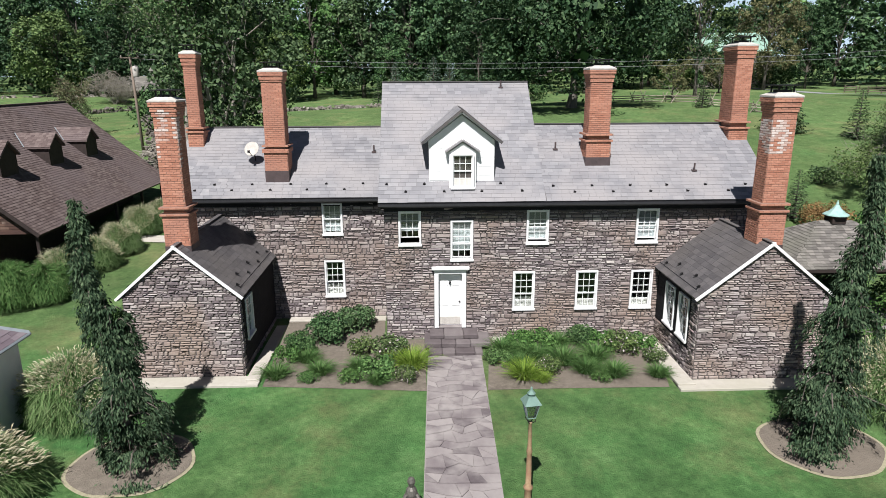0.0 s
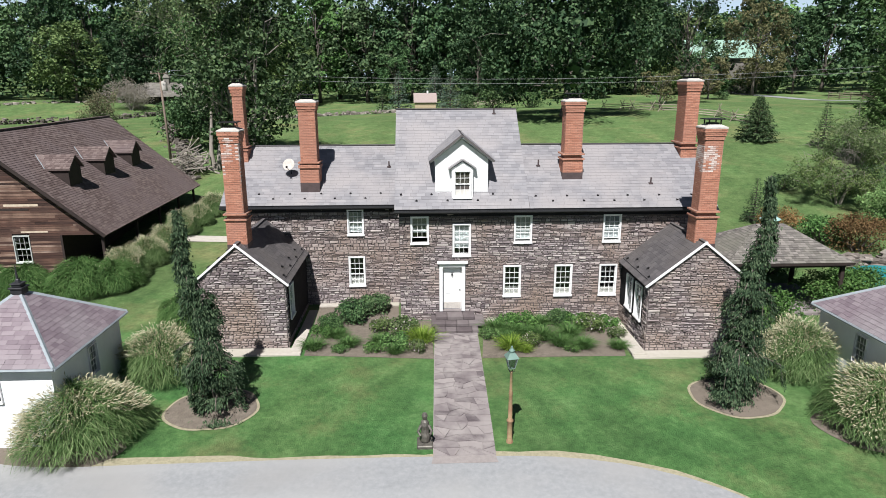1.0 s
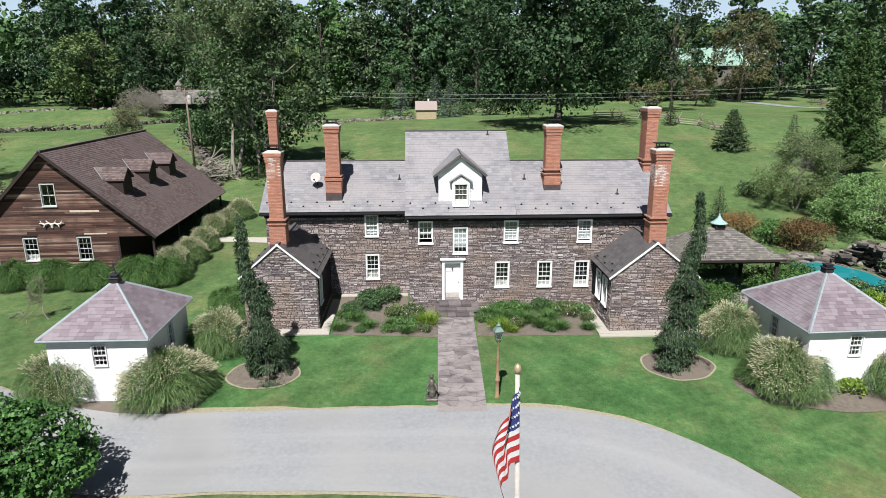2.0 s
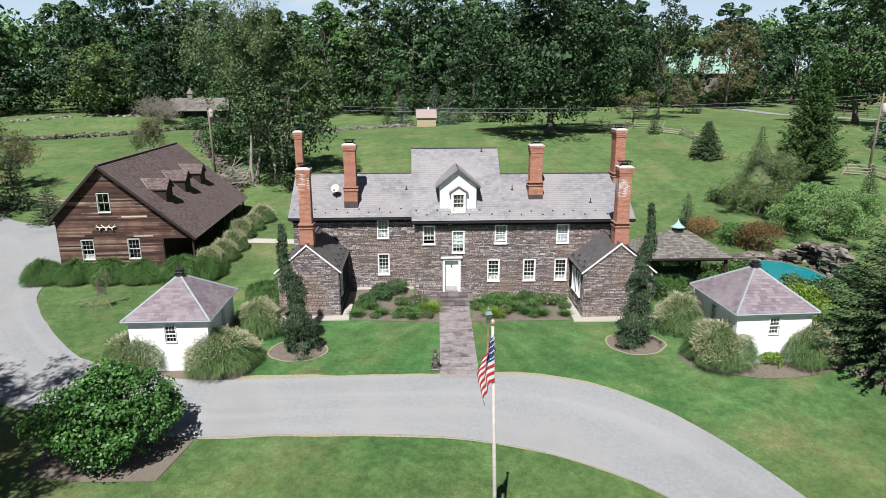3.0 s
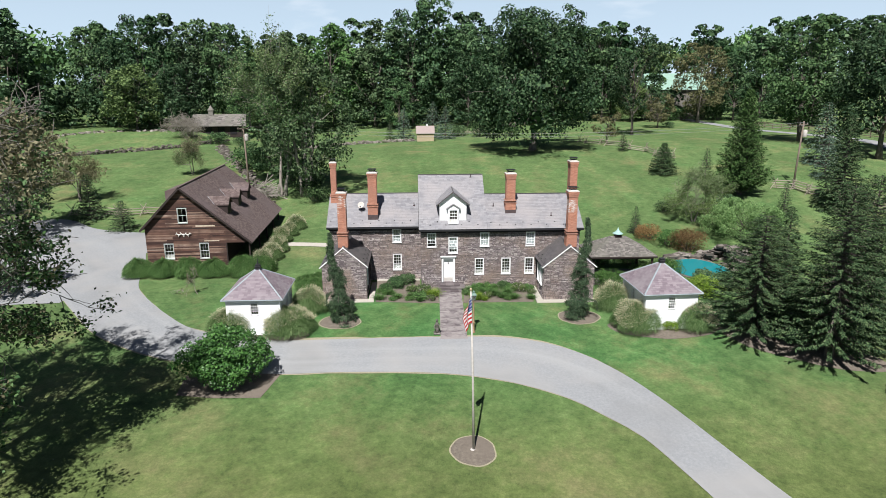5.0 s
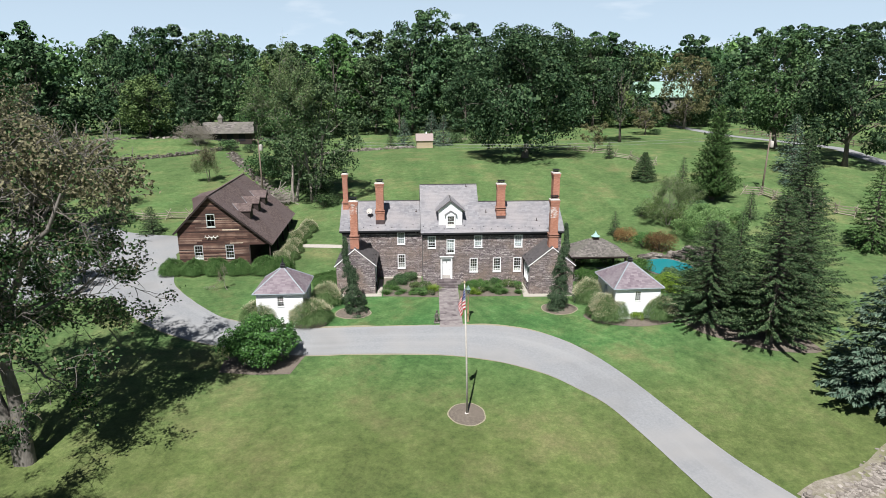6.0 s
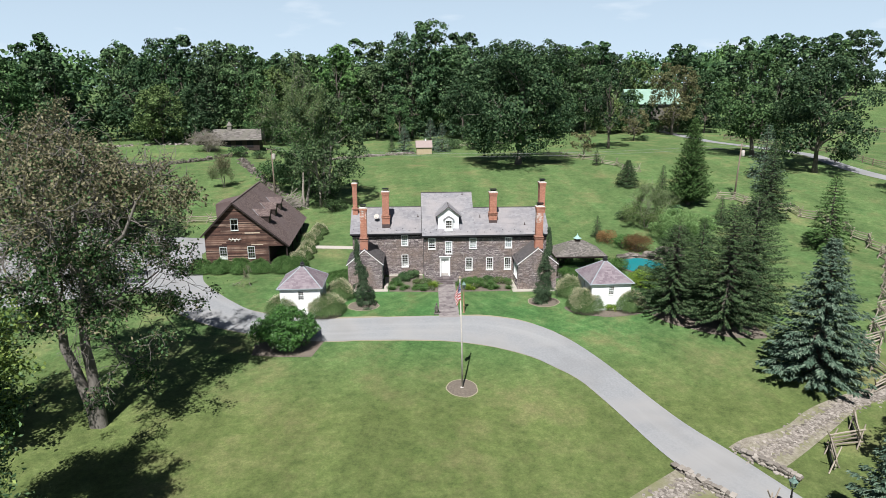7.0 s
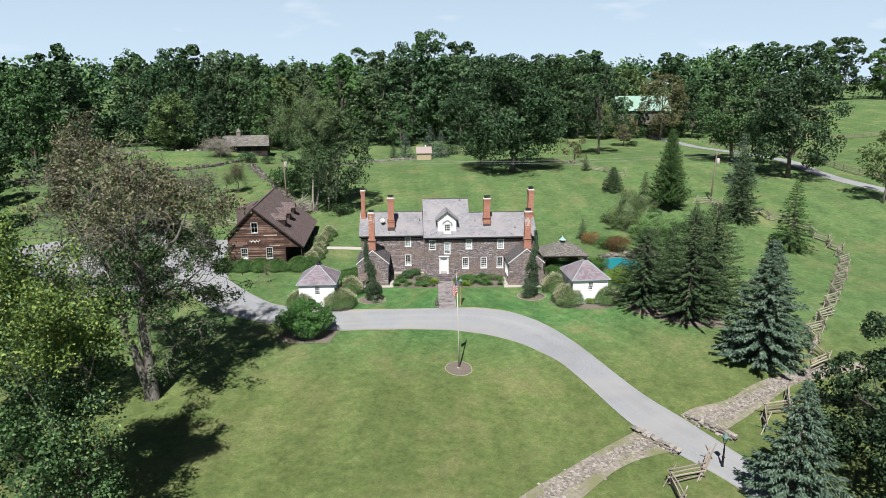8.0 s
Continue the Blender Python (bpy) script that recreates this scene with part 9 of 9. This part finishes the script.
# ---- poles and wires ----
def utility_pole(x, y, h, label, can=True, lean=0.0):
    p = base("utility_pole", x, y, land(x, y), 20, label, "utility pole", "utility poles")
    part("pole", Geo().tube([(0, 0, -0.4), (lean * 0.5, 0, h * 0.5), (lean, 0, h)], [0.14, 0.12, 0.09], 9), M["pole_wood"], p, smooth=True)
    part("crossarm", Geo().bevel_box(lean - 0.8, lean + 0.8, -0.06, 0.06, h - 0.5, h - 0.38, 0.01), M["pole_wood"], p)
    for dx in (-0.7, 0.0, 0.7):
        part("insulator", Geo().lathe([(0.03, h - 0.38), (0.05, h - 0.30), (0.03, h - 0.24)], 8, pose(lean + dx, 0, 0)), M["cement"], p)
    if can:
        part("transformer", Geo().lathe([(0.24, h - 2.1), (0.27, h - 2.05), (0.27, h - 1.25), (0.18, h - 1.15), (0.0, h - 1.12)], 12, pose(lean + 0.36, -0.1, 0)), M["cement"], p, "pale grey transformer can", smooth=True)
    return p


utility_pole(49.0, 29.6, 8.8, "brown wooden utility pole with pale transformer", True, 0.4)
utility_pole(-26.8, 37.7, 9.3, "brown wooden utility pole behind the barn", True, -0.2)
wire = base("overhead_wires", 0, 0, 0, 0, "thin grey wires slung between the poles", "wires")
for dz in (0.0, 0.7):
    a, b = Vector((-27.0, 37.7, land(-26.8, 37.7) + 8.8 + dz * 0.6)), Vector((49.3, 29.3, land(49.2, 29.3) + 8.3 + dz * 0.6))
    part("wire", Geo().tube([a + (b - a) * (i / 24) - Vector((0, 0, 1.3 * (1 - (2 * i / 24 - 1) ** 2))) for i in range(25)], 0.011, 4), M["wire"], wire)


# ---- stone walls, creek, fences ----
def rubble(name, label, line, width, height, seed, mat, size=0.4, count=300, kind_word="stone wall", flat=0.6, lift=0.0):
    """A heap or bed of loose stones along a line."""
    rng = np.random.default_rng(seed)
    pts_ = np.array(spline(line, 0.5))
    V, F = [], []
    g = Geo()
    cube = np.array([(x, y, z) for x in (-1, 1) for y in (-1, 1) for z in (-1, 1)], float)
    faces = [(0, 1, 3, 2), (4, 6, 7, 5), (0, 4, 5, 1), (2, 3, 7, 6), (0, 2, 6, 4), (1, 5, 7, 3)]
    for i in range(count):
        p = pts_[rng.integers(0, len(pts_))]
        w = rng.normal(0, 0.36) * width
        x, y = p[0] + rng.uniform(-0.4, 0.4) + w * 0.7, p[1] + w * 0.7 * (1 if rng.uniform() < 0.5 else -1)
        s = size * rng.uniform(0.45, 1.15)
        z = land(x, y) + lift + rng.uniform(0, 1) * height * max(0.0, 1 - abs(w) / width)
        c = cube * np.array([s, s * rng.uniform(0.6, 1.0), s * flat * rng.uniform(0.5, 1.0)]) * 0.5 * rng.uniform(0.75, 1.15, (8, 3))
        a = rng.uniform(0, 6.28)
        t = rng.normal(0, 0.15)
        c = np.stack([c[:, 0] * math.cos(a) - c[:, 1] * math.sin(a), c[:, 0] * math.sin(a) + c[:, 1] * math.cos(a), c[:, 2] + c[:, 0] * t], 1)
        g.add(c + np.array([x, y, z]), faces)
    ob = new(name, g.mesh(name, M[mat]))
    return tagged(ob, label, kind_word, "", "stuff")


M["creek_grit"] = material("creek_grit", [(0.25, (0.13, 0.115, 0.085)), (0.5, (0.25, 0.225, 0.18)), (0.78, (0.42, 0.385, 0.33))], rough=1.0, scale=4, detail=12, bump=0.9, bump_scale=22, patch=(0.17, 0.175, 0.085), patch_scale=0.5, distance=0.05)
structure("creek_bed", strip(spline([(17.9, -32.3), (19.6, -31.3), (23.0, -30.2), (26.9, -27.6), (32.6, -25.3), (39, -24.3)]), spline([(19.7, -35.2), (22.5, -33.4), (26.4, -30.7), (30.0, -28.2), (33.4, -26.9), (39, -26)]), 0.03, 60, 4), M["creek_grit"], "dry gritty creek bed", "creek bed")
structure("creek_bed_low", strip(spline([(13.4, -34.4), (9.7, -36.8), (5.8, -39.6), (3.0, -41.6), (-3, -47), (-8, -53), (-14, -62)]), spline([(15.3, -37.2), (12.8, -37.9), (10.3, -39.2), (7.2, -41.9), (1.6, -47), (-4, -54), (-10.5, -63)]), 0.03, 70, 4), M["creek_grit"], "dry gritty creek bed", "creek bed")
rubble("creek_stones", "loose pale stones in the creek bed", [(19.0, -33.6), (22, -32.1), (26, -29.6), (30, -27.4), (35, -25.8)], 1.1, 0.10, 501, "creek_stone", 0.23, 3000, "stones", 0.5)
rubble("creek_stones", "loose pale stones below the bridge", [(14.3, -35.9), (11, -37.3), (7.5, -39.6), (3.5, -43), (-3.5, -50.5), (-12, -62.5)], 1.15, 0.1, 502, "creek_stone", 0.25, 3200, "stones", 0.5)


def parapet(name, x0, y0, x1, y1, label, seed):
    """A low wall of dry-laid flat stones at the bridge."""
    b = base(name, x0, y0, land(x0, y0), math.degrees(math.atan2(y1 - y0, x1 - x0)), label, "stone wall", "bridge parapets")
    L = math.hypot(x1 - x0, y1 - y0)
    rq = random.Random(seed)
    z = -0.5
    while z < 0.34:
        h = rq.uniform(0.08, 0.15)
        s = rq.uniform(-0.3, 0.1)
        while s < L:
            w = rq.uniform(0.2, 0.48)
            if z < 0.1 or rq.random() < 0.7:
                m_ = pose(s + w / 2, rq.uniform(-0.1, 0.1), z, rq.uniform(-5, 5), rq.uniform(-5, 5), rq.uniform(-22, 22))
                part("stone", Geo().bevel_box(-w / 2, w / 2 - 0.012, -rq.uniform(0.14, 0.3), rq.uniform(0.14, 0.3), 0, h - 0.01, 0.025, m_), M["creek_stone"], b)
            s += w
        z += h
    return b


parapet("bridge_parapet", 18.2, -32.5, 20.5, -36.0, "low dry-laid stone parapet beside the drive", 61)
parapet("bridge_parapet", 13.3, -34.3, 15.4, -37.6, "low tumbled stone parapet beside the drive", 62)


def worm_fence(name, label, line, seed, step=2.6, rails=4, amp=0.55):
    """A zigzag fence of split rails with crossed stakes."""
    f = base(name, 0, 0, 0, 0, label, "rail fence")
    rq = random.Random(seed)
    P = spline(line, 0.5)
    s, knots = 0.0, [P[0]]
    for a, b in zip(P, P[1:]):
        s += math.dist(a, b)
        if s >= step:
            knots.append(b)
            s = 0.0
    zig = []
    for i, k in enumerate(knots):
        a, b = knots[max(0, i - 1)], knots[min(len(knots) - 1, i + 1)]
        d = Vector((b[0] - a[0], b[1] - a[1], 0)).normalized()
        n = Vector((-d.y, d.x, 0)) * (amp if i % 2 else -amp)
        zig.append(Vector((k[0] + n.x, k[1] + n.y, land(k[0] + n.x, k[1] + n.y))))
    for i in range(len(zig) - 1):
        a, b = zig[i], zig[i + 1]
        d = (b - a).normalized()
        for r in range(rails):
            z = 0.16 + r * 0.32 + (0.14 if i % 2 else 0) + rq.uniform(-0.06, 0.06)
            j = lambda: Vector((rq.uniform(-0.12, 0.12), rq.uniform(-0.12, 0.12), rq.uniform(-0.06, 0.06)))
            part("rail", Geo().tube([a - d * 0.3 + Vector((0, 0, z)) + j(), (a + b) / 2 + Vector((0, 0, z)) + j() * 0.6, b + d * 0.3 + Vector((0, 0, z)) + j()], [0.055, 0.062, 0.05], 5), M["rail_wood"], f)
    for z_ in zig:
        for sx in (-1, 1):
            part("stake", Geo().tube([z_ + Vector((sx * rq.uniform(0.4, 0.7), sx * rq.uniform(0.1, 0.5), -0.1)), z_ + Vector((-sx * rq.uniform(0.3, 0.6), -sx * rq.uniform(0.1, 0.4), rq.uniform(1.3, 1.7)))], [0.055, 0.045], 5), M["rail_wood"], f)
    return f


worm_fence("rail_fence", "silvered zigzag split-rail fence along the field", [(46.5, 29.5), (50.5, 25.6), (53.8, 22.4), (56.8, 18.3), (58.4, 13.9), (58.3, 9.3), (55.6, 2.9), (48.3, -6.9), (40.2, -16.3), (37.0, -19.6), (35.2, -24.0), (33.2, -26.6)], 71, 1.9, 4, 0.5)
worm_fence("rail_fence", "silvered zigzag split-rail fence by the bridge", [(28.5, -30.8), (24.3, -33.9), (21.7, -35.7)], 72, 2.0)
worm_fence("rail_fence", "silvered zigzag split-rail fence below the bridge", [(17.6, -39.2), (15.2, -40.3), (13.2, -42.4), (12, -46)], 73, 2.0)
worm_fence("rail_fence", "old zigzag split-rail fence across the back lawn", [(28, 73), (33, 62), (37, 53), (40, 47)], 74, 2.8, 3)
worm_fence("rail_fence", "old split-rail fence beside the parking court", [(-47, 28), (-42, 27.6), (-36, 27.8), (-31, 28.4)], 75, 2.8, 3, 0.2)
rubble("field_wall", "low tumbled fieldstone wall before the woods", [(-26, 77), (-17.5, 84), (-9, 87.5), (-3, 88.5)], 0.6, 0.6, 511, "creek_stone", 0.55, 420)
worm_fence("rail_fence", "grey split-rail fence at the wood's edge", [(5, 96), (10, 102), (17, 110), (25, 120)], 76, 2.8, 3)
rubble("field_wall", "dark dry-stone wall across the slope behind the barn", [(-80, 62), (-69, 68), (-60, 77), (-52, 87), (-46, 96)], 0.6, 0.9, 512, "rock", 0.55, 620)
rubble("stone_gully", "strip of loose brown stones running down behind the barn", [(-45, 88), (-39, 70), (-34, 57.5), (-29, 46.5), (-25.5, 37), (-22.5, 30)], 2.0, 0.4, 513, "rock", 0.5, 620)
rubble("rock_bank", "scattered pale rocks on the left bank behind the wall", [(-86, 96), (-74, 104), (-62, 104)], 3.0, 0.3, 514, "creek_stone", 0.8, 90, "rocks")


def board_fence(name, label, line, seed):
    f = base(name, 0, 0, 0, 0, label, "board fence")
    P = spline(line, 3.0)
    for a, b in zip(P, P[1:]):
        za, zb2 = land(*a), land(*b)
        part("post", Geo().box(a[0] - 0.07, a[0] + 0.07, a[1] - 0.07, a[1] + 0.07, za - 0.2, za + 1.4), M["pole_wood"], f)
        for z in (0.4, 0.8, 1.2):
            part("board", Geo().tube([(a[0], a[1], za + z), (b[0], b[1], zb2 + z)], 0.07, 4), M["pole_wood"], f)
    return f


board_fence("board_fence", "brown board fence round the far paddock", [(84, 105), (87, 72), (87, 50), (92, 36), (104, 20), (125, 2)], 1)
board_fence("board_fence", "distant brown board fence", [(96, 118), (130, 108), (170, 120)], 2)


# ---- stones of the house walls ----
lay_stones(front_wall, fm, stones(-0.3, 5.16, XR - XL, f_open, 21), 21, near=lambda s: 0.2 < s[2] < 2.6 and s[0] + XL < 2.3)
lay_stones(left_wall, lm, stones(-0.3, 4.98, XL - XLL, [(a - XLL, b - XLL, c, d) for a, b, c, d in l_win], 22), 22, near=lambda s: 0.8 < s[2] < 2.7 and s[0] + XLL > -5.8)
stones(-0.3, 5.3, 2.2, [], 23)
